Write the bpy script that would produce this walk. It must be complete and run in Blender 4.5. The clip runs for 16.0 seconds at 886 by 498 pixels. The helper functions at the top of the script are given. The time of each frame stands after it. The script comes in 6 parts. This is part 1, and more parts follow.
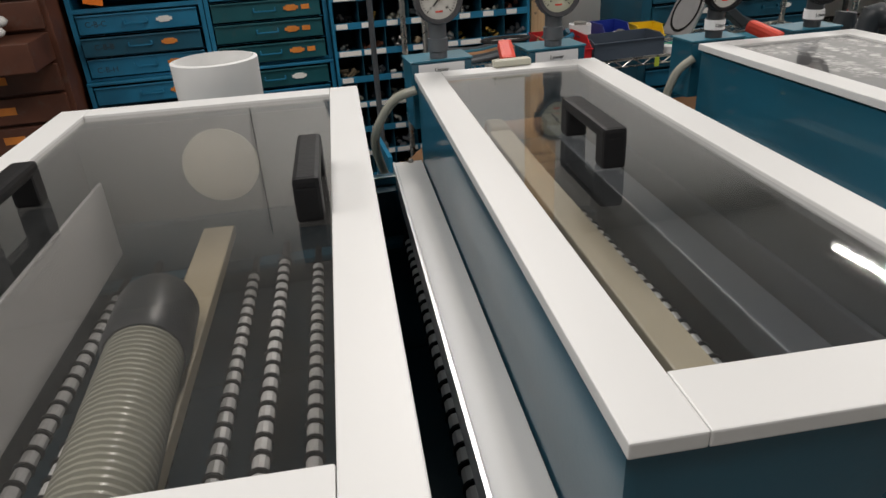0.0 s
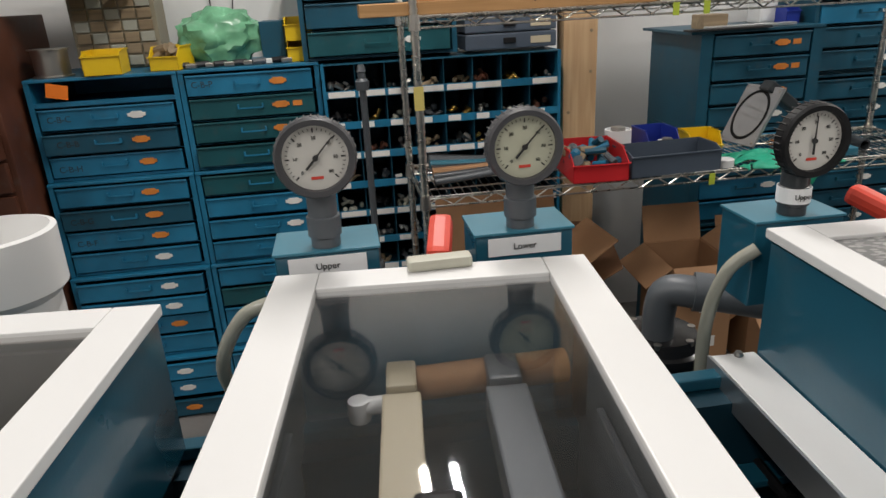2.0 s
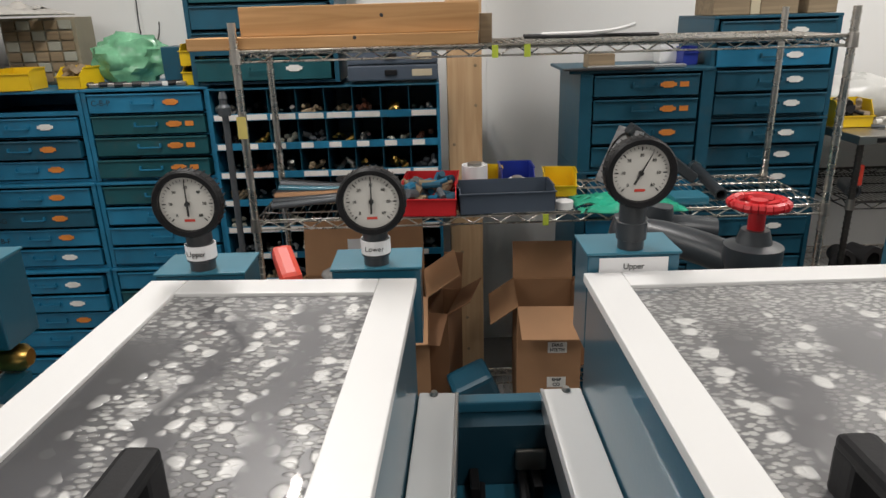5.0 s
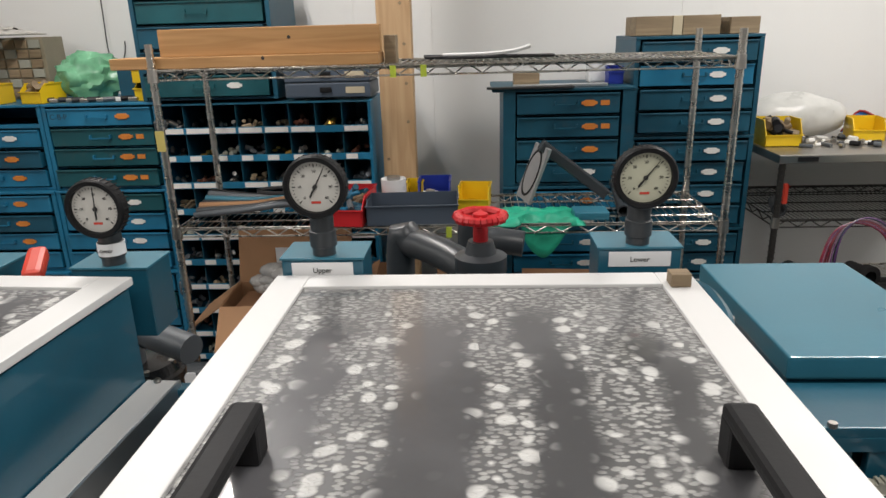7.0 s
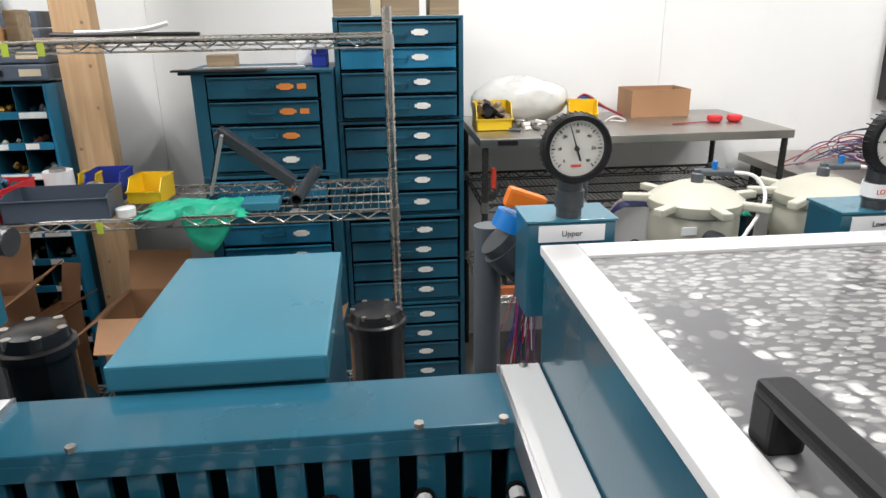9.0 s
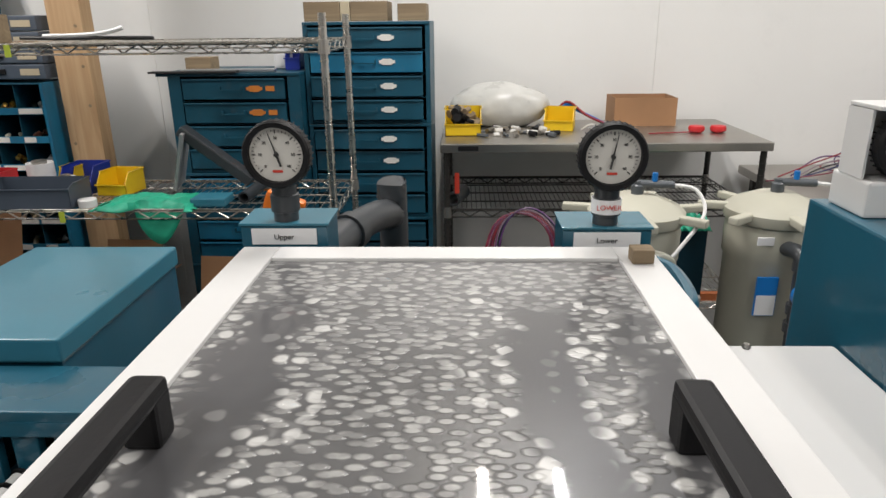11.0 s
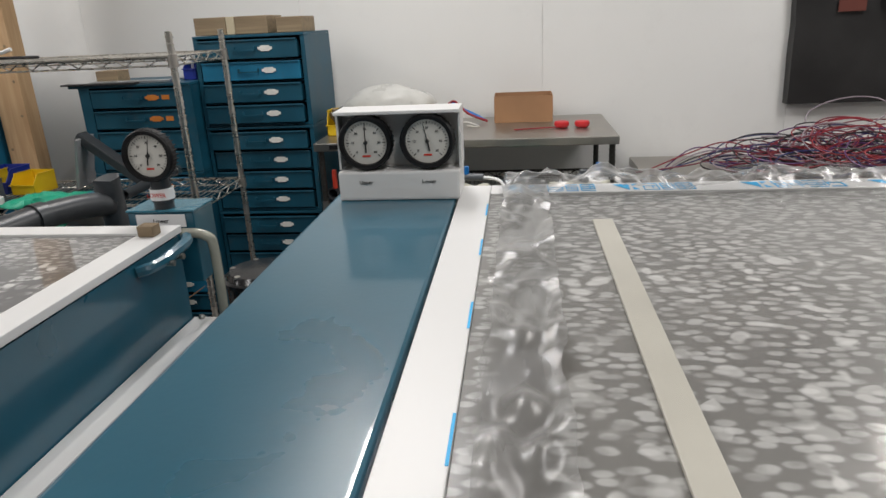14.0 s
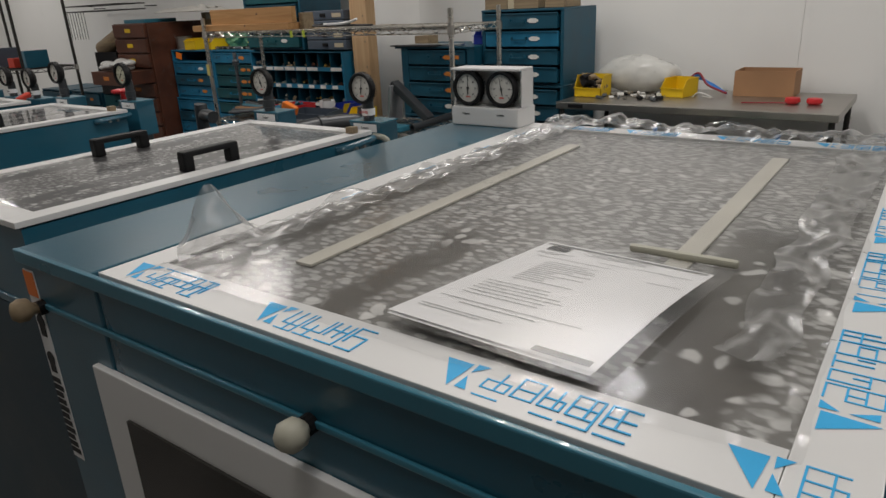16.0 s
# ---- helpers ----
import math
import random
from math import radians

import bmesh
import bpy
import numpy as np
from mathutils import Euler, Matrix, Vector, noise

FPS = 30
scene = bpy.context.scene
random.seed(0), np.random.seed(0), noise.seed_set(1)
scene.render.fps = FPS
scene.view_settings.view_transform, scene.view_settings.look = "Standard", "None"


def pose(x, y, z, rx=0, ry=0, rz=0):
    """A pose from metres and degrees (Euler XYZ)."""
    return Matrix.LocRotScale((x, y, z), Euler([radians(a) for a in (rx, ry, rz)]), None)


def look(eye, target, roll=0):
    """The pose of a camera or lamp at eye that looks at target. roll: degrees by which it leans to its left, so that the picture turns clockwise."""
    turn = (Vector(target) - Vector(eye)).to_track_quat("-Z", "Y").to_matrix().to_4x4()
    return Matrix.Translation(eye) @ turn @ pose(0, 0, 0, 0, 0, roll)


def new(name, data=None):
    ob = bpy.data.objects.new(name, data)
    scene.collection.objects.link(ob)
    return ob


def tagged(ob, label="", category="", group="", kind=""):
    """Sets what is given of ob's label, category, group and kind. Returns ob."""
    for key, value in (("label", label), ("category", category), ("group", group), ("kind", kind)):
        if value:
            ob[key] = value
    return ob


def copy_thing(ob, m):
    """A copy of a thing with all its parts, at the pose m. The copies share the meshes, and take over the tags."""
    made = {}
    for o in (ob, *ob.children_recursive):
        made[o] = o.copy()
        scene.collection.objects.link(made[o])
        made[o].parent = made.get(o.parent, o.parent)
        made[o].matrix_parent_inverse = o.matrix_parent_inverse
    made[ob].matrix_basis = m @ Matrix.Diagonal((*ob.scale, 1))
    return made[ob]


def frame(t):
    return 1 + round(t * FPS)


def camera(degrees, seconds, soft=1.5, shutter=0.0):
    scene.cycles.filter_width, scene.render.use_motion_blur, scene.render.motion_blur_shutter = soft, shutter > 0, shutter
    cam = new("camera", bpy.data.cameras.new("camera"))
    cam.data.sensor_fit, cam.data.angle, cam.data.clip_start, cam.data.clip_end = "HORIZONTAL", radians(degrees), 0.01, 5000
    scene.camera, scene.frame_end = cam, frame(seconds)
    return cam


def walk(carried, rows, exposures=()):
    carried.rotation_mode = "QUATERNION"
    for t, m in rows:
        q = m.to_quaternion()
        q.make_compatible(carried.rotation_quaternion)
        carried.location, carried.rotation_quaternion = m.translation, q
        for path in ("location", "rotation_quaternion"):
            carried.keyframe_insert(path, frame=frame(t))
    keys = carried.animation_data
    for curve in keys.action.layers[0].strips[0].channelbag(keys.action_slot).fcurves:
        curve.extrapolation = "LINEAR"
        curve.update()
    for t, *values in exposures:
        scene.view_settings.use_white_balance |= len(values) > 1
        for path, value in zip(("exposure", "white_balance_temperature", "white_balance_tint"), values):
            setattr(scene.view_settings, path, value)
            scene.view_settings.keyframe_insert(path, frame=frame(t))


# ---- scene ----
cam = camera(66.7, 16.0)
PATH = [
    (0, (-0.804, 0.316, 1.311), (-0.412, 2.059, 0.411), -3.5),
    (0.5, (-0.628, 0.404, 1.323), (-0.269, 2.195, 0.509), -1.4),
    (1, (-0.54, 0.52, 1.33), (-0.242, 2.341, 0.557), -1.3),
    (1.5, (-0.514, 0.685, 1.31), (-0.292, 2.496, 0.489), -2.8),
    (2, (-0.477, 0.827, 1.326), (-0.223, 2.681, 0.617), -3.1),
    (2.5, (-0.383, 0.841, 1.341), (-0.202, 2.717, 0.672), -1.4),
    (3, (-0.215, 0.808, 1.354), (-0.083, 2.689, 0.688), -1.1),
    (3.5, (-0.088, 0.791, 1.35), (0.028, 2.676, 0.69), -2.9),
    (4, (0.052, 0.729, 1.351), (0.123, 2.619, 0.7), -1.3),
    (4.5, (0.197, 0.699, 1.365), (0.22, 2.584, 0.696), -3.0),
    (5, (0.37, 0.704, 1.363), (0.38, 2.591, 0.702), -1.6),
    (7.5, (0.985, 0.602, 1.375), (0.871, 2.501, 0.757), -1.8),
    (8, (1.198, 0.632, 1.362), (1.151, 2.531, 0.737), -2.2),
    (8.5, (1.46, 0.705, 1.322), (1.469, 2.6, 0.683), -1.3),
    (9, (1.632, 0.719, 1.323), (1.805, 2.601, 0.668), -0.9),
    (11.5, (2.224, 0.67, 1.328), (2.136, 2.565, 0.694), -0.6),
    (12, (2.348, 0.65, 1.352), (2.318, 2.553, 0.735), -0.7),
    (12.5, (2.488, 0.577, 1.362), (2.523, 2.485, 0.761), 0.1),
    (13, (2.608, 0.536, 1.354), (2.569, 2.436, 0.733), -1.8),
    (13.5, (2.76, 0.542, 1.344), (2.675, 2.428, 0.684), -1.3),
    (14, (2.899, 0.493, 1.351), (2.673, 2.372, 0.704), -2.7),
    (14.5, (3.049, 0.364, 1.34), (2.786, 2.217, 0.637), -1.4),
    (15, (3.223, 0.235, 1.354), (2.794, 2.035, 0.596), -2.5),
    (15.5, (3.419, 0.148, 1.354), (2.635, 1.84, 0.631), -0.5),
    (16, (3.617, 0.086, 1.378), (2.502, 1.598, 0.69), -2.8),
]
# seconds, stops, kelvin and tint by which the clip's camera sets its picture on the way
EXPOSURE = [(0, -0.05, 6500, 10), (1.0, -0.15, 6500, 10), (2.0, 0.15, 6500, 10), (2.5, 0.35, 6490, 10), (3.5, 0.37, 6490, 10), (4.5, 0.2, 6490, 10), (5.0, 0.22, 6490, 10), (7.5, 0.3, 6480, 10), (8.0, 0.38, 6480, 10), (8.5, 0.75, 6250, 10), (9.0, 0.85, 6200, 10), (10.2, 0.55, 6400, 10), (11.5, 0.2, 6450, 10), (12.5, 0.1, 6200, 10), (13.5, 0.05, 6200, 10), (14.0, 0.0, 6350, 10), (14.5, -0.1, 6420, 10), (15.5, -0.4, 6500, 10), (16, -0.53, 6500, 10)]
# ceiling fixtures: x, y, gap between tubes
# first two inferred from reflections; the others are unseen, added for general light
LAMPS = [(-0.225, 2.6, 0.13), (2.36, 2.6, 0.33), (4.6, 2.6, 0.2), (-2.6, 1.0, 0.2), (-4.8, 2.6, 0.2), (1.07, 0.3, 0.2), (3.5, 0.3, 0.2), (-1.3, 0.3, 0.2), (-3.6, 0.3, 0.2)]
WATTS = 15.5
SOUTH_FILL_WATTS = 9
walk(cam, [(t, look(e, g, r)) for t, e, g, r in PATH], EXPOSURE)

# ---- world and lights ----
FLOOR = -0.32
CEIL = 2.75
WALL = 4.02
world = bpy.data.worlds.new("world")
scene.world = world
world.use_nodes = True
world.node_tree.nodes["Background"].inputs[0].default_value = (0.5, 0.52, 0.55, 1)
world.node_tree.nodes["Background"].inputs[1].default_value = 0.05


def tube_lamp(x, y, length, watts, colour, along_y=True):
    data = bpy.data.lights.new("tube_light", "AREA")
    data.shape, data.energy, data.color = "RECTANGLE", watts, colour
    data.size, data.size_y = (0.035, length) if along_y else (length, 0.035)
    ob = new("tube_light", data)
    ob.matrix_world = pose(x, y, CEIL - 0.085)
    return ob


# ---- materials ----
def material(name, colour, rough=0.5, metal=0.0, vary=0.12, scale=6.0, bump=0.1, fine=120.0, coat=0.0, second=None, dirt=0.0, spec=0.5):
    m = bpy.data.materials.new(name)
    m.use_nodes = True
    nt = m.node_tree
    b = nt.nodes["Principled BSDF"]
    co = nt.nodes.new("ShaderNodeTexCoord")
    n1 = nt.nodes.new("ShaderNodeTexNoise")
    n1.inputs["Scale"].default_value, n1.inputs["Detail"].default_value = scale, 6
    n2 = nt.nodes.new("ShaderNodeTexNoise")
    n2.inputs["Scale"].default_value, n2.inputs["Detail"].default_value = fine, 4
    info = nt.nodes.new("ShaderNodeObjectInfo")
    off = nt.nodes.new("ShaderNodeVectorMath")
    off.operation = "ADD"
    mul = nt.nodes.new("ShaderNodeMath")
    mul.operation, mul.inputs[1].default_value = "MULTIPLY", 37.0
    nt.links.new(info.outputs["Random"], mul.inputs[0])
    nt.links.new(co.outputs["Object"], off.inputs[0])
    nt.links.new(mul.outputs[0], off.inputs[1])
    nt.links.new(off.outputs[0], n1.inputs["Vector"])
    nt.links.new(off.outputs[0], n2.inputs["Vector"])
    ramp = nt.nodes.new("ShaderNodeValToRGB")
    c = Vector(colour)
    lo = second or tuple(c * (1 - vary))
    hi = tuple(min(v * (1 + vary), 0.95) for v in colour)
    ramp.color_ramp.elements[0].color, ramp.color_ramp.elements[1].color = (*lo, 1), (*hi, 1)
    ramp.color_ramp.elements[0].position, ramp.color_ramp.elements[1].position = 0.3, 0.7
    nt.links.new(n1.outputs["Fac"], ramp.inputs[0])
    last = ramp.outputs[0]
    if dirt:
        n3 = nt.nodes.new("ShaderNodeTexNoise")
        n3.inputs["Scale"].default_value, n3.inputs["Detail"].default_value, n3.inputs["Roughness"].default_value = scale * 2.7, 10, 0.7
        nt.links.new(off.outputs[0], n3.inputs["Vector"])
        r3 = nt.nodes.new("ShaderNodeValToRGB")
        r3.color_ramp.elements[0].position, r3.color_ramp.elements[1].position = 0.55, 0.72
        r3.color_ramp.elements[0].color, r3.color_ramp.elements[1].color = (0, 0, 0, 1), (dirt, dirt, dirt, 1)
        nt.links.new(n3.outputs["Fac"], r3.inputs[0])
        mix = nt.nodes.new("ShaderNodeMixRGB")
        mix.inputs[2].default_value = (0.09, 0.08, 0.07, 1)
        nt.links.new(r3.outputs[0], mix.inputs[0])
        nt.links.new(last, mix.inputs[1])
        last = mix.outputs[0]
    nt.links.new(last, b.inputs["Base Color"])
    rr = nt.nodes.new("ShaderNodeMapRange")
    rr.inputs["To Min"].default_value, rr.inputs["To Max"].default_value = max(rough - 0.1, 0.02), min(rough + 0.1, 1)
    nt.links.new(n1.outputs["Fac"], rr.inputs["Value"])
    nt.links.new(rr.outputs[0], b.inputs["Roughness"])
    b.inputs["Metallic"].default_value = metal
    b.inputs["Coat Weight"].default_value = coat
    b.inputs["Specular IOR Level"].default_value = spec
    if bump:
        bp = nt.nodes.new("ShaderNodeBump")
        bp.inputs["Strength"].default_value, bp.inputs["Distance"].default_value = bump, 0.002
        nt.links.new(n2.outputs["Fac"], bp.inputs["Height"])
        nt.links.new(bp.outputs[0], b.inputs["Normal"])
    return m


def wood_material(name, light, dark, along=0):
    m = bpy.data.materials.new(name)
    m.use_nodes = True
    nt = m.node_tree
    b = nt.nodes["Principled BSDF"]
    co = nt.nodes.new("ShaderNodeTexCoord")
    mp = nt.nodes.new("ShaderNodeMapping")
    s = [14.0, 14.0, 14.0]
    s[along] = 0.9
    mp.inputs["Scale"].default_value = s
    n = nt.nodes.new("ShaderNodeTexNoise")
    n.inputs["Scale"].default_value, n.inputs["Detail"].default_value, n.inputs["Distortion"].default_value = 2.2, 8, 1.2
    ramp = nt.nodes.new("ShaderNodeValToRGB")
    ramp.color_ramp.elements[0].position, ramp.color_ramp.elements[1].position = 0.25, 0.75
    ramp.color_ramp.elements[0].color, ramp.color_ramp.elements[1].color = (*dark, 1), (*light, 1)
    bp = nt.nodes.new("ShaderNodeBump")
    bp.inputs["Strength"].default_value, bp.inputs["Distance"].default_value = 0.3, 0.002
    nt.links.new(co.outputs["Object"], mp.inputs[0])
    nt.links.new(mp.outputs[0], n.inputs["Vector"])
    nt.links.new(n.outputs["Fac"], ramp.inputs[0])
    nt.links.new(ramp.outputs[0], b.inputs["Base Color"])
    nt.links.new(n.outputs["Fac"], bp.inputs["Height"])
    nt.links.new(bp.outputs[0], b.inputs["Normal"])
    b.inputs["Roughness"].default_value = 0.7
    return m


def glass_material(name, tint, alpha, rough=0.03, shine=1.0):
    """Thin clear sheet: a see-through tint under a glossy skin."""
    m = bpy.data.materials.new(name)
    m.use_nodes = True
    nt = m.node_tree
    nt.nodes.remove(nt.nodes["Principled BSDF"])
    out = nt.nodes["Material Output"]
    tr = nt.nodes.new("ShaderNodeBsdfTransparent")
    tr.inputs[0].default_value = (*tint, 1)
    df = nt.nodes.new("ShaderNodeBsdfDiffuse")
    df.inputs[0].default_value = (0.3, 0.3, 0.29, 1)
    n = nt.nodes.new("ShaderNodeTexNoise")
    n.inputs["Scale"].default_value, n.inputs["Detail"].default_value = 7, 8
    mr = nt.nodes.new("ShaderNodeMapRange")
    mr.inputs["From Min"].default_value, mr.inputs["From Max"].default_value = 0.35, 0.75
    mr.inputs["To Min"].default_value, mr.inputs["To Max"].default_value = alpha * 0.5, alpha * 1.5
    mx = nt.nodes.new("ShaderNodeMixShader")
    nt.links.new(n.outputs["Fac"], mr.inputs[0])
    nt.links.new(mr.outputs[0], mx.inputs[0])
    nt.links.new(tr.outputs[0], mx.inputs[1])
    nt.links.new(df.outputs[0], mx.inputs[2])
    gl = nt.nodes.new("ShaderNodeBsdfGlossy")
    gl.inputs["Roughness"].default_value = rough
    lw = nt.nodes.new("ShaderNodeLayerWeight")
    lw.inputs[0].default_value = 0.5
    pw = nt.nodes.new("ShaderNodeMath")
    pw.operation, pw.inputs[1].default_value = "POWER", 3.3
    fr = nt.nodes.new("ShaderNodeMapRange")
    fr.inputs["To Min"].default_value, fr.inputs["To Max"].default_value = 0.035 * shine, 0.9 * shine
    nt.links.new(lw.outputs["Facing"], pw.inputs[0])
    nt.links.new(pw.outputs[0], fr.inputs["Value"])
    m2 = nt.nodes.new("ShaderNodeMixShader")
    nt.links.new(fr.outputs[0], m2.inputs[0])
    nt.links.new(mx.outputs[0], m2.inputs[1])
    nt.links.new(gl.outputs[0], m2.inputs[2])
    nt.links.new(m2.outputs[0], out.inputs[0])
    return m


def foam_material(name, seed, lanes, base, cell, white=0.62, drops=0.5, haze=0.0, spot=34.0, relief_depth=0.4, some=0.55, gloss=0.04, soft=0.18, bend=0.004, coat=1.0, patchy=False):
    """Pane fogged from below: fine droplets, clear lanes along y, white foam dabs at the lanes' edges."""
    m = bpy.data.materials.new(name)
    m.use_nodes = True
    nt = m.node_tree
    L = nt.links.new
    b = nt.nodes["Principled BSDF"]

    def node(kind, **kw):
        nd = nt.nodes.new(kind)
        for k, v in kw.items():
            nd.inputs[k].default_value = v
        return nd

    def math_node(op, a, c=None):
        nd = nt.nodes.new("ShaderNodeMath")
        nd.operation = op
        for i, v in enumerate((a, c)):
            if v is None:
                continue
            if isinstance(v, (int, float)):
                nd.inputs[i].default_value = v
            else:
                L(v, nd.inputs[i])
        return nd.outputs[0]

    def step(v, lo, hi, a=0.0, c=1.0):
        nd = nt.nodes.new("ShaderNodeMapRange")
        nd.interpolation_type = "SMOOTHSTEP"
        L(v, nd.inputs["Value"])
        nd.inputs["From Min"].default_value, nd.inputs["From Max"].default_value = lo, hi
        nd.inputs["To Min"].default_value, nd.inputs["To Max"].default_value = a, c
        return nd.outputs[0]

    co = nt.nodes.new("ShaderNodeTexCoord")
    mp = nt.nodes.new("ShaderNodeMapping")
    mp.inputs["Location"].default_value = (seed * 3.1, seed * 1.7, seed)
    mp.inputs["Scale"].default_value = (0.72, 1.3, 1.0)
    L(co.outputs["Object"], mp.inputs[0])
    warp = node("ShaderNodeTexNoise", Scale=9.0, Detail=3.0)
    L(mp.outputs[0], warp.inputs["Vector"])
    sep = nt.nodes.new("ShaderNodeSeparateXYZ")
    L(co.outputs["Object"], sep.inputs[0])
    wob = math_node("MULTIPLY", math_node("SUBTRACT", warp.outputs["Fac"], 0.5), 0.09)
    px = math_node("ADD", sep.outputs["X"], wob)
    lane = None
    edge = None
    for centre, half, far in lanes:
        d = math_node("ABSOLUTE", math_node("SUBTRACT", px, centre))
        inside = step(d, half - 0.012, half + 0.008, 1.0, 0.0)
        inside = math_node("MULTIPLY", inside, step(sep.outputs["Y"], far - 0.05, far + 0.03, 1.0, 0.0))
        rim = step(math_node("ABSOLUTE", math_node("SUBTRACT", d, half + 0.012)), 0.008, 0.035, 1.0, 0.0)
        rim = math_node("MULTIPLY", rim, step(sep.outputs["Y"], far - 0.02, far + 0.08, 1.0, 0.0))
        lane = inside if lane is None else math_node("MAXIMUM", lane, inside)
        edge = rim if edge is None else math_node("MAXIMUM", edge, rim)
    # fine droplets
    v1 = node("ShaderNodeTexVoronoi", Scale=cell)
    v1.voronoi_dimensions = "2D"
    L(mp.outputs[0], v1.inputs["Vector"])
    ring = step(v1.outputs["Distance"], 0.25, 0.48, 1.0, 0.0)
    # foam dabs, stretched a little along the lanes
    mp2 = nt.nodes.new("ShaderNodeMapping")
    mp2.inputs["Scale"].default_value = (1.0, 1.0, 1.0)
    mp2.inputs["Location"].default_value = (seed, seed * 2.3, 0)
    L(co.outputs["Object"], mp2.inputs[0])
    v2 = node("ShaderNodeTexVoronoi", Scale=spot, Randomness=0.85)
    v2.voronoi_dimensions = "2D"
    swirl = node("ShaderNodeTexNoise", Scale=spot * 0.55, Detail=2.0)
    L(mp2.outputs[0], swirl.inputs["Vector"])
    centred = nt.nodes.new("ShaderNodeVectorMath")
    centred.operation, centred.inputs[1].default_value = "SUBTRACT", (0.5, 0.5, 0.5)
    L(swirl.outputs["Color"], centred.inputs[0])
    scaled = nt.nodes.new("ShaderNodeVectorMath")
    scaled.operation = "SCALE"
    scaled.inputs["Scale"].default_value = bend * 5
    L(centred.outputs[0], scaled.inputs[0])
    bent = nt.nodes.new("ShaderNodeVectorMath")
    bent.operation = "ADD"
    L(mp2.outputs[0], bent.inputs[0])
    L(scaled.outputs[0], bent.inputs[1])
    L(bent.outputs[0], v2.inputs["Vector"])
    rnd = nt.nodes.new("ShaderNodeSeparateXYZ")
    L(v2.outputs["Color"], rnd.inputs[0])
    size = step(rnd.outputs["X"], 0.0, 1.0, 0.0, 0.46)
    dab = step(math_node("SUBTRACT", size, v2.outputs["Distance"]), 0.0, soft)
    dab = math_node("MULTIPLY", dab, math_node("MAXIMUM", edge, math_node("MULTIPLY", step(rnd.outputs["Y"], some, some + 0.15), drops)))
    if patchy:
        patch = node("ShaderNodeTexNoise", Scale=3.6, Detail=2.0)
        L(mp2.outputs[0], patch.inputs["Vector"])
        dab = math_node("MULTIPLY", dab, step(patch.outputs["Fac"], 0.42, 0.58, 0.12, 1.0))
    streak = node("ShaderNodeTexNoise", Scale=16.0, Detail=2.0, Distortion=1.5)
    L(mp2.outputs[0], streak.inputs["Vector"])
    dab = math_node("MAXIMUM", dab, math_node("MULTIPLY", edge, step(streak.outputs["Fac"], 0.62, 0.7, 0.0, 0.4)))
    notlane = math_node("SUBTRACT", 1.0, lane)
    fine = math_node("MULTIPLY", ring, notlane)
    big = node("ShaderNodeTexNoise", Scale=4.0, Detail=5.0)
    L(mp2.outputs[0], big.inputs["Vector"])
    dark = nt.nodes.new("ShaderNodeMixRGB")
    dark.inputs[1].default_value, dark.inputs[2].default_value = (*[v * 0.7 for v in base], 1), (*[v * 1.35 for v in base], 1)
    L(step(big.outputs["Fac"], 0.35, 0.65), dark.inputs[0])
    m1 = nt.nodes.new("ShaderNodeMixRGB")
    m1.inputs[2].default_value = (white * 0.62, white * 0.62, white * 0.6, 1)
    tint = node("ShaderNodeTexNoise", Scale=38.0, Detail=4.0)
    L(mp2.outputs[0], tint.inputs["Vector"])
    speck = math_node("MULTIPLY", fine, step(tint.outputs["Fac"], 0.35, 0.65, 0.3, 0.85))
    L(math_node("ADD", speck, math_node("MULTIPLY", notlane, haze)), m1.inputs[0])
    relief = nt.nodes.new("ShaderNodeBump")
    relief.inputs["Strength"].default_value, relief.inputs["Distance"].default_value = relief_depth, 0.003
    L(math_node("ADD", fine, math_node("MULTIPLY", dab, 0.6)), relief.inputs["Height"])
    L(relief.outputs[0], b.inputs["Normal"])
    b.inputs["Coat Weight"].default_value, b.inputs["Coat Roughness"].default_value = coat, gloss
    L(dark.outputs[0], m1.inputs[1])
    m2 = nt.nodes.new("ShaderNodeMixRGB")
    m2.inputs[2].default_value = (white, white, white * 0.97, 1)
    L(math_node("MULTIPLY", dab, 0.85), m2.inputs[0])
    L(m1.outputs[0], m2.inputs[1])
    L(m2.outputs[0], b.inputs["Base Color"])
    b.inputs["Roughness"].default_value = 0.35
    b.inputs["IOR"].default_value = 1.5
    return m


TEAL = material("teal_enamel", (0.014, 0.1, 0.155), 0.3, vary=0.15, scale=3, bump=0.05, coat=0.5, dirt=0.12)
TEAL_DARK = material("dark_and_shaded_teal_enamel", (0.006, 0.035, 0.055), 0.4, vary=0.2, scale=4, bump=0.05, dirt=0.2)
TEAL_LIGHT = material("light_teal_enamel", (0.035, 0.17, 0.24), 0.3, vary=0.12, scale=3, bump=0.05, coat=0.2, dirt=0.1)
# blue lightened in its colour for sunlight on the left-hand cabinets
BLUE = material("worn_sunlit_blue_paint", (0.012, 0.15, 0.27), 0.42, vary=0.2, scale=7, bump=0.12, dirt=0.3)
BLUE_DARK = material("dark_blue_paint", (0.006, 0.07, 0.115), 0.45, vary=0.2, scale=6, bump=0.1, dirt=0.3)
BLUE_GREEN = material("blue_green_paint", (0.006, 0.075, 0.09), 0.45, vary=0.2, scale=6, bump=0.1, dirt=0.3)
RUST = material("rust_brown_paint", (0.085, 0.028, 0.014), 0.5, vary=0.35, scale=6, bump=0.2, dirt=0.5)
WHITE = material("white_plastic", (0.73, 0.73, 0.72), 0.4, vary=0.02, scale=3, bump=0.03, dirt=0.02)
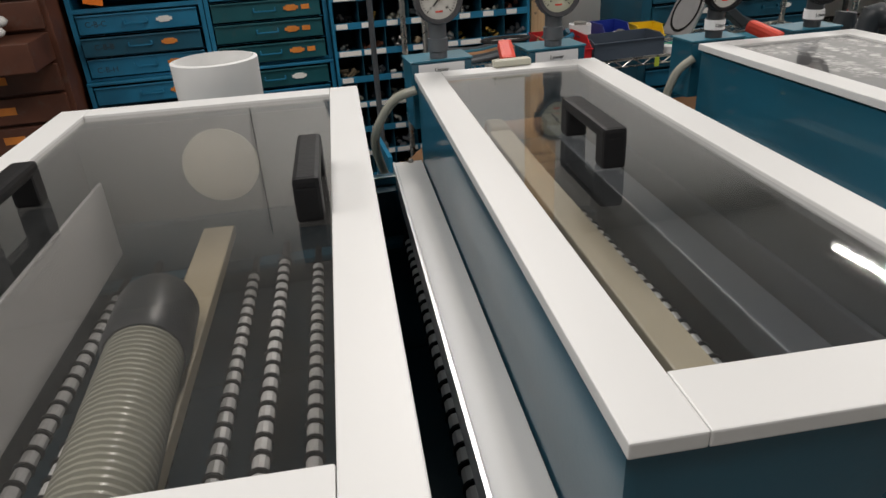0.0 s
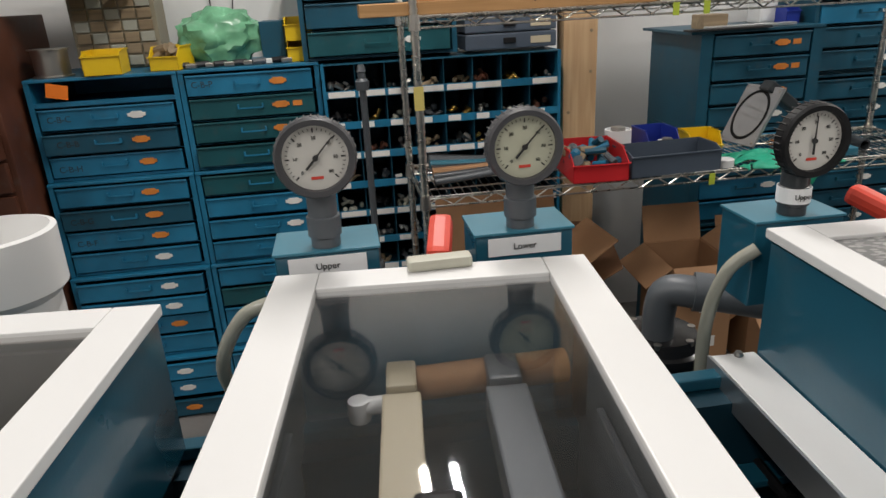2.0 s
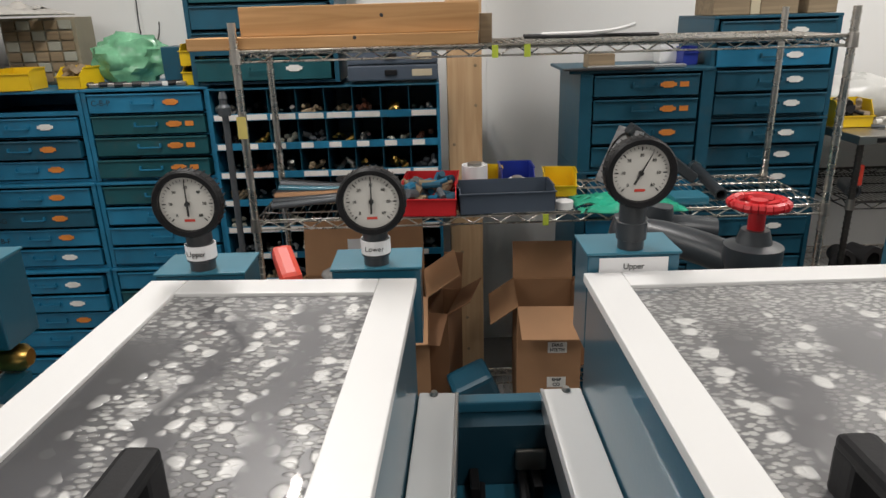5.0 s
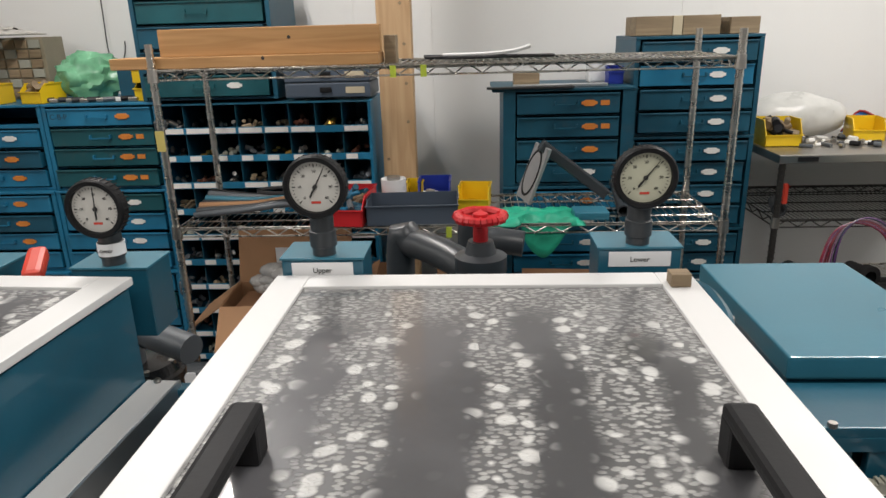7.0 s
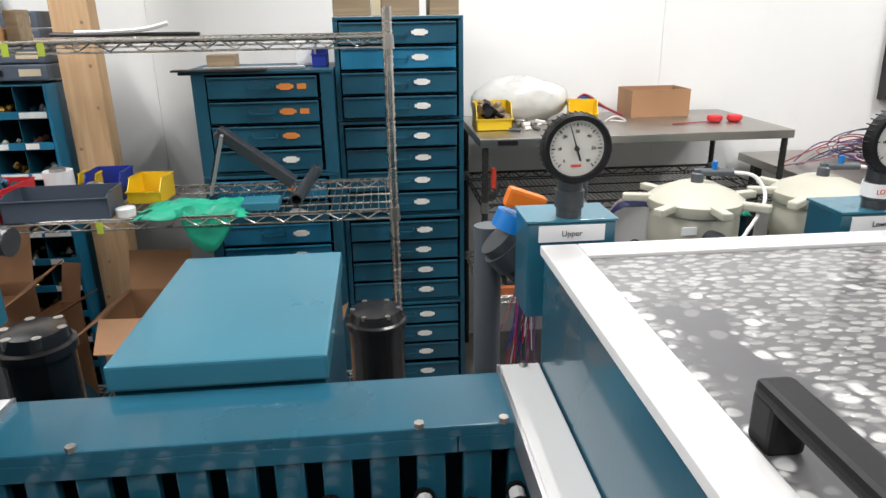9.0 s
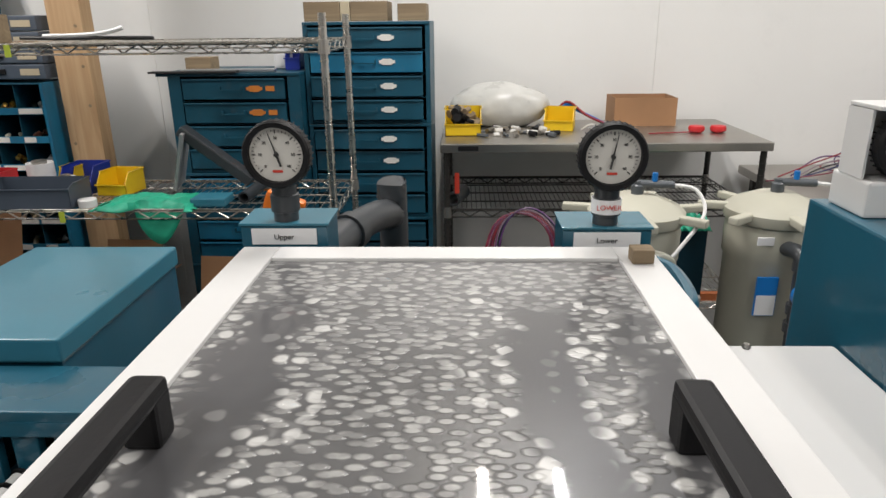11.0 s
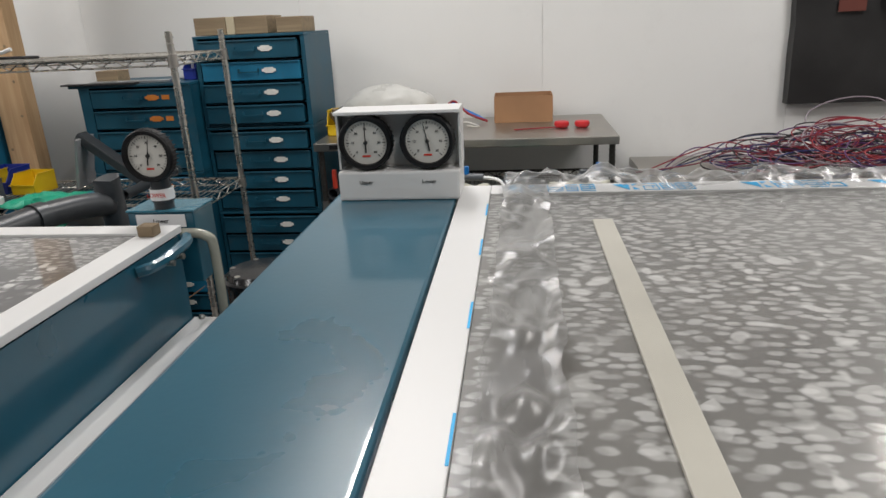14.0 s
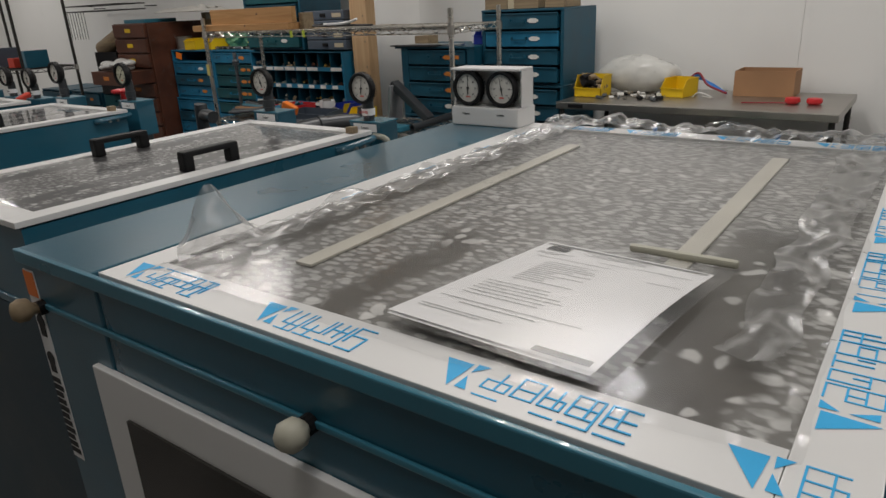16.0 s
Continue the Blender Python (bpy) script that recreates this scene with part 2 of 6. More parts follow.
WHITE_WALL = material("painted_wall", (0.8, 0.8, 0.78), 0.65, vary=0.03, scale=1.2, bump=0.12, fine=90, dirt=0.05)
CEILING = material("ceiling_paint", (0.7, 0.7, 0.68), 0.8, vary=0.04, scale=1, bump=0.1)
CONCRETE = material("concrete_floor", (0.2, 0.19, 0.18), 0.6, vary=0.25, scale=2, bump=0.3, dirt=0.4)
PAPER = material("paper", (0.82, 0.82, 0.82), 0.7, vary=0.02, bump=0.03)
TAG_WHITE = material("white_tag", (0.72, 0.71, 0.67), 0.6, vary=0.06, scale=20, dirt=0.15)
TAG_ORANGE = material("orange_tag", (0.6, 0.2, 0.03), 0.6, vary=0.15, scale=20, dirt=0.2)
BLACK = material("black_plastic", (0.008, 0.008, 0.009), 0.55, vary=0.2, bump=0.15, spec=0.25)
RUBBER = material("black_rubber", (0.02, 0.02, 0.021), 0.6, vary=0.2, bump=0.2)
GREY_PVC = material("grey_pvc", (0.085, 0.095, 0.105), 0.4, vary=0.12, bump=0.05)
DARK_PVC = material("dark_grey_pvc", (0.04, 0.045, 0.05), 0.35, vary=0.12, bump=0.05)
CHROME = material("chromed_wire", (0.68, 0.65, 0.6), 0.28, 1.0, vary=0.12, scale=20, bump=0.1)
STEEL = material("stainless_steel", (0.42, 0.4, 0.37), 0.38, 1.0, vary=0.12, scale=5, bump=0.05)
ALUMINIUM = material("aluminium_plate", (0.6, 0.61, 0.62), 0.35, 0.9, vary=0.06, scale=5, bump=0.05)
DARK_WIRE = material("dark_wire_shelf", (0.05, 0.048, 0.045), 0.45, 0.7, vary=0.2, bump=0.1)
RED = material("red_plastic", (0.55, 0.02, 0.025), 0.4, vary=0.1, bump=0.05)
RED_DULL = material("red_orange_handle", (0.6, 0.055, 0.03), 0.45, vary=0.12, bump=0.05)
YELLOW = material("yellow_plastic", (0.75, 0.5, 0.01), 0.4, vary=0.08, bump=0.05, dirt=0.08)
ORANGE = material("orange_plastic", (0.8, 0.19, 0.015), 0.4, vary=0.06, bump=0.05)
BLUE_PLASTIC = material("blue_plastic", (0.015, 0.035, 0.3), 0.4, vary=0.1, bump=0.05)
CYAN_PLASTIC = material("bright_blue_plastic", (0.01, 0.18, 0.55), 0.4, vary=0.08, bump=0.05)
GREY_BIN = material("slate_grey_plastic", (0.07, 0.09, 0.12), 0.45, vary=0.1, bump=0.05, dirt=0.1)
GREEN_BAG = material("green_film", (0.17, 0.43, 0.25), 0.25, vary=0.3, scale=14, bump=0.5, fine=30)
GREEN_GLOVE = material("green_rubber", (0.015, 0.33, 0.2), 0.5, vary=0.2, scale=15, bump=0.3)
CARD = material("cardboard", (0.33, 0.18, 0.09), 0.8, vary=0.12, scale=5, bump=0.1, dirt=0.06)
# same cardboard with shade put into its colour
CARD_SHADED = material("cardboard_shaded_side", (0.25, 0.125, 0.06), 0.8, vary=0.12, scale=5, bump=0.1, dirt=0.08)
BEIGE = material("beige_resin", (0.5, 0.43, 0.3), 0.5, vary=0.06, scale=4, bump=0.05, dirt=0.05)
CREAM = material("cream_resin", (0.46, 0.45, 0.37), 0.5, vary=0.06, scale=4, bump=0.08, dirt=0.06)
DIAL = material("dial_face", (0.61, 0.595, 0.55), 0.4, vary=0.04, bump=0.0, coat=0.5)
DIAL_OLD = material("yellowed_dial_face", (0.5, 0.5, 0.38), 0.4, vary=0.08, scale=20, bump=0.0, coat=0.5)
INK = material("black_ink", (0.02, 0.02, 0.02), 0.6, vary=0.05, bump=0.0)
INK_RED = material("red_ink", (0.6, 0.05, 0.03), 0.6, vary=0.05, bump=0.0)
INK_GREY = material("grey_ink", (0.2, 0.2, 0.2), 0.6, vary=0.05, bump=0.0)
INK_BLUE = material("sky_blue_ink", (0.03, 0.42, 0.8), 0.5, vary=0.05, bump=0.0)
BRASS = material("brass", (0.6, 0.38, 0.1), 0.3, 1.0, vary=0.1)
TUBE_CLEAR = material("cloudy_clear_tube", (0.36, 0.36, 0.3), 0.25, vary=0.1)
PINE = wood_material("pine_boards", (0.52, 0.3, 0.13), (0.33, 0.17, 0.06), 0)
PINE_UP = wood_material("pine_post", (0.58, 0.4, 0.23), (0.42, 0.26, 0.13), 2)
WORN_WOOD = wood_material("worn_wood", (0.33, 0.25, 0.15), (0.18, 0.13, 0.08), 0)
INSIDE = material("tank_inside", (0.045, 0.055, 0.062), 0.35, vary=0.2, scale=4, bump=0.05)
TANK_GREY = material("grey_liner", (0.11, 0.11, 0.11), 0.45, vary=0.1, scale=3, bump=0.05)
CLEAR = glass_material("clear_pane", (0.86, 0.87, 0.88), 0.02)
CLEAR_GREY = glass_material("hazy_pane", (0.85, 0.84, 0.83), 0.04)
FILM = glass_material("clear_plastic_film", (0.97, 0.97, 0.97), 0.03, 0.15, 0.45)
FOLDS = glass_material("gathered_plastic_film", (0.93, 0.93, 0.93), 0.3, 0.3)
SLEEVE = glass_material("clear_sleeve", (0.97, 0.97, 0.97), 0.03, 0.25, 0.6)


# ---- building helpers ----
ROOT = {}


def box(bm, x0, x1, y0, y1, z0, z1, bevel=0.0):
    m = Matrix.LocRotScale(((x0 + x1) / 2, (y0 + y1) / 2, (z0 + z1) / 2), None, (abs(x1 - x0), abs(y1 - y0), abs(z1 - z0)))
    made = bmesh.ops.create_cube(bm, size=1.0, matrix=m)["verts"]
    if bevel:
        edges = {e for v in made for e in v.link_edges}
        bmesh.ops.bevel(bm, geom=list(edges), offset=bevel, segments=2, profile=0.6, affect="EDGES")
    return bm


def rod(bm, a, b, r, seg=12, r2=None):
    a, b = Vector(a), Vector(b)
    d = b - a
    m = Matrix.Translation((a + b) / 2) @ d.to_track_quat("Z", "Y").to_matrix().to_4x4()
    return bmesh.ops.create_cone(bm, cap_ends=True, segments=seg, radius1=r, radius2=r if r2 is None else r2, depth=d.length, matrix=m)["verts"]


def ball(bm, c, r, sub=2, squash=(1, 1, 1)):
    return bmesh.ops.create_icosphere(bm, subdivisions=sub, radius=r, matrix=Matrix.LocRotScale(c, None, squash))["verts"]


def lathe(bm, base, profile, seg=28, axis=(0, 0, 1), caps=True):
    """Turned body: profile is (radius, height along the axis) pairs."""
    turn = Vector(axis).to_track_quat("Z", "Y").to_matrix().to_4x4()
    m = Matrix.Translation(base) @ turn
    rings = []
    for r, h in profile:
        rings.append([bm.verts.new(m @ Vector((r * math.cos(2 * math.pi * i / seg), r * math.sin(2 * math.pi * i / seg), h))) for i in range(seg)])
    for p, q in zip(rings, rings[1:]):
        for i in range(seg):
            bm.faces.new((p[i], p[(i + 1) % seg], q[(i + 1) % seg], q[i]))
    if caps:
        bm.faces.new(rings[0][::-1])
        bm.faces.new(rings[-1])


def tube(bm, points, r, seg=8, smooth=6):
    """Round tube along a smooth line through the points."""
    pts = [Vector(p) for p in points]
    if smooth and len(pts) > 2:
        out = []
        for i in range(len(pts) - 1):
            p0, p1, p2, p3 = pts[max(i - 1, 0)], pts[i], pts[i + 1], pts[min(i + 2, len(pts) - 1)]
            for k in range(smooth):
                t = k / smooth
                out.append(0.5 * (2 * p1 + (p2 - p0) * t + (2 * p0 - 5 * p1 + 4 * p2 - p3) * t * t + (3 * p1 - p0 - 3 * p2 + p3) * t ** 3))
        pts = out + [pts[-1]]
    rings = []
    up = Vector((0.13, 0.21, 0.97))
    for i, p in enumerate(pts):
        d = (pts[min(i + 1, len(pts) - 1)] - pts[max(i - 1, 0)]).normalized()
        side = d.cross(up)
        if side.length < 1e-3:
            side = d.cross(Vector((1, 0, 0)))
        side.normalize()
        top = side.cross(d)
        rings.append([bm.verts.new(p + r * (math.cos(2 * math.pi * k / seg) * side + math.sin(2 * math.pi * k / seg) * top)) for k in range(seg)])
    for p, q in zip(rings, rings[1:]):
        for k in range(seg):
            bm.faces.new((p[k], p[(k + 1) % seg], q[(k + 1) % seg], q[k]))
    bm.faces.new(rings[0][::-1])
    bm.faces.new(rings[-1])


def thing(name, x, y, z, label, category, group=""):
    ob = new(name)
    ob.location = (x, y, z)
    ob.empty_display_size = 0.05
    ROOT[ob] = Vector((x, y, z))
    return tagged(ob, label, category, group)


def finish(name, bm, mat, smooth=False):
    bmesh.ops.recalc_face_normals(bm, faces=bm.faces)
    me = bpy.data.meshes.new(name)
    if smooth:
        for f in bm.faces:
            f.smooth = True
    bm.to_mesh(me)
    bm.free()
    me.materials.append(mat)
    return me


def part(name, bm, mat, parent, label="", smooth=False):
    """One mesh under a thing or a part; the bmesh is given in world places."""
    origin = ROOT[parent]
    bmesh.ops.translate(bm, verts=bm.verts, vec=-origin)
    ob = new(name, finish(name, bm, mat, smooth))
    if smooth:
        mod_angle(ob)
    ob.parent = parent
    ROOT[ob] = origin
    return tagged(ob, label)


def mod_angle(ob):
    for e in ob.data.edges:
        e.use_edge_sharp = False
    bm = bmesh.new()
    bm.from_mesh(ob.data)
    for e in bm.edges:
        if len(e.link_faces) == 2 and e.calc_face_angle(0) > 0.7:
            e.smooth = False
    bm.to_mesh(ob.data)
    bm.free()


def single(name, bm, mat, x, y, z, label, category, group="", smooth=False, kind=""):
    """A thing that is one plain mesh."""
    bmesh.ops.translate(bm, verts=bm.verts, vec=(-x, -y, -z))
    ob = new(name, finish(name, bm, mat, smooth))
    if smooth:
        mod_angle(ob)
    ob.location = (x, y, z)
    ROOT[ob] = Vector((x, y, z))
    return tagged(ob, label, category, group, kind)


def structure(name, bm, mat, label, category):
    return tagged(new(name, finish(name, bm, mat)), label, category, kind="structure")


def bx(*a, **k):
    return box(bmesh.new(), *a, **k)


def writing(text, size, x, y, z, mat, parent, rx=90, rz=0, name="lettering", bold=0.0):
    cu = bpy.data.curves.new(name, "FONT")
    cu.body, cu.size, cu.align_x, cu.align_y, cu.extrude, cu.offset = text, size, "CENTER", "CENTER", 0.0003, bold
    tmp = new(name, cu)
    me = bpy.data.meshes.new_from_object(tmp.evaluated_get(bpy.context.evaluated_depsgraph_get()))
    bpy.data.objects.remove(tmp)
    me.transform(pose(x, y, z, rx, 0, rz))
    me.transform(Matrix.Translation(-ROOT[parent]))
    me.materials.clear()
    me.materials.append(mat)
    ob = new(name, me)
    ob.parent = parent
    ROOT[ob] = ROOT[parent]
    return ob


# ---- room ----
X0, X1, Y0 = -7.0, 6.6, -3.6
structure("floor", bx(X0 - 0.2, X1 + 0.2, Y0 - 0.2, WALL + 0.2, FLOOR - 0.2, FLOOR), CONCRETE, "grey worn concrete workshop floor", "floor")
structure("ceiling", bx(X0 - 0.2, X1 + 0.2, Y0 - 0.2, WALL + 0.2, CEIL, CEIL + 0.2), CEILING, "plain pale workshop ceiling", "ceiling")
wall_bm = bmesh.new()
edges_x = [X0, -3.4, -2.2, -0.98, 0.24, 0.62, 1.8, 3.02, 4.21, 5.4, X1]
for a, b in zip(edges_x, edges_x[1:]):
    box(wall_bm, a + 0.0008, b - 0.0008, WALL, WALL + 0.2, FLOOR, CEIL)
box(wall_bm, X0, X1, WALL + 0.004, WALL + 0.15, FLOOR, CEIL)
structure("wall_north", wall_bm, WHITE_WALL, "white painted panel wall with fine seams", "wall")
structure("wall_west", bx(X0 - 0.2, X0, Y0, WALL, FLOOR, CEIL), WHITE_WALL, "plain white painted wall", "wall")
structure("wall_east", bx(X1, X1 + 0.2, Y0, WALL, FLOOR, CEIL), WHITE_WALL, "plain white painted wall", "wall")
structure("wall_south", bx(X0, X1, Y0 - 0.2, Y0, FLOOR, CEIL), WHITE_WALL, "plain white painted wall", "wall")


def ceiling_light(x, y, gap, watts):
    t = thing("ceiling_light", x, y, CEIL, "white twin-tube fluorescent fixture under the ceiling, mirrored in the lids or added as fill", "ceiling light", "ceiling lights")
    part("fixture_body", bx(x - gap / 2 - 0.05, x + gap / 2 + 0.05, y - 0.64, y + 0.64, CEIL - 0.06, CEIL, bevel=0.006), WHITE, t)
    for s in (-1, 1):
        for e in (-0.62, 0.62):
            part("lamp_holder", bx(x + s * gap / 2 - 0.015, x + s * gap / 2 + 0.015, y + e - 0.012, y + e + 0.012, CEIL - 0.1, CEIL - 0.06), WHITE, t)
        tube_lamp(x + s * gap / 2, y, 1.2, watts, COOL if s > 0 else WARM)


WARM, COOL = (1.0, 0.925, 0.845), (0.985, 0.965, 0.965)
for lx, ly, gap in LAMPS:
    ceiling_light(lx, ly, gap, WATTS if ly > 1 else SOUTH_FILL_WATTS)

# ---- process line: frame, rollers, tanks ----
LID = 1.05
FRONT, BACK = 0.555, 1.5


def lean(x):
    """The line's slight bend: degrees by which its parts are turned, by their place along it."""
    return float(np.interp(x, (-1.2, -0.9, -0.4, 0.17, 0.84, 2.1), (-5.6, -5.4, -5.2, -3.1, -1.2, -0.2)))


def swung(x, y, z, pivot_x, pivot_y=1.5):
    a = lean(pivot_x)
    p = Matrix.Translation((pivot_x, pivot_y, 0))
    return p @ pose(0, 0, 0, 0, 0, a) @ p.inverted() @ pose(x, y, z)


def swing(ob, pivot_x):
    ob.matrix_basis = swung(*ob.location, pivot_x)
    return ob


def wire_run(segments, r):
    """Many thin straight wires as one bmesh."""
    bm = bmesh.new()
    for a, b in segments:
        rod(bm, a, b, r, 5)
    return bm


line = thing("roller_conveyor", 0.5, 1.0, FLOOR, "teal enamelled steel frame of a roller conveyor under the tanks", "conveyor")
for name, xa, xb, ya, yb in (("rear_rail", -1.75, 1.099, 1.47, 1.492), ("rear_cover", 1.1, 1.84, 1.375, 1.492), ("rear_rail", 1.841, 2.6, 1.47, 1.492), ("front_rail", -1.75, 2.6, 0.56, 0.66)):
    part(name, bx(xa, xb, ya, yb, 0.864, 0.88, bevel=0.003), TEAL, line)
for xa, xb in ((1.12, 1.705), (1.707, 1.838)):
    part("cover_lip", bx(xa, xb, 1.3735, 1.3775, 0.846, 0.866), TEAL, line)
for xa in (-0.68, -0.6, -0.19, -0.08, 0.4, 0.48, 2.37, 2.42):
    part("guide_rail", bx(xa, xa + 0.012, 1.40, 1.468, 0.70, 0.80, bevel=0.002), BLACK, line)
part("inner_ledge", bx(-1.75, 1.09, 1.405, 1.4395, 0.765, 0.775, bevel=0.002), TEAL, line)
slot_face = part("slotted_plate", bx(1.1, 1.82, 1.38, 1.39, 0.60, 0.745), TEAL, line, "teal plate with upright bearing slots")
for i in range(13):
    sx = 1.115 + 0.0543 * i
    part("slot_bar", bx(sx, sx + 0.034, 1.378, 1.392, 0.7455, 0.863, bevel=0.002), TEAL, slot_face)
# darker teal puts the shade between the tanks into the rear wall's colour
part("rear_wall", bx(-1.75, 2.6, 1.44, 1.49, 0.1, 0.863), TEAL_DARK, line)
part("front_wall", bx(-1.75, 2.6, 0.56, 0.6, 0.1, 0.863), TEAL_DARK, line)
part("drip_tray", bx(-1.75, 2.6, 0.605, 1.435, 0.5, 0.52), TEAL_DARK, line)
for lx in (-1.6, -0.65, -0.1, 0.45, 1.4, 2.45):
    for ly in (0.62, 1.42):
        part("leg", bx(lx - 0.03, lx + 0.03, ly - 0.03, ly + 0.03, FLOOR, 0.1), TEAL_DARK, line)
for sx in (1.178, 1.281, 1.662, 1.76):
    bm = bmesh.new()
    rod(bm, (sx, 1.379, 0.879), (sx, 1.379, 0.886), 0.006, 6)
    part("bolt", bm, STEEL, line)
for sx in (-0.63, -0.2, 0.45):
    part("latch_plate", bx(sx + 0.01, sx + 0.05, 1.432, 1.439, 0.8, 0.83, bevel=0.003), STEEL, line)

# a shaft with its wheels, then its repeats
shaft = thing("conveyor_roller", -1.70, 1.0, 0.79, "black conveyor shaft with small pale wheels along it", "roller", "conveyor rollers")
bm = bmesh.new()
rod(bm, (-1.70, 0.6, 0.79), (-1.70, 1.44, 0.79), 0.007, 8)
part("shaft", bm, BLACK, shaft)
bm = bmesh.new()
for i in range(26):
    rod(bm, (-1.70, 0.66 + 0.0275 * i, 0.79), (-1.70, 0.6785 + 0.0275 * i, 0.79), 0.0095, 10)
tagged(part("wheels", bm, WHITE, shaft, "row of small pale wheels"), kind="stuff")
bm = bmesh.new()
for i in range(26):
    rod(bm, (-1.70, 0.681 + 0.0275 * i, 0.79), (-1.70, 0.6845 + 0.0275 * i, 0.79), 0.0125, 10)
tagged(part("discs", bm, BLACK, shaft, "row of thin black discs"), kind="stuff")
for i in range(1, 78):
    sx = -1.70 + 0.0543 * i
    copy_thing(shaft, swung(sx, 1.0, 0.79 - (0.018 if i % 2 else 0), sx))
for gx in (1.295, 1.345):
    g = thing("drive_gear", gx, 1.36, 0.79, "cream toothed plastic gear on a conveyor shaft", "gear", "drive gears")
    bm = bmesh.new()
    lathe(bm, (gx, 1.352, 0.79), [(0.01, 0), (0.024, 0), (0.024, 0.014), (0.01, 0.014)], 20, (0, 1, 0))
    for k in range(20):
        a = 2 * math.pi * k / 20
        box(bm, gx + 0.025 * math.cos(a) - 0.002, gx + 0.025 * math.cos(a) + 0.002, 1.352, 1.366, 0.79 + 0.025 * math.sin(a) - 0.002, 0.79 + 0.025 * math.sin(a) + 0.002)
    part("toothed_ring", bm, CREAM, g)


def handle(parent, x, y, z):
    """Black bridge handle along y, hollow below its ends."""
    bm = bmesh.new()
    for e in (-1, 1):
        box(bm, x - 0.0135, x + 0.0135, y + e * 0.062 - 0.013, y + e * 0.062 + 0.013, z, z + 0.038, bevel=0.004)
    box(bm, x - 0.0135, x + 0.0135, y - 0.075, y + 0.075, z + 0.032, z + 0.046, bevel=0.005)
    part("handle", bm, BLACK, parent, "black plastic bridge handle")


def tank(x0, x1, label, pane_mat, handles, ledge_left=0.05, ledge_right=0.05, bar=0.047, turn=None, shift=0.0, front=FRONT):
    t = thing("process_tank", (x0 + x1) / 2, 1.0, 0.881, label, "tank", "tanks of the process line")
    for nm, a in (("side_panel", (x0 + 0.004, x0 + 0.012, front + 0.01, BACK - 0.008)), ("side_panel", (x1 - 0.012, x1 - 0.004, front + 0.01, BACK - 0.008)),
                  ("front_panel", (x0 + 0.012, x1 - 0.012, front + 0.01, front + 0.018)), ("back_panel", (x0 + 0.012, x1 - 0.012, BACK - 0.016, BACK - 0.008))):
        part(nm, bx(*a, 0.881, LID - 0.016), TEAL, t)
    for a in ((x0 + 0.0125, x0 + 0.0145, front + 0.02, BACK - 0.018), (x1 - 0.0145, x1 - 0.0125, front + 0.02, BACK - 0.018)):
        part("liner", bx(*a, 0.7, LID - 0.018), INSIDE, t)
    lid = part("lid", bx(x0 + 0.006, x1 - 0.006, front + 0.012, front + 0.016, LID - 0.016, LID - 0.013), BLACK, t, "hinged lid with a white frame")
    for nm, a in (("frame_bar", (x0, x0 + bar, front, BACK)), ("frame_bar", (x1 - bar, x1, front, BACK)),
                  ("frame_bar", (x0 + bar + 0.0005, x1 - bar - 0.0005, front, front + 0.055)), ("frame_bar", (x0 + bar + 0.0005, x1 - bar - 0.0005, BACK - bar + 0.003, BACK))):
        part(nm, bx(*a, LID - 0.012, LID, bevel=0.0015), WHITE, lid, "white plastic frame bar")
    pane = part("pane", bx(x0 + bar - 0.006, x1 - bar + 0.006, front + 0.05, BACK - bar + 0.008, LID - 0.0095, LID - 0.0045), pane_mat, lid)
    pane.visible_shadow = pane_mat not in (CLEAR, CLEAR_GREY)
    for hx in handles:
        handle(lid, hx, 1.02, LID - 0.0045)
    for side, w, xa in ((-1, ledge_left, x0), (1, ledge_right, x1)):
        if w:
            a, b = (xa - w, xa + 0.002) if side < 0 else (xa - 0.002, xa + w)
            ledge = part("ledge", bx(a, b, front + 0.02, BACK - 0.005, 0.8805, 0.888, bevel=0.002), WHITE, t, "white ledge along the tank side")
            c, d = (a - 0.004, a) if side < 0 else (b, b + 0.004)
            part("edge_strip", bx(c, d, front + 0.02, BACK - 0.005, 0.85, 0.8885), ALUMINIUM, ledge)
            bm = bmesh.new()
            lathe(bm, ((a + b) / 2 + side * -0.004, BACK - 0.012, 0.888), [(0.005, 0), (0.006, 0.002), (0.004, 0.006)], 10)
            part("screw", bm, STEEL, ledge)
    if turn is None:
        swing(t, (x0 + x1) / 2)
    t.matrix_basis = pose(0, shift, 0) @ t.matrix_basis
    return t


def spray_bar(x, mat, y0=0.64, y1=1.42, w=0.026, label=""):
    s = thing("spray_bar", x, 1.0, 0.93, label, "spray bar", "spray bars")
    part("bar", bx(x - w, x + w, y0, y1 - 0.03, 0.93, 0.965, bevel=0.003), mat, s)
    part("end_block", bx(x - w * 0.8, x + w * 0.8, y1 - 0.03, y1 + 0.02, 0.928, 0.972, bevel=0.004), mat, s)
    return s


TANK_BLUE = "teal steel tank with a white-framed %s lid on the conveyor"
A = tank(-1.158, -0.675, TANK_BLUE % "hazy see-through", CLEAR_GREY, (-1.05, -0.742), 0, 0)
B = tank(-0.567, -0.229, TANK_BLUE % "clear", CLEAR, (-0.412,), 0.05, 0.05, shift=0.005, front=FRONT - 0.018)
LANE_C = foam_material("fogged_pane_c", 1.0, [(-0.105, 0.04, 0.37), (-0.012, 0.02, 0.42), (0.07, 0.022, 0.45)], (0.05, 0.05, 0.055), 110, white=0.72, drops=0.05, haze=0.1, spot=46.0)
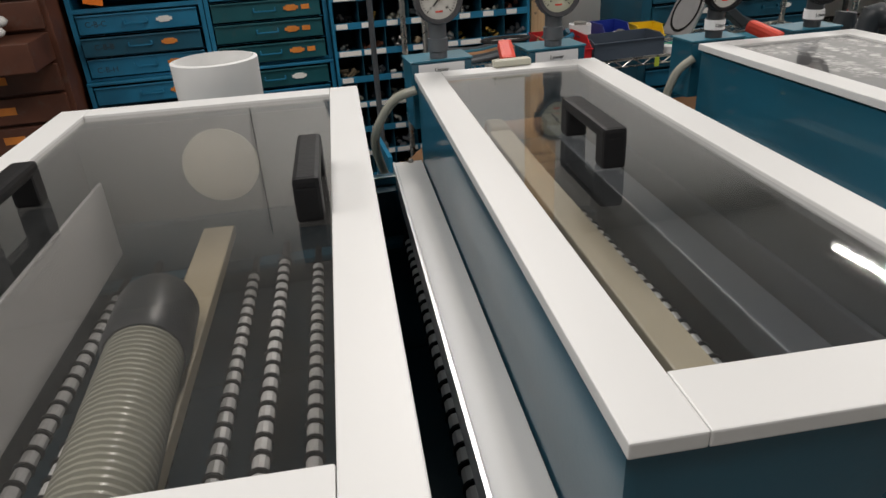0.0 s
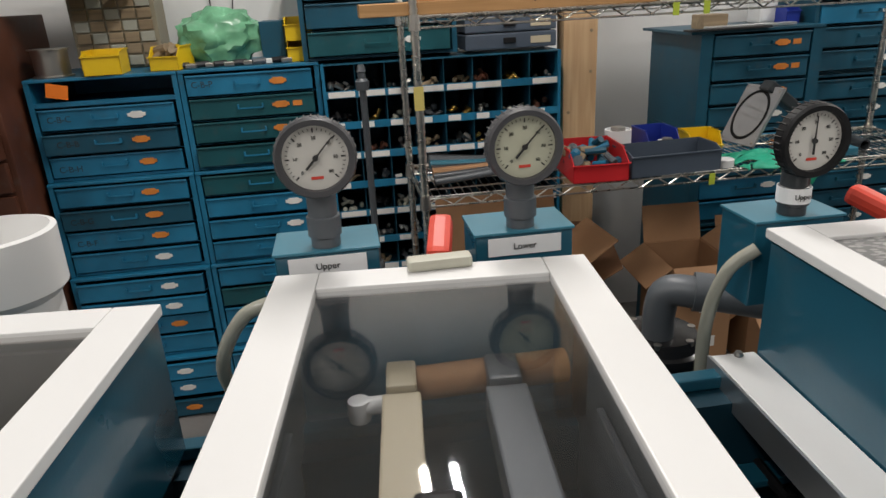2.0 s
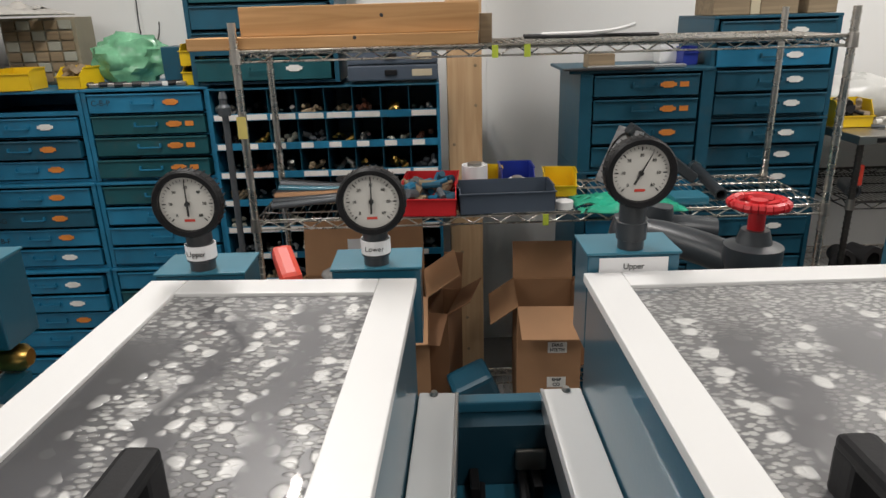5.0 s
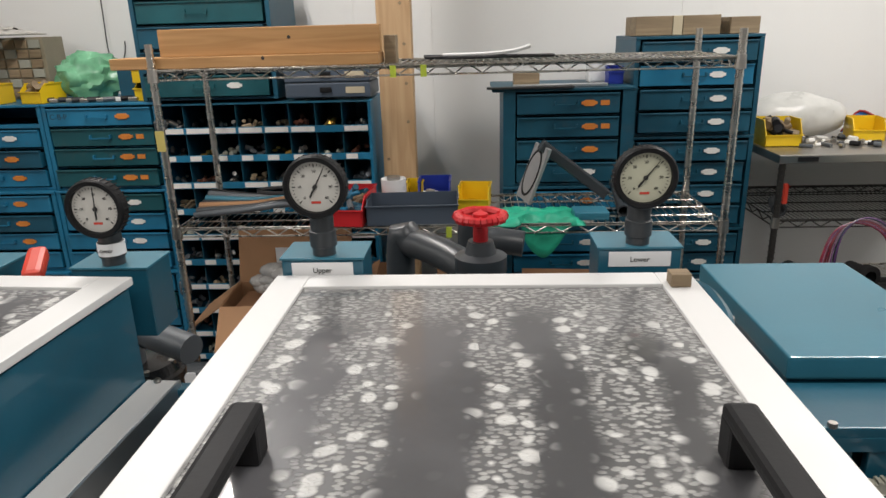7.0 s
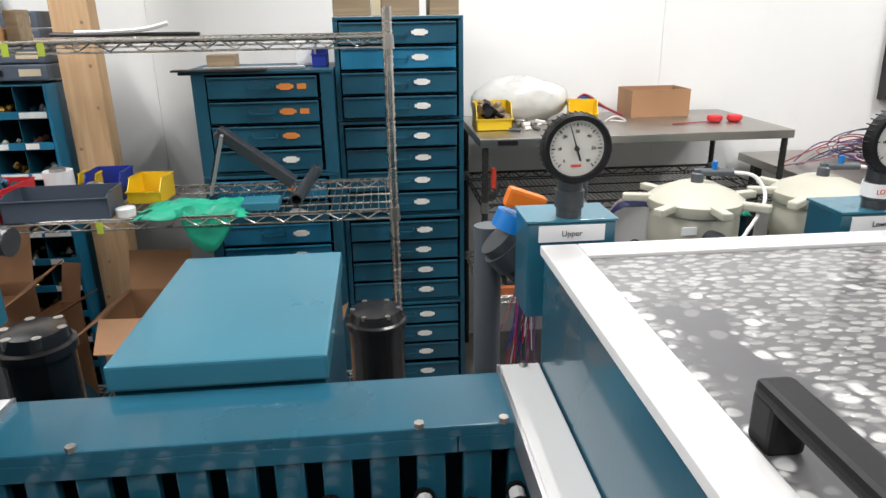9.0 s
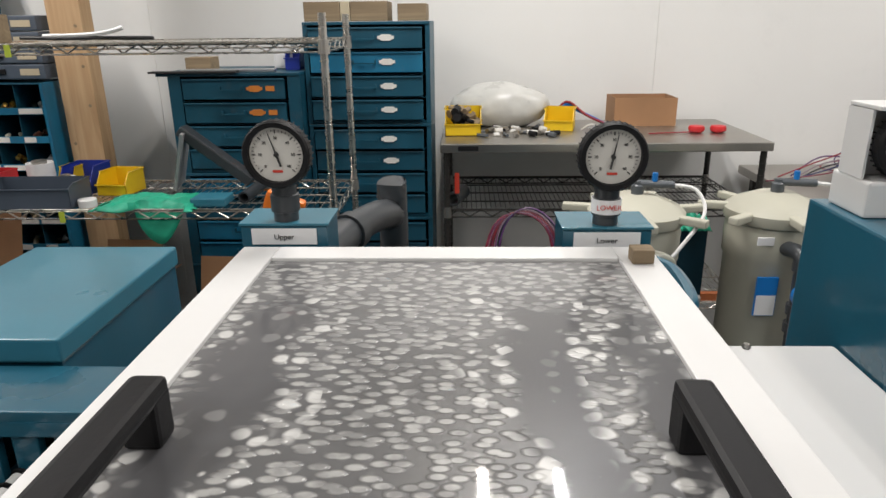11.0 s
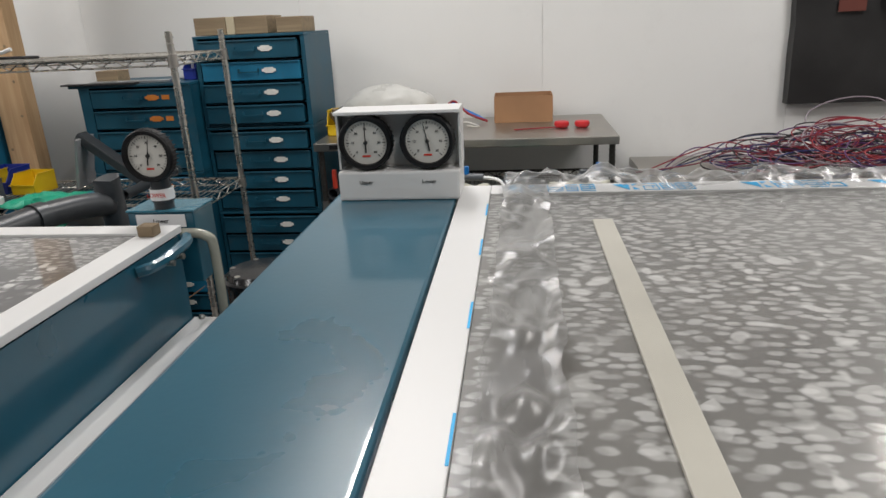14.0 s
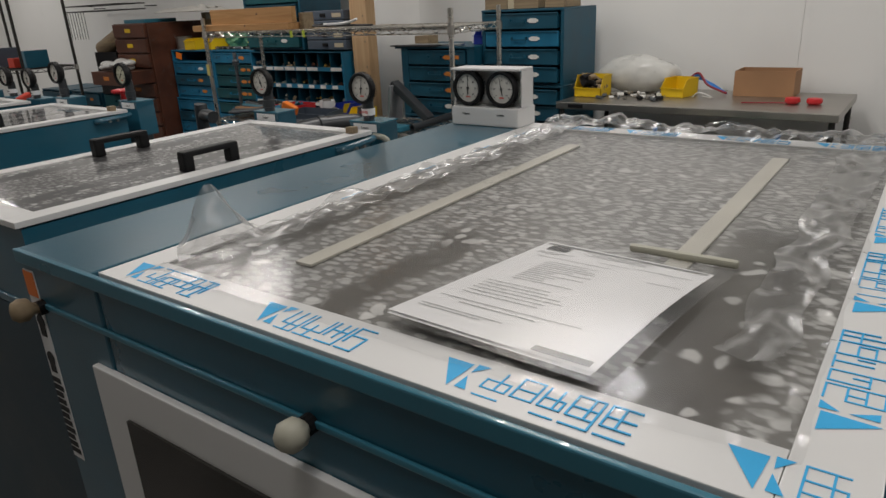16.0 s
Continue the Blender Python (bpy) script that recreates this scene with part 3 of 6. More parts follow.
LANE_D = foam_material("fogged_pane_d", 2.0, [(-0.17, 0.03, 0.36), (-0.05, 0.045, 0.37), (0.065, 0.03, 0.40), (0.18, 0.022, 0.33)], (0.085, 0.085, 0.09), 140, white=0.7, drops=0.06, haze=0.15, spot=40.0)
LANE_E = foam_material("fogged_pane_e", 3.0, [(-0.165, 0.032, 0.34), (0.10, 0.035, 0.34), (0.19, 0.025, 0.32)], (0.08, 0.08, 0.084), 78, white=0.7, drops=0.2, spot=46.0, haze=0.1)
C = tank(0.0, 0.34, TANK_BLUE % "fogged foam-flecked", LANE_C, (0.186,), 0.055, 0.046)
D = tank(0.550, 1.120, TANK_BLUE % "wide fogged", LANE_D, (0.645, 1.036), 0.048, 0.05, turn=0, shift=-0.009)
E_ = tank(1.826, 2.347, TANK_BLUE % "wide fogged", LANE_E, (1.89, 2.27), 0.05, 0.04)

swing(spray_bar(-0.438, BEIGE, w=0.019, label="beige flat spray bar inside the clear tank"), -0.398)
swing(spray_bar(-0.335, GREY_PVC, w=0.021, label="grey flat spray bar inside the clear tank"), -0.398)
cross = thing("supply_pipe", -0.4, 1.43, 0.93, "beige supply pipe with a white elbow inside the tank", "pipe")
bm = bmesh.new()
rod(bm, (-0.46, 1.43, 0.95), (-0.27, 1.43, 0.95), 0.018, 14)
part("pipe", bm, CARD, cross, smooth=True)
bm = bmesh.new()
rod(bm, (-0.49, 1.40, 0.95), (-0.455, 1.40, 0.95), 0.009, 12)
rod(bm, (-0.49, 1.40, 0.936), (-0.49, 1.40, 0.958), 0.011, 12)
part("elbow", bm, WHITE, cross, smooth=True)
for x in (-0.545, -0.25):
    swing(single("guide_strip", bx(x - 0.004, x + 0.004, 0.66, 1.36, 0.86, 0.95, bevel=0.002), GREY_PVC, x, 1.0, 0.86, "grey guide strip along the inner tank wall", "guide strip", "guide strips"), -0.398)

# hose and panels in the hazy tank
hose = thing("corrugated_hose", -1.0, 0.8, 0.87, "grey ribbed suction hose lying in the hazy tank", "hose")
bm = bmesh.new()
pa, pb = Vector((-0.918, 0.60, 0.90)), Vector((-0.942, 0.98, 0.90))
for i in range(46):
    q = pa.lerp(pb, i / 46)
    lathe(bm, q, [(0.036, 0), (0.041, 0.0025), (0.041, 0.0055), (0.036, 0.0087)], 18, (pb - pa), False)
part("ribbed_wall", bm, TUBE_CLEAR, hose, smooth=True)
bm = bmesh.new()
lathe(bm, pb, [(0.043, -0.01), (0.047, 0.0), (0.047, 0.09), (0.04, 0.11)], 22, (pb - pa))
part("cuff", bm, DARK_PVC, hose, smooth=True)
single("spray_bar", bx(-0.955, -0.905, 0.65, 1.4, 0.84, 0.86, bevel=0.003), BEIGE, -0.91, 1.0, 0.84, "dull beige spray bar under the ribbed hose", "spray bar", "spray bars")
single("baffle_plate", bx(-1.105, -1.099, 0.62, 1.42, 0.82, 0.95, bevel=0.002), WHITE, -1.12, 1.0, 0.82, "white upright baffle plate inside the tank", "baffle")
single("back_baffle", bx(-1.13, -0.70, 1.45, 1.456, 0.82, 1.03), TANK_GREY, -0.91, 1.45, 0.82, "grey back baffle inside the hazy tank", "baffle")

# pale cream disc set against the back baffle
bm = bmesh.new()
lathe(bm, (-0.915, 1.4498, 0.95), [(0.062, 0), (0.062, 0.006), (0.056, 0.008), (0.0, 0.008)], 40, (0, -1, 0), False)
single("round_port", bm, material("pale_cream_resin", (0.75, 0.7, 0.55), 0.5, vary=0.05), -0.915, 1.449, 0.95, "round cream disc on the baffle inside the tank", "port cover", smooth=True)
for ob in bpy.data.objects:
    if ob.name.startswith(("round_port", "corrugated_hose", "baffle_plate", "back_baffle", "spray_bar.002")):
        swing(ob, -0.9165)

cap = thing("pipe_stack", -0.915, 1.66, 0.60, "white plastic pipe with a wide open coupling on top", "pipe")
bm = bmesh.new()
lathe(bm, (-0.915, 1.66, 0.6), [(0.066, 0), (0.066, 0.42)], 36, caps=False)
part("pipe", bm, WHITE, cap, smooth=True)
bm = bmesh.new()
lathe(bm, (-0.915, 1.66, 1.014), [(0.067, -0.012), (0.078, 0.0), (0.079, 0.072), (0.072, 0.074), (0.070, 0.02), (0.0, 0.02)], 36, caps=False)
part("coupling", bm, WHITE, cap, smooth=True)
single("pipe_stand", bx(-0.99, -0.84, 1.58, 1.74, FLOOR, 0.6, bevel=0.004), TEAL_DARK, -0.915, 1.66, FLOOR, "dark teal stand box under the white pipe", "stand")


# ---- pressure gauges ----
def gauge_head(parent, x, y, z, r, needle, face=DIAL, bezel=BLACK, brand=INK_RED):
    """Dial facing -y: ribbed bezel, face, ticks, needle."""
    g = part("bezel", gauge_ring(x, y, z, r), bezel, parent, "black ribbed bezel")
    bm = bmesh.new()
    rod(bm, (x, y - 0.010, z), (x, y + 0.01, z), r * 0.8, 40)
    part("dial", bm, face, g, "cream dial with fine marks")
    bm = bmesh.new()
    for i in range(31):
        a = radians(225 - 9 * i)
        long = i % 5 == 0
        ra, rb = r * (0.62 if long else 0.67), r * 0.73
        w = 0.0008 if long else 0.0004
        d = Vector((math.cos(a), 0, math.sin(a)))
        s = Vector((-d.z, 0, d.x)) * w
        c = Vector((x, y - 0.0105, z))
        vs = [bm.verts.new(c + d * ra + s), bm.verts.new(c + d * rb + s), bm.verts.new(c + d * rb - s), bm.verts.new(c + d * ra - s)]
        bm.faces.new(vs)
    part("scale_marks", bm, INK, g)
    for i, txt in enumerate(("0", "10", "20", "30", "40", "50", "60")):
        a = radians(225 - 45 * i)
        writing(txt, r * 0.12, x + r * 0.49 * math.cos(a), y - 0.0107, z + r * 0.49 * math.sin(a), INK, g)
    part("brand_bar", bx(x - r * 0.15, x + r * 0.15, y - 0.0108, y - 0.0102, z - r * 0.53, z - r * 0.46), brand, g)
    bm = bmesh.new()
    a = radians(90 - needle)
    d = Vector((math.cos(a), 0, math.sin(a)))
    c = Vector((x, y - 0.0125, z))
    rod(bm, c - d * r * 0.36, c + d * r * 0.1, r * 0.032, 5)
    rod(bm, c + d * r * 0.1, c + d * r * 0.66, r * 0.022, 5, r * 0.012)
    rod(bm, (x, y - 0.014, z), (x, y - 0.0105, z), r * 0.07, 12)
    part("needle", bm, INK, g)


def gauge_ring(x, y, z, r):
    bm = bmesh.new()
    lathe(bm, (x, y + 0.03, z), [(r * 0.4, 0.012), (r * 0.7, 0.014), (r * 0.92, 0.026), (r, 0.03), (r, 0.044), (r * 0.95, 0.048), (r * 0.81, 0.047), (r * 0.8, 0.038), (r * 0.8, 0.03)], 48, (0, -1, 0), False)
    for k in range(36):
        a = 2 * math.pi * k / 36
        p = Vector((x + r * math.cos(a), y, z + r * math.sin(a)))
        rod(bm, p + Vector((0, -0.012, 0)), p + Vector((0, 0.006, 0)), 0.0009, 5)
    return bm


def gauge_post(x, z, needle, half=0.058, top=1.07, word="", collar="", y=1.545, bezel=BLACK, stem=DARK_PVC, shift=0.0, face=DIAL):
    base_z = 0.94
    t = thing("pressure_gauge", x, y, base_z, "round dial pressure gauge on a teal mounting block behind the tank", "pressure gauge", "pressure gauges")
    block = part("mounting_block", bx(x - half, x + half, BACK + 0.026, BACK + 0.1, base_z, top, bevel=0.002), TEAL, t)
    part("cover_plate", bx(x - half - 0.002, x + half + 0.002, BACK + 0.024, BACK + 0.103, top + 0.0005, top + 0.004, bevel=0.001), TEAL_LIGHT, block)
    bm = bmesh.new()
    lathe(bm, (x, y, top + 0.004), [(0.0165, 0), (0.0165, 0.012), (0.019, 0.013), (0.019, 0.035), (0.0165, 0.036), (0.0165, z - top - 0.03)], 20)
    part("stem", bm, stem, t, "grey plastic stem", smooth=True)
    if word:
        tag = part("name_tag", bx(x - half * 0.75, x + half * 0.75, BACK + 0.0245, BACK + 0.0255, top - 0.025, top - 0.003), PAPER, block, "white name tag with black letters")
        writing(word, 0.0105, x, BACK + 0.024, top - 0.0145, INK, tag)
    if collar:
        bm = bmesh.new()
        lathe(bm, (x, y, top + 0.02), [(0.0196, 0), (0.0196, 0.019)], 20)
        c = part("paper_collar", bm, PAPER, t, "white paper collar with a word")
        writing(collar, 0.0095, x, y - 0.0203, top + 0.0295, INK_RED if collar == "LOWER" else INK, c)
    gauge_head(t, x, y - 0.012, z, 0.0435, needle, face=face, bezel=bezel)
    t.matrix_basis = pose(0, shift, 0) @ t.matrix_basis


GREY_BEZEL = material("grey_bezel", (0.06, 0.06, 0.065), 0.5, vary=0.2)
gauge_post(-0.51, 1.171, 42, top=1.062, word="Upper", bezel=GREY_BEZEL, stem=GREY_PVC, shift=0.015)
gauge_post(-0.283, 1.164, 42, top=1.062, word="Lower", bezel=GREY_BEZEL, stem=GREY_PVC, shift=0.015, face=DIAL_OLD)
gauge_post(0.056, 1.146, 0, top=1.048, collar="Upper")
gauge_post(0.286, 1.142, 2, top=1.048, collar="Lower")
gauge_post(0.614, 1.176, 28, word="Upper", shift=-0.03)
gauge_post(1.062, 1.174, 38, word="Lower", shift=0.004, face=DIAL_OLD)
gauge_post(1.873, 1.166, -18, word="Upper")
gauge_post(2.299, 1.161, 10, top=1.064, word="Lower", collar="LOWER")


def valve_lever(x, y, z, turn, mat=RED_DULL):
    v = thing("ball_valve", x, y, z - 0.06, "grey pipe valve with a flat red lever behind the tank", "valve", "valves")
    bm = bmesh.new()
    rod(bm, (x, y, z - 0.06), (x, y, z), 0.02, 16)
    part("body", bm, GREY_PVC, v, smooth=True)
    bm = bmesh.new()
    box(bm, -0.014, 0.014, -0.015, 0.06, 0.0, 0.024, bevel=0.008)
    bmesh.ops.transform(bm, matrix=pose(x, y, z, 16, 0, turn), verts=bm.verts)
    part("lever", bm, mat, v, "red plastic lever")


valve_lever(-0.385, 1.53, 1.045, -12)
valve_lever(0.175, 1.52, 1.035, 22)
single("wood_block", bx(-0.425, -0.355, 1.485, 1.507, LID + 0.0005, LID + 0.013, bevel=0.004), CREAM, -0.39, 1.49, LID, "small cream block lying on the lid edge", "block")

# red hand-wheel valve with pipework
vx, vy = 0.837, 1.645
v = thing("handwheel_valve", vx, vy, FLOOR, "dark grey pipe valve with a red round hand-wheel", "valve")
bm = bmesh.new()
lathe(bm, (vx, vy, FLOOR), [(0.03, 0), (0.03, 1.27), (0.038, 1.28), (0.038, 1.31), (0.042, 1.32), (0.042, 1.345), (0.026, 1.35), (0.02, 1.37)], 24)
part("body", bm, DARK_PVC, v, smooth=True)
bm = bmesh.new()
tube(bm, [(vx, vy, 0.985), (vx - 0.05, vy + 0.06, 1.0), (vx - 0.12, vy + 0.14, 1.0), (vx - 0.15, vy + 0.16, 0.965), (vx - 0.152, vy + 0.16, 0.4)], 0.027, 16)
part("elbow_pipe", bm, DARK_PVC, v, smooth=True)
bm = bmesh.new()
lathe(bm, (vx - 0.152, vy + 0.16, 0.79), [(0.029, 0), (0.029, 0.008)], 18)
part("clamp", bm, BEIGE, v, "pale pipe clamp")
bm = bmesh.new()
for k in range(28):
    a, b = 2 * math.pi * k / 28, 2 * math.pi * (k + 1) / 28
    rr = 0.036 + (0.002 if k % 4 < 2 else 0)
    rod(bm, (vx + rr * math.cos(a), vy + rr * math.sin(a), 1.09), (vx + rr * math.cos(b), vy + rr * math.sin(b), 1.09), 0.0075, 8)
for k in range(4):
    a = math.pi * k / 2
    rod(bm, (vx, vy, 1.085), (vx + 0.035 * math.cos(a), vy + 0.035 * math.sin(a), 1.09), 0.005, 6)
rod(bm, (vx, vy, 1.03), (vx, vy, 1.095), 0.012, 12)
part("hand_wheel", bm, RED, v, "red plastic hand-wheel", smooth=True)

# pipes behind the tanks
pp = thing("grey_pipe", 0.81, 2.02, FLOOR, "dark grey plastic drain pipe with elbows behind the tanks", "pipe", "grey pipes")
bm = bmesh.new()
tube(bm, [(0.93, 2.0, 0.93), (0.87, 2.01, 0.935), (0.83, 2.02, 0.925), (0.815, 2.02, 0.88), (0.815, 2.02, FLOOR)], 0.028, 16)
part("bend", bm, DARK_PVC, pp, smooth=True)
bm = bmesh.new()
lathe(bm, (0.815, 2.02, 0.82), [(0.033, 0), (0.033, 0.04)], 20)
part("collar", bm, DARK_PVC, pp, smooth=True)
pp = thing("grey_pipe", 0.1, 1.88, 0.695, "grey plastic pipe elbow rising from the pump", "pipe", "grey pipes")
bm = bmesh.new()
tube(bm, [(0.075, 1.9, 0.695), (0.075, 1.9, 0.75), (0.085, 1.89, 0.79), (0.13, 1.86, 0.795), (0.26, 1.80, 0.78)], 0.03, 16)
part("bend", bm, GREY_PVC, pp, smooth=True)
bm = bmesh.new()
rod(bm, (0.12, 1.865, 0.797), (0.15, 1.852, 0.795), 0.036, 20)
part("collar", bm, GREY_PVC, pp, smooth=True)
pp = thing("grey_pipe", 1.97, 1.85, FLOOR, "dark grey plastic pipe run with a big elbow behind the tank", "pipe", "grey pipes")
bm = bmesh.new()
tube(bm, [(1.90, 1.60, 1.0), (1.93, 1.72, 1.005), (1.96, 1.82, 1.0), (1.975, 1.87, 0.985), (1.98, 1.89, 0.94), (1.98, 1.89, FLOOR)], 0.027, 16)
part("bend", bm, DARK_PVC, pp, smooth=True)
bm = bmesh.new()
rod(bm, (1.925, 1.70, 1.004), (1.932, 1.725, 1.004), 0.032, 18)
part("collar", bm, DARK_PVC, pp, smooth=True)


def clear_hose(pts, label):
    h = bmesh.new()
    tube(h, pts, 0.0085, 10)
    p = pts[-1]
    single("clear_hose", h, TUBE_CLEAR, *p, label, "hose", "clear hoses", smooth=True)


clear_hose([(-0.565, 1.52, 1.02), (-0.61, 1.53, 1.0), (-0.645, 1.55, 0.93), (-0.63, 1.57, 0.85), (-0.60, 1.58, 0.78), (-0.585, 1.58, 0.6)], "cloudy clear hose looping down beside the tank")
clear_hose([(0.0, 1.52, 1.02), (-0.03, 1.53, 0.99), (-0.045, 1.54, 0.92), (-0.04, 1.55, 0.8), (-0.035, 1.55, 0.6)], "cloudy clear hose hanging beside the fogged tank")
clear_hose([(2.335, 1.52, 1.03), (2.375, 1.52, 1.025), (2.385, 1.525, 0.99), (2.38, 1.53, 0.8)], "cloudy clear hose at the tank corner")
for hx, hz in ((1.105, 1.0), (2.335, 1.0)):
    hb = thing("hinge_bracket", hx + 0.03, 1.45, hz + 0.02, "teal bent lid bracket with two bolts", "bracket", "lid brackets")
    bm = bmesh.new()
    tube(bm, [(hx + 0.008, 1.36, 1.02), (hx + 0.03, 1.38, 1.025), (hx + 0.034, 1.46, 1.03), (hx + 0.02, 1.495, 1.03)], 0.009, 8)
    part("arm", bm, TEAL, hb, smooth=True)
    for k in (1.4, 1.43):
        bm = bmesh.new()
        rod(bm, (hx + 0.03, k, 1.02), (hx + 0.046, k, 1.02), 0.005, 6)
        part("bolt", bm, STEEL, hb)
    single("lid_stop", bx(hx - 0.025, hx + 0.001, 1.432, 1.456, LID + 0.0005, LID + 0.018, bevel=0.002), WORN_WOOD, hx, 1.45, LID, "small brown stop block on the lid corner", "block", "lid stops")

# blower housing between the wide tanks
bl = thing("blower_housing", 1.415, 1.69, FLOOR, "smooth teal sheet-metal housing behind the conveyor", "machine housing")
part("body", bx(1.28, 1.548, 1.507, 1.9, 0.3, 0.878, bevel=0.003), TEAL, bl)
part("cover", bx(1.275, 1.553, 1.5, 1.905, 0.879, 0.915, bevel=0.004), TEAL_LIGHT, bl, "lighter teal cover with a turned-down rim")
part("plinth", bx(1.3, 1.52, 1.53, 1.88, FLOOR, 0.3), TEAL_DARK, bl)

# white cover box with a black ring
wb = thing("white_cover_box", 2.516, 1.03, 0.881, "white sheet cover box with a black round socket on top", "cover box")
part("body", bx(2.436, 2.597, 0.58, 1.49, 0.881, 0.916, bevel=0.004), WHITE, wb)
bm = bmesh.new()
lathe(bm, (2.505, 1.085, 0.9165), [(0.063, 0), (0.063, 0.012), (0.06, 0.016), (0.055, 0.016), (0.052, 0.012), (0.05, 0.001), (0.0, 0.0005)], 40, caps=False)
part("socket_ring", bm, DARK_PVC, wb, "black round socket", smooth=True)
# black disc painted in for the shade of a deeper hole
bm = bmesh.new()
rod(bm, (2.505, 1.085, 0.917), (2.505, 1.085, 0.9195), 0.0495, 36)
part("socket_floor", bm, BLACK, wb)
bm = bmesh.new()
lathe(bm, (2.48, 1.482, 0.916), [(0.005, 0), (0.006, 0.002), (0.004, 0.006)], 10)
part("screw", bm, STEEL, wb)

# ---- big end machine with a filmed window ----
FT = 1.082
mc = thing("etching_machine", 3.13, 1.03, FLOOR, "large teal process machine with a white-framed window in its top", "machine")
part("side_cabinet", bx(2.6, 2.8, 0.455, 1.62, -0.2, FT, bevel=0.004), TEAL, mc)
part("body", bx(2.801, 3.72, 0.457, 1.62, -0.2, 1.066, bevel=0.003), TEAL, mc)
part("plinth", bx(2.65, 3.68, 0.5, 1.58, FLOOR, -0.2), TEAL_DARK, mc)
part("rim", bx(3.634, 3.725, 0.45, 1.62, 1.067, 1.08, bevel=0.003), TEAL, mc)
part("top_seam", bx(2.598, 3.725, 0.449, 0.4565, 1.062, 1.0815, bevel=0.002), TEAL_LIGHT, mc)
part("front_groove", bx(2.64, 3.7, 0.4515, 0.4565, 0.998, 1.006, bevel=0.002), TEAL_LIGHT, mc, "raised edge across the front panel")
win = part("front_window", bx(2.76, 3.66, 0.446, 0.4565, 0.36, 0.945, bevel=0.002), WHITE, mc, "white framed dark window in the front")
part("pane", bx(2.83, 3.59, 0.441, 0.4455, 0.43, 0.885), material("dark_pane", (0.02, 0.018, 0.015), 0.08, vary=0.1, bump=0.0), win)
lid = part("top_window", bx(2.81, 3.62, 0.48, 1.59, 1.0665, 1.069), TEAL_DARK, mc, "wide white-framed window with blue print on its cover film")
for a in ((2.804, 2.853, 0.462, 1.602), (3.577, 3.632, 0.462, 1.602), (2.8535, 3.5765, 0.462, 0.527), (2.8535, 3.5765, 1.545, 1.602)):
    part("frame_bar", bx(*a, 1.0695, FT, bevel=0.0012), WHITE, lid)
LANE_F = foam_material("fogged_pane_f", 4.0, [(-0.22, 0.03, 0.05), (0.0, 0.03, -0.2), (0.36, 0.055, -0.02)], (0.085, 0.08, 0.071), 70, white=0.74, drops=0.8, haze=0.24, spot=36.0, relief_depth=0.08, some=0.38, gloss=0.12, soft=0.22, bend=0.009, coat=0.3, patchy=True)
part("pane", bx(2.8535, 3.5765, 0.5275, 1.5445, 1.0695, 1.078), LANE_F, lid)
STRIP = material("cream_strip", (0.55, 0.53, 0.46), 0.5, vary=0.08, scale=10)
for sx, y0, y1 in ((3.012, 0.612, 1.395), (3.407, 0.80, 1.425)):
    part("window_strip", bx(sx - 0.0135, sx + 0.0135, y0, y1, 1.0785, 1.0825, bevel=0.0012), STRIP, lid, "dull cream strip under the film")

rng = random.Random(5)


def print_run(bm, x, y, along, across, dx):
    """A patch of print on the frame's cover film: a notched wedge, then thin-lined block figures."""
    z0 = FT + 0.0002
    count = [0]

    def put(u0, u1, v0, v1):
        count[0] += 1
        up = z0 + 0.0004 + 0.00003 * count[0]
        if dx:
            box(bm, x + u0, x + u1, y + v0, y + v1, z0, up)
        else:
            box(bm, x - v1, x - v0, y + u0, y + u1, z0, up)
    for tri in (((0, 0.9), (0.55, 0.0), (0.62, 0.9)), ((0.7, 0.05), (0.95, 0.05), (0.72, 0.5)), ((0.72, 0.62), (0.98, 0.95), (0.7, 0.95))):
        vs = []
        for u, w in tri:
            u, w = u * across, w * across
            vs.append(bm.verts.new((x + u, y + w, z0 + 0.0004) if dx else (x - w, y + u, z0 + 0.0004)))
        bm.faces.new(vs)
    u, top, t = across * 1.1, across * 0.92, 0.0017
    while u < along - 0.012:
        w = rng.uniform(0.019, 0.027)
        for v in (0.0, 0.3 * top, 0.62 * top, top):
            if rng.random() < 0.85:
                put(u, u + w, v, v + t)
        for q in (u, u + w - t, u + w * rng.uniform(0.35, 0.65)):
            if rng.random() < 0.85:
                put(q, q + t, rng.choice((0, 0.3 * top)), top * rng.choice((0.62, 1.0, 1.0)))
        u += w + 0.004


bm = bmesh.new()
for x in (2.826, 3.068, 3.304, 3.54):
    print_run(bm, x, 0.472, 0.166 if x < 3.5 else 0.09, 0.044, True)
for y in (0.56, 0.78, 1.0, 1.22, 1.42):
    print_run(bm, 3.626, y, 0.17, 0.044, False)
for x in (2.87, 3.05, 3.25, 3.44):
    print_run(bm, x, 1.552, 0.14, 0.042, True)
for y in (0.85, 1.05, 1.25, 1.42):
    box(bm, 2.8505, 2.853, y, y + 0.06, FT + 0.0002, FT + 0.0007)
tagged(part("blue_print", bm, INK_BLUE, lid, "sky-blue printed bars and wedges on the cover film"), kind="stuff")

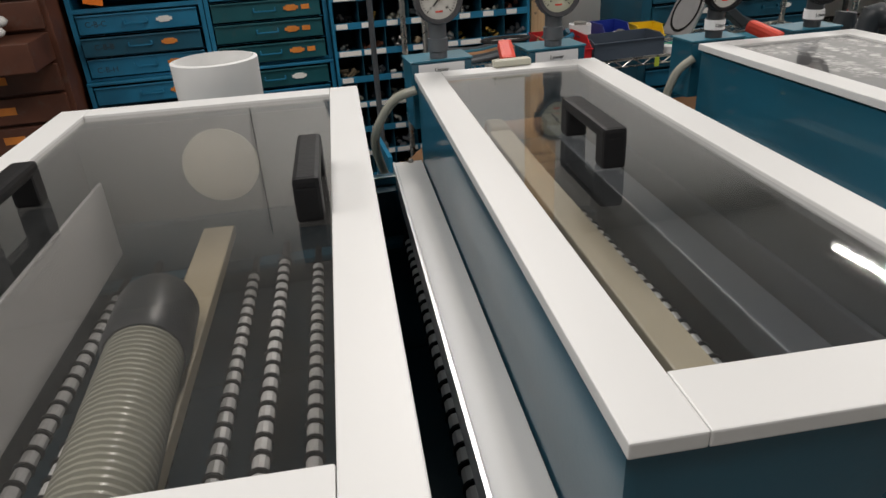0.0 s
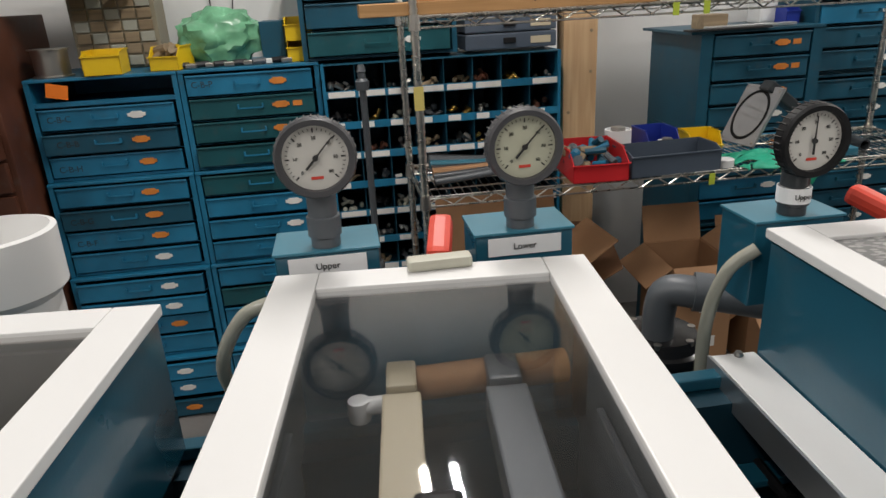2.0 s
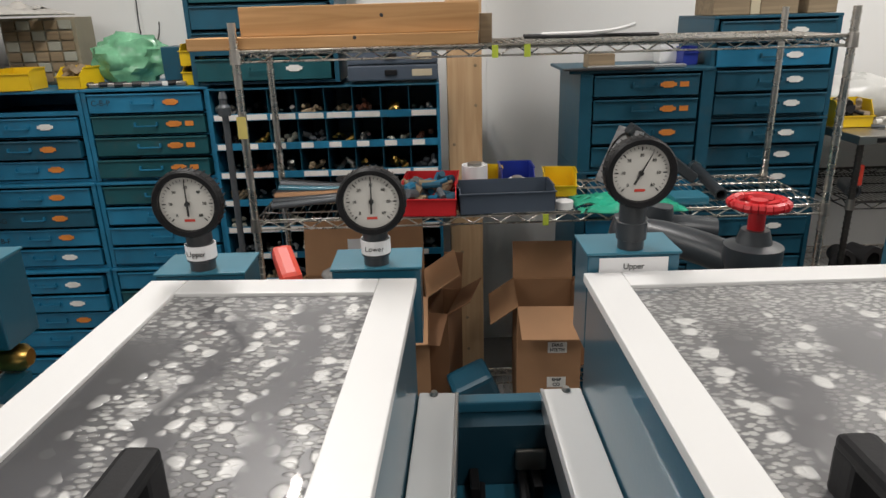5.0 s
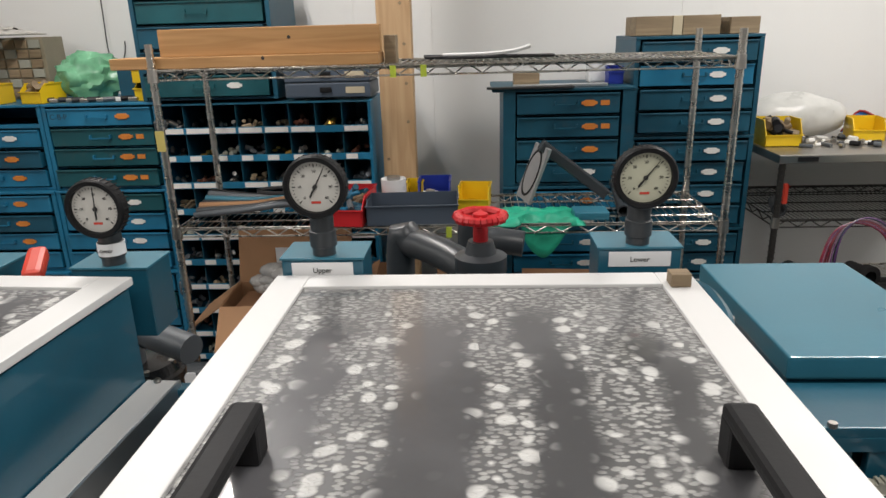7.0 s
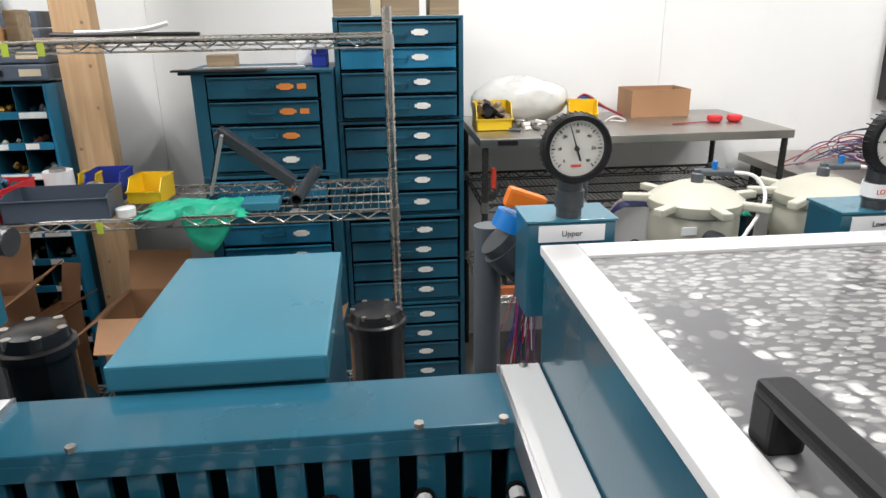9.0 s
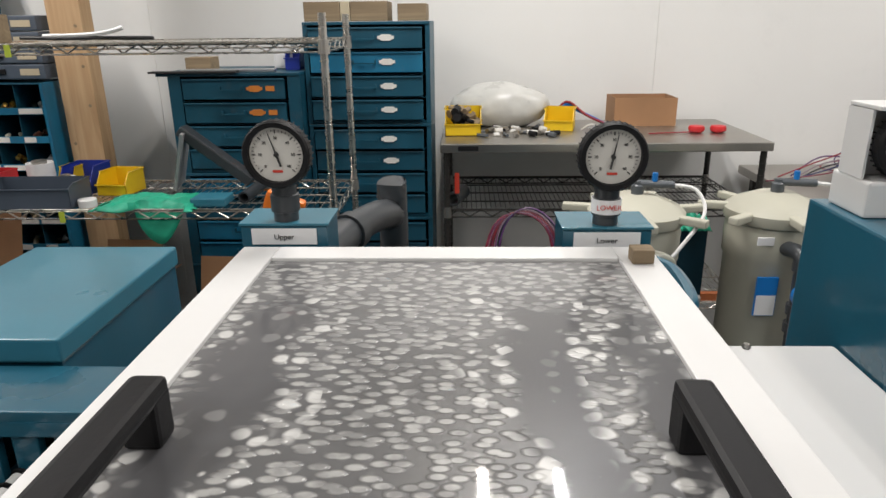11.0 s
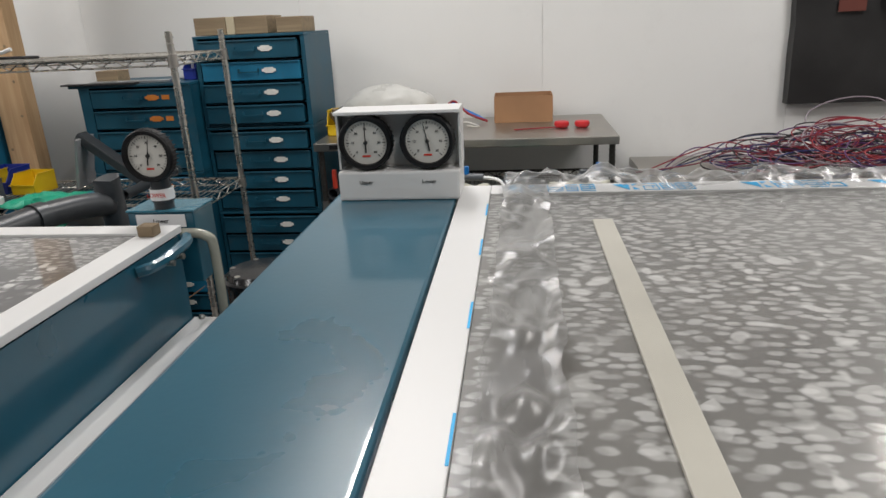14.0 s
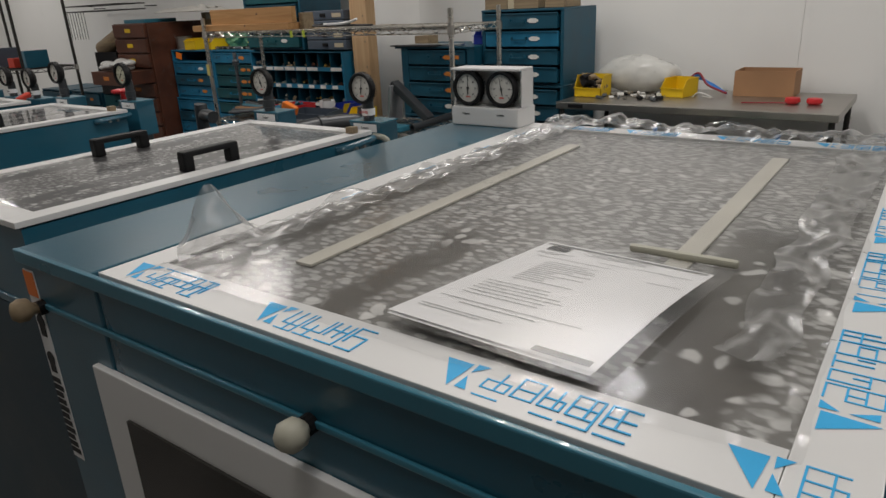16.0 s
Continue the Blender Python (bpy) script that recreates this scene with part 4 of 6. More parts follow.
# knobs and warning label on the front
for kx, tilt in ((2.64, 20), (3.175, -12)):
    kb = part("clamp_knob", bmesh.new(), CREAM, mc, "worn cream clamp knob")
    bm = bmesh.new()
    lathe(bm, (kx, 0.452, 1.0), [(0.008, 0), (0.009, 0.012), (0.016, 0.018), (0.017, 0.03), (0.012, 0.038), (0.004, 0.04)], 10, (0.15 if tilt < 0 else -0.2, -1, 0.15))
    old = kb.data
    bmesh.ops.translate(bm, verts=bm.verts, vec=-ROOT[kb])
    kb.data = finish("clamp_knob", bm, CREAM if tilt < 0 else WORN_WOOD, True)
    bpy.data.meshes.remove(old)
    bm = bmesh.new()
    rod(bm, (kx, 0.456, 1.0), (kx, 0.445, 1.0), 0.011, 12)
    part("bush", bm, BLACK, kb)
wl = thing("warning_label", 2.612, 0.453, 0.73, "tall white warning sticker with an orange heading on the machine front", "sticker")
part("sheet", bx(2.604, 2.634, 0.4532, 0.4546, 0.735, 1.052), PAPER, wl)
part("heading", bx(2.605, 2.633, 0.4522, 0.4531, 1.012, 1.05), ORANGE, wl, "orange heading")
for z in (0.972, 0.912):
    bm = bmesh.new()
    lathe(bm, (2.619, 0.4531, z), [(0.011, 0), (0.011, 0.0008)], 14, (0, -1, 0))
    box(bm, 2.611, 2.627, 0.4522, 0.4531, z - 0.024, z - 0.008)
    part("pictogram", bm, INK, wl)
for i in range(11):
    part("text_bar", bx(2.606, 2.632 - (i % 3) * 0.003, 0.4522, 0.4531, 0.745 + i * 0.0125, 0.754 + i * 0.0125), INK, wl)

# twin gauge box
gb = thing("twin_gauge_box", 2.711, 1.54, FT, "white gauge box with two black dial gauges on the machine top", "gauge box")
part("base_box", bx(2.615, 2.808, 1.512, 1.60, FT + 0.0005, 1.129, bevel=0.004), WHITE, gb)
part("back_plate", bx(2.618, 2.806, 1.558, 1.568, 1.1295, 1.216), WHITE, gb)
part("top_plate", bx(2.614, 2.81, 1.515, 1.585, 1.2165, 1.222, bevel=0.0015), WHITE, gb)
part("side_plate", bx(2.614, 2.6175, 1.53, 1.585, 1.1295, 1.216), WHITE, gb)
part("side_plate", bx(2.8065, 2.81, 1.53, 1.585, 1.1295, 1.216), WHITE, gb)
gauge_head(gb, 2.662, 1.530, 1.1735, 0.0425, 0)
gauge_head(gb, 2.759, 1.530, 1.1735, 0.0425, -12)
writing("Upper", 0.0085, 2.66, 1.5112, 1.112, INK, gb)
writing("Lower", 0.0085, 2.76, 1.5112, 1.112, INK, gb)


# crumpled clear film over the big window
def film_sheet(name, corners, nu, nv, amp, seed, label, lift=0.004, curl=None, skin=FILM):
    bm = bmesh.new()
    a, b, c, d = [Vector(p) for p in corners]
    grid = []
    for i in range(nu + 1):
        row = []
        for j in range(nv + 1):
            u, w = i / nu, j / nv
            p = a.lerp(b, u).lerp(d.lerp(c, u), w)
            n = noise.noise(Vector((p.x * 16 + seed, p.y * 9, seed))) + 0.6 * noise.noise(Vector((p.x * 45, p.y * 30 + seed, seed)))
            rim = 1.0
            p.z += lift + amp * max(n + 0.35, 0.0) * rim
            p.x += 0.012 * noise.noise(Vector((p.y * 14, seed, 3)))
            if curl:
                p.z += curl(u, w)
            row.append(bm.verts.new(p))
        grid.append(row)
    for i in range(nu):
        for j in range(nv):
            bm.faces.new((grid[i][j], grid[i + 1][j], grid[i + 1][j + 1], grid[i][j + 1]))
    c0 = corners[0]
    ob = single(name, bm, skin, c0[0], c0[1], FT, label, "plastic film", "loose film", smooth=True)
    return ob


def ruck(u, w):
    """Height of the loose sheet's folds: gathered along three rims, nearly flat within."""
    edge = math.exp(-u / 0.05) + math.exp(-(1 - u) / 0.045) + 1.3 * math.exp(-(1 - w) / 0.035)
    wave = 0.5 + noise.noise(Vector((u * 9, w * 13, 2.0))) + 0.9 * noise.noise(Vector((u * 41, w * 55, 4.0)))
    far = 0.03 * math.exp(-((w - 0.965) / 0.02) ** 2) * (0.6 + noise.noise(Vector((u * 6, 1, 1))))
    return 0.008 * edge * max(wave, 0.0) + max(far, 0.0)


film_sheet("plastic_film", [(2.862, 0.497, FT), (3.585, 0.503, FT), (3.575, 1.597, FT), (2.872, 1.60, FT)], 130, 170, 0.0012, 1.0, "big crumpled clear plastic film gathered round the machine window", lift=0.0025, curl=ruck)

film_sheet("plastic_film", [(2.868, 0.60, FT), (2.93, 0.60, FT), (2.945, 1.57, FT), (2.875, 1.59, FT)], 14, 130, 0.016, 11.0, "milky gathered fold of plastic film along the window frame", lift=0.006, skin=FOLDS)
film_sheet("plastic_film", [(2.88, 1.515, FT), (3.58, 1.515, FT), (3.585, 1.60, FT), (2.875, 1.60, FT)], 90, 16, 0.02, 7.0, "milky gathered fold of plastic film over the rear frame bar", lift=0.008, curl=lambda u, w: 0.022 * math.sin(math.pi * w) * (0.5 + noise.noise(Vector((u * 5, 2, 2)))), skin=FOLDS)
film_sheet("plastic_film", [(3.505, 0.62, FT), (3.55, 0.62, FT), (3.575, 1.50, FT), (3.50, 1.50, FT)], 12, 120, 0.014, 3.0, "milky gathered fold of plastic film along the window edge", lift=0.006, skin=FOLDS)
film_sheet("plastic_film", [(2.835, 0.56, FT), (2.895, 0.52, FT), (2.91, 0.67, FT), (2.85, 0.66, FT)], 16, 26, 0.014, 9.0, "lifted fin of milky plastic film at the window corner", lift=0.006, curl=lambda u, w: 0.06 * max(0, 1 - u) * math.sin(math.pi * w) ** 2, skin=FOLDS)

# data sheet in a sleeve
ds = thing("data_sheet", 3.33, 0.66, FT, "printed white sheet in a clear sleeve lying on the film", "paper")


def sheet_point(u, w, lift=0.0):
    a, b, c, d = Vector((3.21, 0.541, 0)), Vector((3.432, 0.532, 0)), Vector((3.457, 0.79, 0)), Vector((3.255, 0.803, 0))
    p = a.lerp(b, u).lerp(d.lerp(c, u), w)
    p.z = FT + 0.009 + 0.006 * math.sin(math.pi * w) * u + 0.004 * (1 - w) + lift
    return p


def sheet_patch(bm, u0, u1, w0, w1, lift, n=6):
    n_w = max(1, round(n * (w1 - w0) * 2))
    rows = [[bm.verts.new(sheet_point(u0 + (u1 - u0) * i / n, w0 + (w1 - w0) * j / n_w, lift)) for i in range(n + 1)] for j in range(n_w + 1)]
    for p, q in zip(rows, rows[1:]):
        for i in range(n):
            bm.faces.new((p[i], p[i + 1], q[i + 1], q[i]))
    return bm


part("page", sheet_patch(bmesh.new(), 0, 1, 0, 1, 0, 12), PAPER, ds)
part("page", sheet_patch(bmesh.new(), 0.01, 0.99, -0.012, 0.985, -0.002, 12), PAPER, ds)
bm = sheet_patch(bmesh.new(), -0.05, 1.09, -0.07, 1.07, 0.002, 12)
# shadow near the page's front edge, laid on as a grey strip
part("shadow_band", sheet_patch(bmesh.new(), 0.72, 0.97, 0.015, 0.05, 0.0008), INK_GREY, ds, "grey band painted on the page as a shadow")
part("sleeve", bm, SLEEVE, ds, "clear plastic sleeve")
part("header_line", sheet_patch(bmesh.new(), 0.02, 0.98, 0.965, 0.98, 0.0008), INK_GREY, ds)
part("logo_block", sheet_patch(bmesh.new(), 0.07, 0.2, 0.895, 0.955, 0.0008), INK, ds)
TEXT_GREY = material("pale_print", (0.27, 0.27, 0.27), 0.7, vary=0.1, bump=0.0)
rows = [(0.3, 0.7, 0.94), (0.34, 0.66, 0.925), (0.3, 0.68, 0.91), (0.05, 0.28, 0.86), (0.45, 0.62, 0.85), (0.63, 0.95, 0.86), (0.05, 0.2, 0.845), (0.1, 0.55, 0.80), (0.78, 0.95, 0.73)]
rows += [(0.2, 0.2 + rng.uniform(0.15, 0.35), 0.75 - 0.022 * i) for i in range(12)]
rows += [(0.12, 0.12 + rng.uniform(0.3, 0.5), 0.44 - 0.03 * i) for i in range(6)] + [(0.06, 0.8, 0.22), (0.2, 0.6, 0.19), (0.06, 0.5, 0.12), (0.06, 0.4, 0.1)]
for a, b, w in rows:
    part("text_line", sheet_patch(bmesh.new(), a, b, w, w + 0.0042, 0.0008), TEXT_GREY, ds)
single("cream_stick", bx(3.345, 3.47, 0.835, 0.845, FT + 0.001, FT + 0.01, bevel=0.003), CREAM, 3.4, 0.84, FT, "short cream plastic stick lying on the film", "stick")


# ---- drawer cabinets along the wall ----
def pull(bm, x, y, z, w=0.045):
    for s in (-1, 1):
        box(bm, x + s * w - 0.003, x + s * w + 0.003, y - 0.012, y, z - 0.008, z + 0.008)
    box(bm, x - w, x + w, y - 0.013, y - 0.009, z - 0.009, z - 0.004)
    return bm


def oval_tag(x, y, z, w, h):
    bm = bmesh.new()
    pts = [(-1, -0.5), (-0.75, -0.5), (-0.55, -1), (0.55, -1), (0.75, -0.5), (1, -0.5), (1, 0.5), (0.75, 0.5), (0.55, 1), (-0.55, 1), (-0.75, 0.5), (-1, 0.5)]
    f = [bm.verts.new((x + u * w, y, z + v * h)) for u, v in pts]
    b = [bm.verts.new((x + u * w, y - 0.003, z + v * h)) for u, v in pts]
    bm.faces.new(f)
    bm.faces.new(b[::-1])
    for i in range(len(pts)):
        j = (i + 1) % len(pts)
        bm.faces.new((f[i], f[j], b[j], b[i]))
    return bm


def drawer_cabinet(name, x0, x1, y0, y1, z0, z1, n, body_mat, drawer_mats, tags, label, group="drawer cabinets", skip=(), side=0.018, seed=1, tag_at=0.72, top_over=0.0):
    """Steel cabinet with n shallow drawers; tags is one letter a drawer: o orange, w white, d double orange, - none."""
    rnd = random.Random(seed)
    c = thing(name, (x0 + x1) / 2, (y0 + y1) / 2, z0, label, "drawer cabinet", group)
    part("side", bx(x0, x0 + side, y0, y1, z0, z1), body_mat, c)
    part("side", bx(x1 - side, x1, y0, y1, z0, z1), body_mat, c)
    part("top", bx(x0 - top_over, x1, y0 - 0.004, y1, z1 + 0.0005, z1 + 0.012, bevel=0.002), body_mat, c)
    part("back", bx(x0 + side, x1 - side, y1 - 0.01, y1, z0, z1), body_mat, c)
    part("bottom", bx(x0 + side, x1 - side, y0 + 0.01, y1 - 0.01, z0, z0 + 0.01), body_mat, c)
    h = (z1 - z0 - 0.012) / n
    for i in range(n):
        zt = z1 - 0.004 - i * h
        if i:
            part("runner", bx(x0 + side, x1 - side, y0 + 0.02, y1 - 0.012, zt - 0.002, zt + 0.001), body_mat, c)
        if i in skip:
            part("runner", bx(x0 + side, x1 - side, y0, y0 + 0.014, zt - h + 0.004, zt - h + 0.02), body_mat, c)
            continue
        out = rnd.choice((0, 0, 0.004, 0.012, 0.02))
        xa, xb, za, zb = x0 + side + 0.006, x1 - side - 0.012, zt - h + 0.008, zt - 0.006
        y = y0 - out
        bm = bmesh.new()
        box(bm, xa, xb, y, y + 0.012, za, zb, bevel=0.003)
        box(bm, xa, xb, y - 0.006, y + 0.006, zb - 0.006, zb + 0.001, bevel=0.002)
        box(bm, xa + 0.004, xa + 0.008, y + 0.012, y1 - 0.03, za, zb - 0.01)
        box(bm, xb - 0.008, xb - 0.004, y + 0.012, y1 - 0.03, za, zb - 0.01)
        box(bm, xa + 0.004, xb - 0.004, y + 0.012, y1 - 0.03, za, za + 0.003)
        d = part("drawer", bm, rnd.choice(drawer_mats), c)
        zm = (za + zb) / 2
        part("pull", pull(bmesh.new(), xa + (xb - xa) * 0.48, y, zm + 0.003), drawer_mats[0], d)
        k = tags[i % len(tags)]
        if k != "-":
            tx = xa + (xb - xa) * (tag_at + rnd.uniform(-0.015, 0.015))
            part("label_plate", oval_tag(tx, y - 0.0005, zm + 0.002, 0.032, 0.012), TAG_WHITE if k == "w" else TAG_ORANGE, d, "white card label" if k == "w" else "orange card label")
            if k == "d":
                part("label_plate", bx(tx + 0.045, tx + 0.08, y - 0.002, y - 0.0005, zm - 0.008, zm + 0.012), TAG_ORANGE, d, "orange card label")
    return c


U = 0.381
for i in range(4):
    z1 = 1.098 - i * U
    z0 = max(z1 - U + 0.014, FLOOR)
    n = 4 if z1 - z0 > 0.3 else 3
    c1 = drawer_cabinet("drawer_cabinet", -1.60, -1.068, 3.5 - 0.02 * i, 3.95, z0, z1, n, BLUE, (BLUE, BLUE, BLUE, BLUE_DARK), "-woo" if i == 0 else "ooow" if i == 1 else "wwo-", "worn blue steel drawer cabinet with orange and white card labels", skip=(0,) if i == 0 else (), seed=3 + i)
    c2 = drawer_cabinet("drawer_cabinet", -1.064, -0.548, 3.5 - 0.015 * i, 3.95, z0, z1, n, BLUE, (BLUE, BLUE_GREEN, BLUE, BLUE), "oddd" if i == 0 else "wwww", "worn blue steel drawer cabinet with card labels and marker letters", seed=13 + i)
    if i == 0:
        for txt, x, z, c in (("C-B-P", -0.98, 1.055, c2), ("C-B-C", -1.5, 0.965, c1), ("C-B-B", -1.49, 0.873, c1), ("C-B-H", -1.5, 0.78, c1)):
            writing(txt, 0.032, x, 3.4785, z, INK, c)
    if i == 1:
        for txt, z in (("C-B-G", 0.579), ("C-B-F", 0.49)):
            writing(txt, 0.032, -1.5, 3.4585, z, INK, c1)
for i in range(4):
    z1 = 1.125 - i * 0.40
    z0 = max(z1 - 0.386, FLOOR)
    drawer_cabinet("drawer_cabinet", 0.938, 1.466, 3.39, 3.83, z0, z1, 4 if z1 - z0 > 0.3 else 2, BLUE_DARK, (BLUE_DARK, BLUE_DARK, BLUE), "ddow" if i == 0 else "owww", "dark blue steel drawer cabinet with card labels", side=0.05 if i == 0 else 0.04, seed=23 + i, top_over=0.045 if i == 0 else 0)
for i in range(4):
    z1 = 1.312 - i * 0.40
    z0 = max(z1 - 0.386, FLOOR)
    drawer_cabinet("drawer_cabinet", 1.472, 1.978, 3.47, 3.88, z0, z1, 4, BLUE_DARK, (BLUE_DARK, BLUE_DARK, BLUE_DARK, BLUE), "wwww", "tall dark blue steel drawer cabinet with white card labels", seed=33 + i, tag_at=0.68)
drawer_cabinet("drawer_cabinet", -0.60, -0.012, 3.5, 3.9, 1.112, 1.62, 5, BLUE_DARK, (BLUE_GREEN, BLUE_DARK), "---ow", "dark blue-green steel drawer cabinet standing on the bin rack", seed=41)

# ---- pigeonhole bin rack ----
rack = thing("pigeonhole_rack", -0.07, 3.65, FLOOR, "dark blue steel pigeonhole rack full of small fittings", "bin rack")
RX0, RX1, RY0, RY1 = -0.542, 0.388, 3.45, 3.8
zs = [1.098 - 0.1185 * k for k in range(13)]
part("side", bx(RX0, RX0 + 0.012, RY0, RY1, FLOOR, 1.1), BLUE, rack)
part("side", bx(RX1 - 0.012, RX1, RY0, RY1, FLOOR, 1.1), BLUE, rack)
part("back", bx(RX0, RX1, RY1, RY1 + 0.01, FLOOR, 1.1), BLUE_DARK, rack)
for k, z in enumerate(zs):
    if z < FLOOR + 0.02:
        continue
    part("shelf", bx(RX0 + 0.012, RX1 - 0.012, RY0 + 0.003, RY1, z - 0.003, z), BLUE_DARK, rack)
    if k:
        lip = part("label_rail", bx(RX0 + 0.012, RX1 - 0.012, RY0 - 0.002, RY0 + 0.003, z - 0.006, z + 0.022), BLUE, rack)
        for q in range(8):
            if rng.random() < (0.95 if k != 2 else 0.9):
                w = 0.05 if k % 2 == 0 else 0.1
                xa = RX0 + 0.02 + q * 0.1135
                part("card_label", bx(xa, xa + w, RY0 - 0.0035, RY0 - 0.0022, z - 0.003, z + 0.019), TAG_WHITE, lip, "white card label")
for q in range(1, 8):
    x = RX0 + 0.012 + q * 0.1133
    part("divider", bx(x - 0.001, x + 0.001, RY0 + 0.006, RY1, FLOOR, 1.097), BLUE_DARK, rack)
FIT_MATS = [STEEL, BRASS, TAG_WHITE, GREY_PVC, RUST, TUBE_CLEAR, BLACK, WORN_WOOD]
for k in range(1, 12):
    for q in range(8):
        z = zs[k]
        if z < FLOOR + 0.05:
            continue
        bm = bmesh.new()
        x = RX0 + 0.069 + q * 0.1133
        for m in range(rng.randint(4, 9)):
            p = (x + rng.uniform(-0.04, 0.04), RY0 + rng.uniform(0.02, 0.1), z + rng.uniform(0.012, 0.045))
            if rng.random() < 0.5:
                d = Vector((rng.uniform(-1, 1), rng.uniform(-1, 1), rng.uniform(-0.6, 0.6))).normalized() * rng.uniform(0.01, 0.022)
                rod(bm, Vector(p) - d, Vector(p) + d, rng.uniform(0.006, 0.012), 7)
            else:
                ball(bm, p, rng.uniform(0.008, 0.016), 1, (1, 1, rng.uniform(0.5, 1.3)))
        single("fittings", bm, rng.choice(FIT_MATS), x, RY0 + 0.05, z, "heap of small pipe fittings in a pigeonhole", "fittings", "bin fittings", kind="stuff")

for k in range(4):
    z = 1.112 + k * 0.0635
    pc = thing("parts_case", 0.2, 3.62, z, "dark slate plastic parts case with card labels in a stack", "parts case", "parts cases")
    part("shell", bx(0.02, 0.385, 3.5, 3.75, z, z + 0.06, bevel=0.006), GREY_BIN, pc)
    part("latch", bx(0.17, 0.22, 3.492, 3.4995, z + 0.02, z + 0.042, bevel=0.003), BLACK, pc)
    part("card_label", bx(0.28, 0.36, 3.4975, 3.4995, z + 0.016, z + 0.042), BEIGE, pc)
post = thing("timber_post", 0.49, 3.56, FLOOR, "pale pine timber post with knots beside the bin rack", "timber post")
part("timber", bx(0.421, 0.563, 3.52, 3.61, FLOOR, CEIL, bevel=0.004), PINE_UP, post)
for k in range(16):
    bm = bmesh.new()
    x, z = rng.uniform(0.435, 0.55), FLOOR + 0.2 + k * 0.16
    lathe(bm, (x, 3.5195, z), [(0.007, 0), (0.005, 0.0008)], 10, (0, -1, 0))
    part("knot", bm, WORN_WOOD, post)

# ---- rusty brown cabinet ----
bc = thing("brown_cabinet", -1.85, 3.55, FLOOR, "rusty brown steel drawer cabinet with open drawers", "drawer cabinet")
part("carcass", bx(-2.12, -1.625, 3.34, 3.9, FLOOR, 1.33, bevel=0.003), RUST, bc)
for k in range(13):
    z = 1.22 - k * 0.118
    if z < FLOOR:
        continue
    out = 0.26 if k == 3 else 0.0
    d = part("drawer", bx(-2.1, -1.645, 3.315 - out, 3.339, z, z + 0.104, bevel=0.004), RUST, bc)
    part("card_label", bx(-1.92, -1.84, 3.313 - out, 3.3145 - out, z + 0.04, z + 0.07), YELLOW if k < 3 else TAG_ORANGE, d)
bm = bmesh.new()
for m in range(26):
    ball(bm, (-1.87 + rng.uniform(-0.16, 0.16), 3.17 + rng.uniform(-0.08, 0.1), 0.985 + rng.uniform(0, 0.05)), rng.uniform(0.03, 0.06), 2, (1, 1, 0.5))
single("plastic_bag", bm, material("white_film", (0.62, 0.62, 0.6), 0.3, vary=0.15, scale=20, bump=0.5, fine=40), -1.87, 3.17, 0.97, "crumpled white plastic bags lying in the open drawer", "plastic bag", smooth=True)

# ---- chrome wire shelving ----
def wire_shelf(parent, x0, x1, y0, y1, z, mat, pitch=0.026):
    """One shelf: zigzag rims and close cross wires."""
    deck = bmesh.new()
    n = int((x1 - x0) / pitch)
    for i in range(1, n):
        x = x0 + (x1 - x0) * i / n
        rod(deck, (x, y0, z), (x, y1, z), 0.0018, 4)
    for k in range(5):
        y = y0 + (y1 - y0) * k / 4
        rod(deck, (x0, y, z - 0.004), (x1, y, z - 0.004), 0.003, 5)
    s = part("wire_deck", deck, mat, parent, "shelf of close cross wires")
    for y in (y0, y1):
        bm = bmesh.new()
        rod(bm, (x0, y, z + 0.002), (x1, y, z + 0.002), 0.0032, 6)
        rod(bm, (x0, y, z - 0.03), (x1, y, z - 0.03), 0.0032, 6)
        m = int((x1 - x0) / 0.045)
        for i in range(m):
            xa, xb = x0 + (x1 - x0) * i / m, x0 + (x1 - x0) * (i + 1) / m
            za, zb = (z, z - 0.028) if i % 2 else (z - 0.028, z)
            rod(bm, (xa, y, za), (xb, y, zb), 0.0026, 5)
        part("rim_truss", bm, mat, s, "zigzag wire rim")
    for x in (x0, x1):
        bm = bmesh.new()
        rod(bm, (x, y0, z), (x, y1, z), 0.0032, 6)
        rod(bm, (x, y0, z - 0.03), (x, y1, z - 0.03), 0.0032, 6)
        m = 10
        for i in range(m):
            ya, yb = y0 + (y1 - y0) * i / m, y0 + (y1 - y0) * (i + 1) / m
            za, zb = (z, z - 0.028) if i % 2 else (z - 0.028, z)
            rod(bm, (x, ya, za), (x, yb, zb), 0.0026, 5)
        part("rim_truss", bm, mat, s, "zigzag wire rim")


def ringed_post(parent, x, y, z0, z1, mat, collars=()):
    bm = bmesh.new()
    rod(bm, (x, y, z0), (x, y, z1), 0.0125, 14)
    z = z0 + 0.025
    while z < z1:
        rod(bm, (x, y, z), (x, y, z + 0.004), 0.0146, 12)
        z += 0.025
    p = part("post", bm, mat, parent, smooth=True)
    for z in collars:
        bm = bmesh.new()
        rod(bm, (x, y, z - 0.036), (x, y, z + 0.008), 0.019, 12, 0.016)
        part("collar", bm, STEEL, p)


SX0, SX1, SY0, SY1 = -0.245, 1.672, 2.875, 3.32
rk = thing("wire_shelving", 0.71, 3.1, FLOOR, "chromed wire shelving unit with zigzag rims and ringed posts", "shelving")
for x in (SX0, SX1):
    for y in (SY0, SY1):
        ringed_post(rk, x, y, FLOOR, 1.352, CHROME, (1.265, 0.72, -0.12))
for z in (1.265, 0.72, -0.12):
    wire_shelf(rk, SX0, SX1, SY0, SY1, z, CHROME)
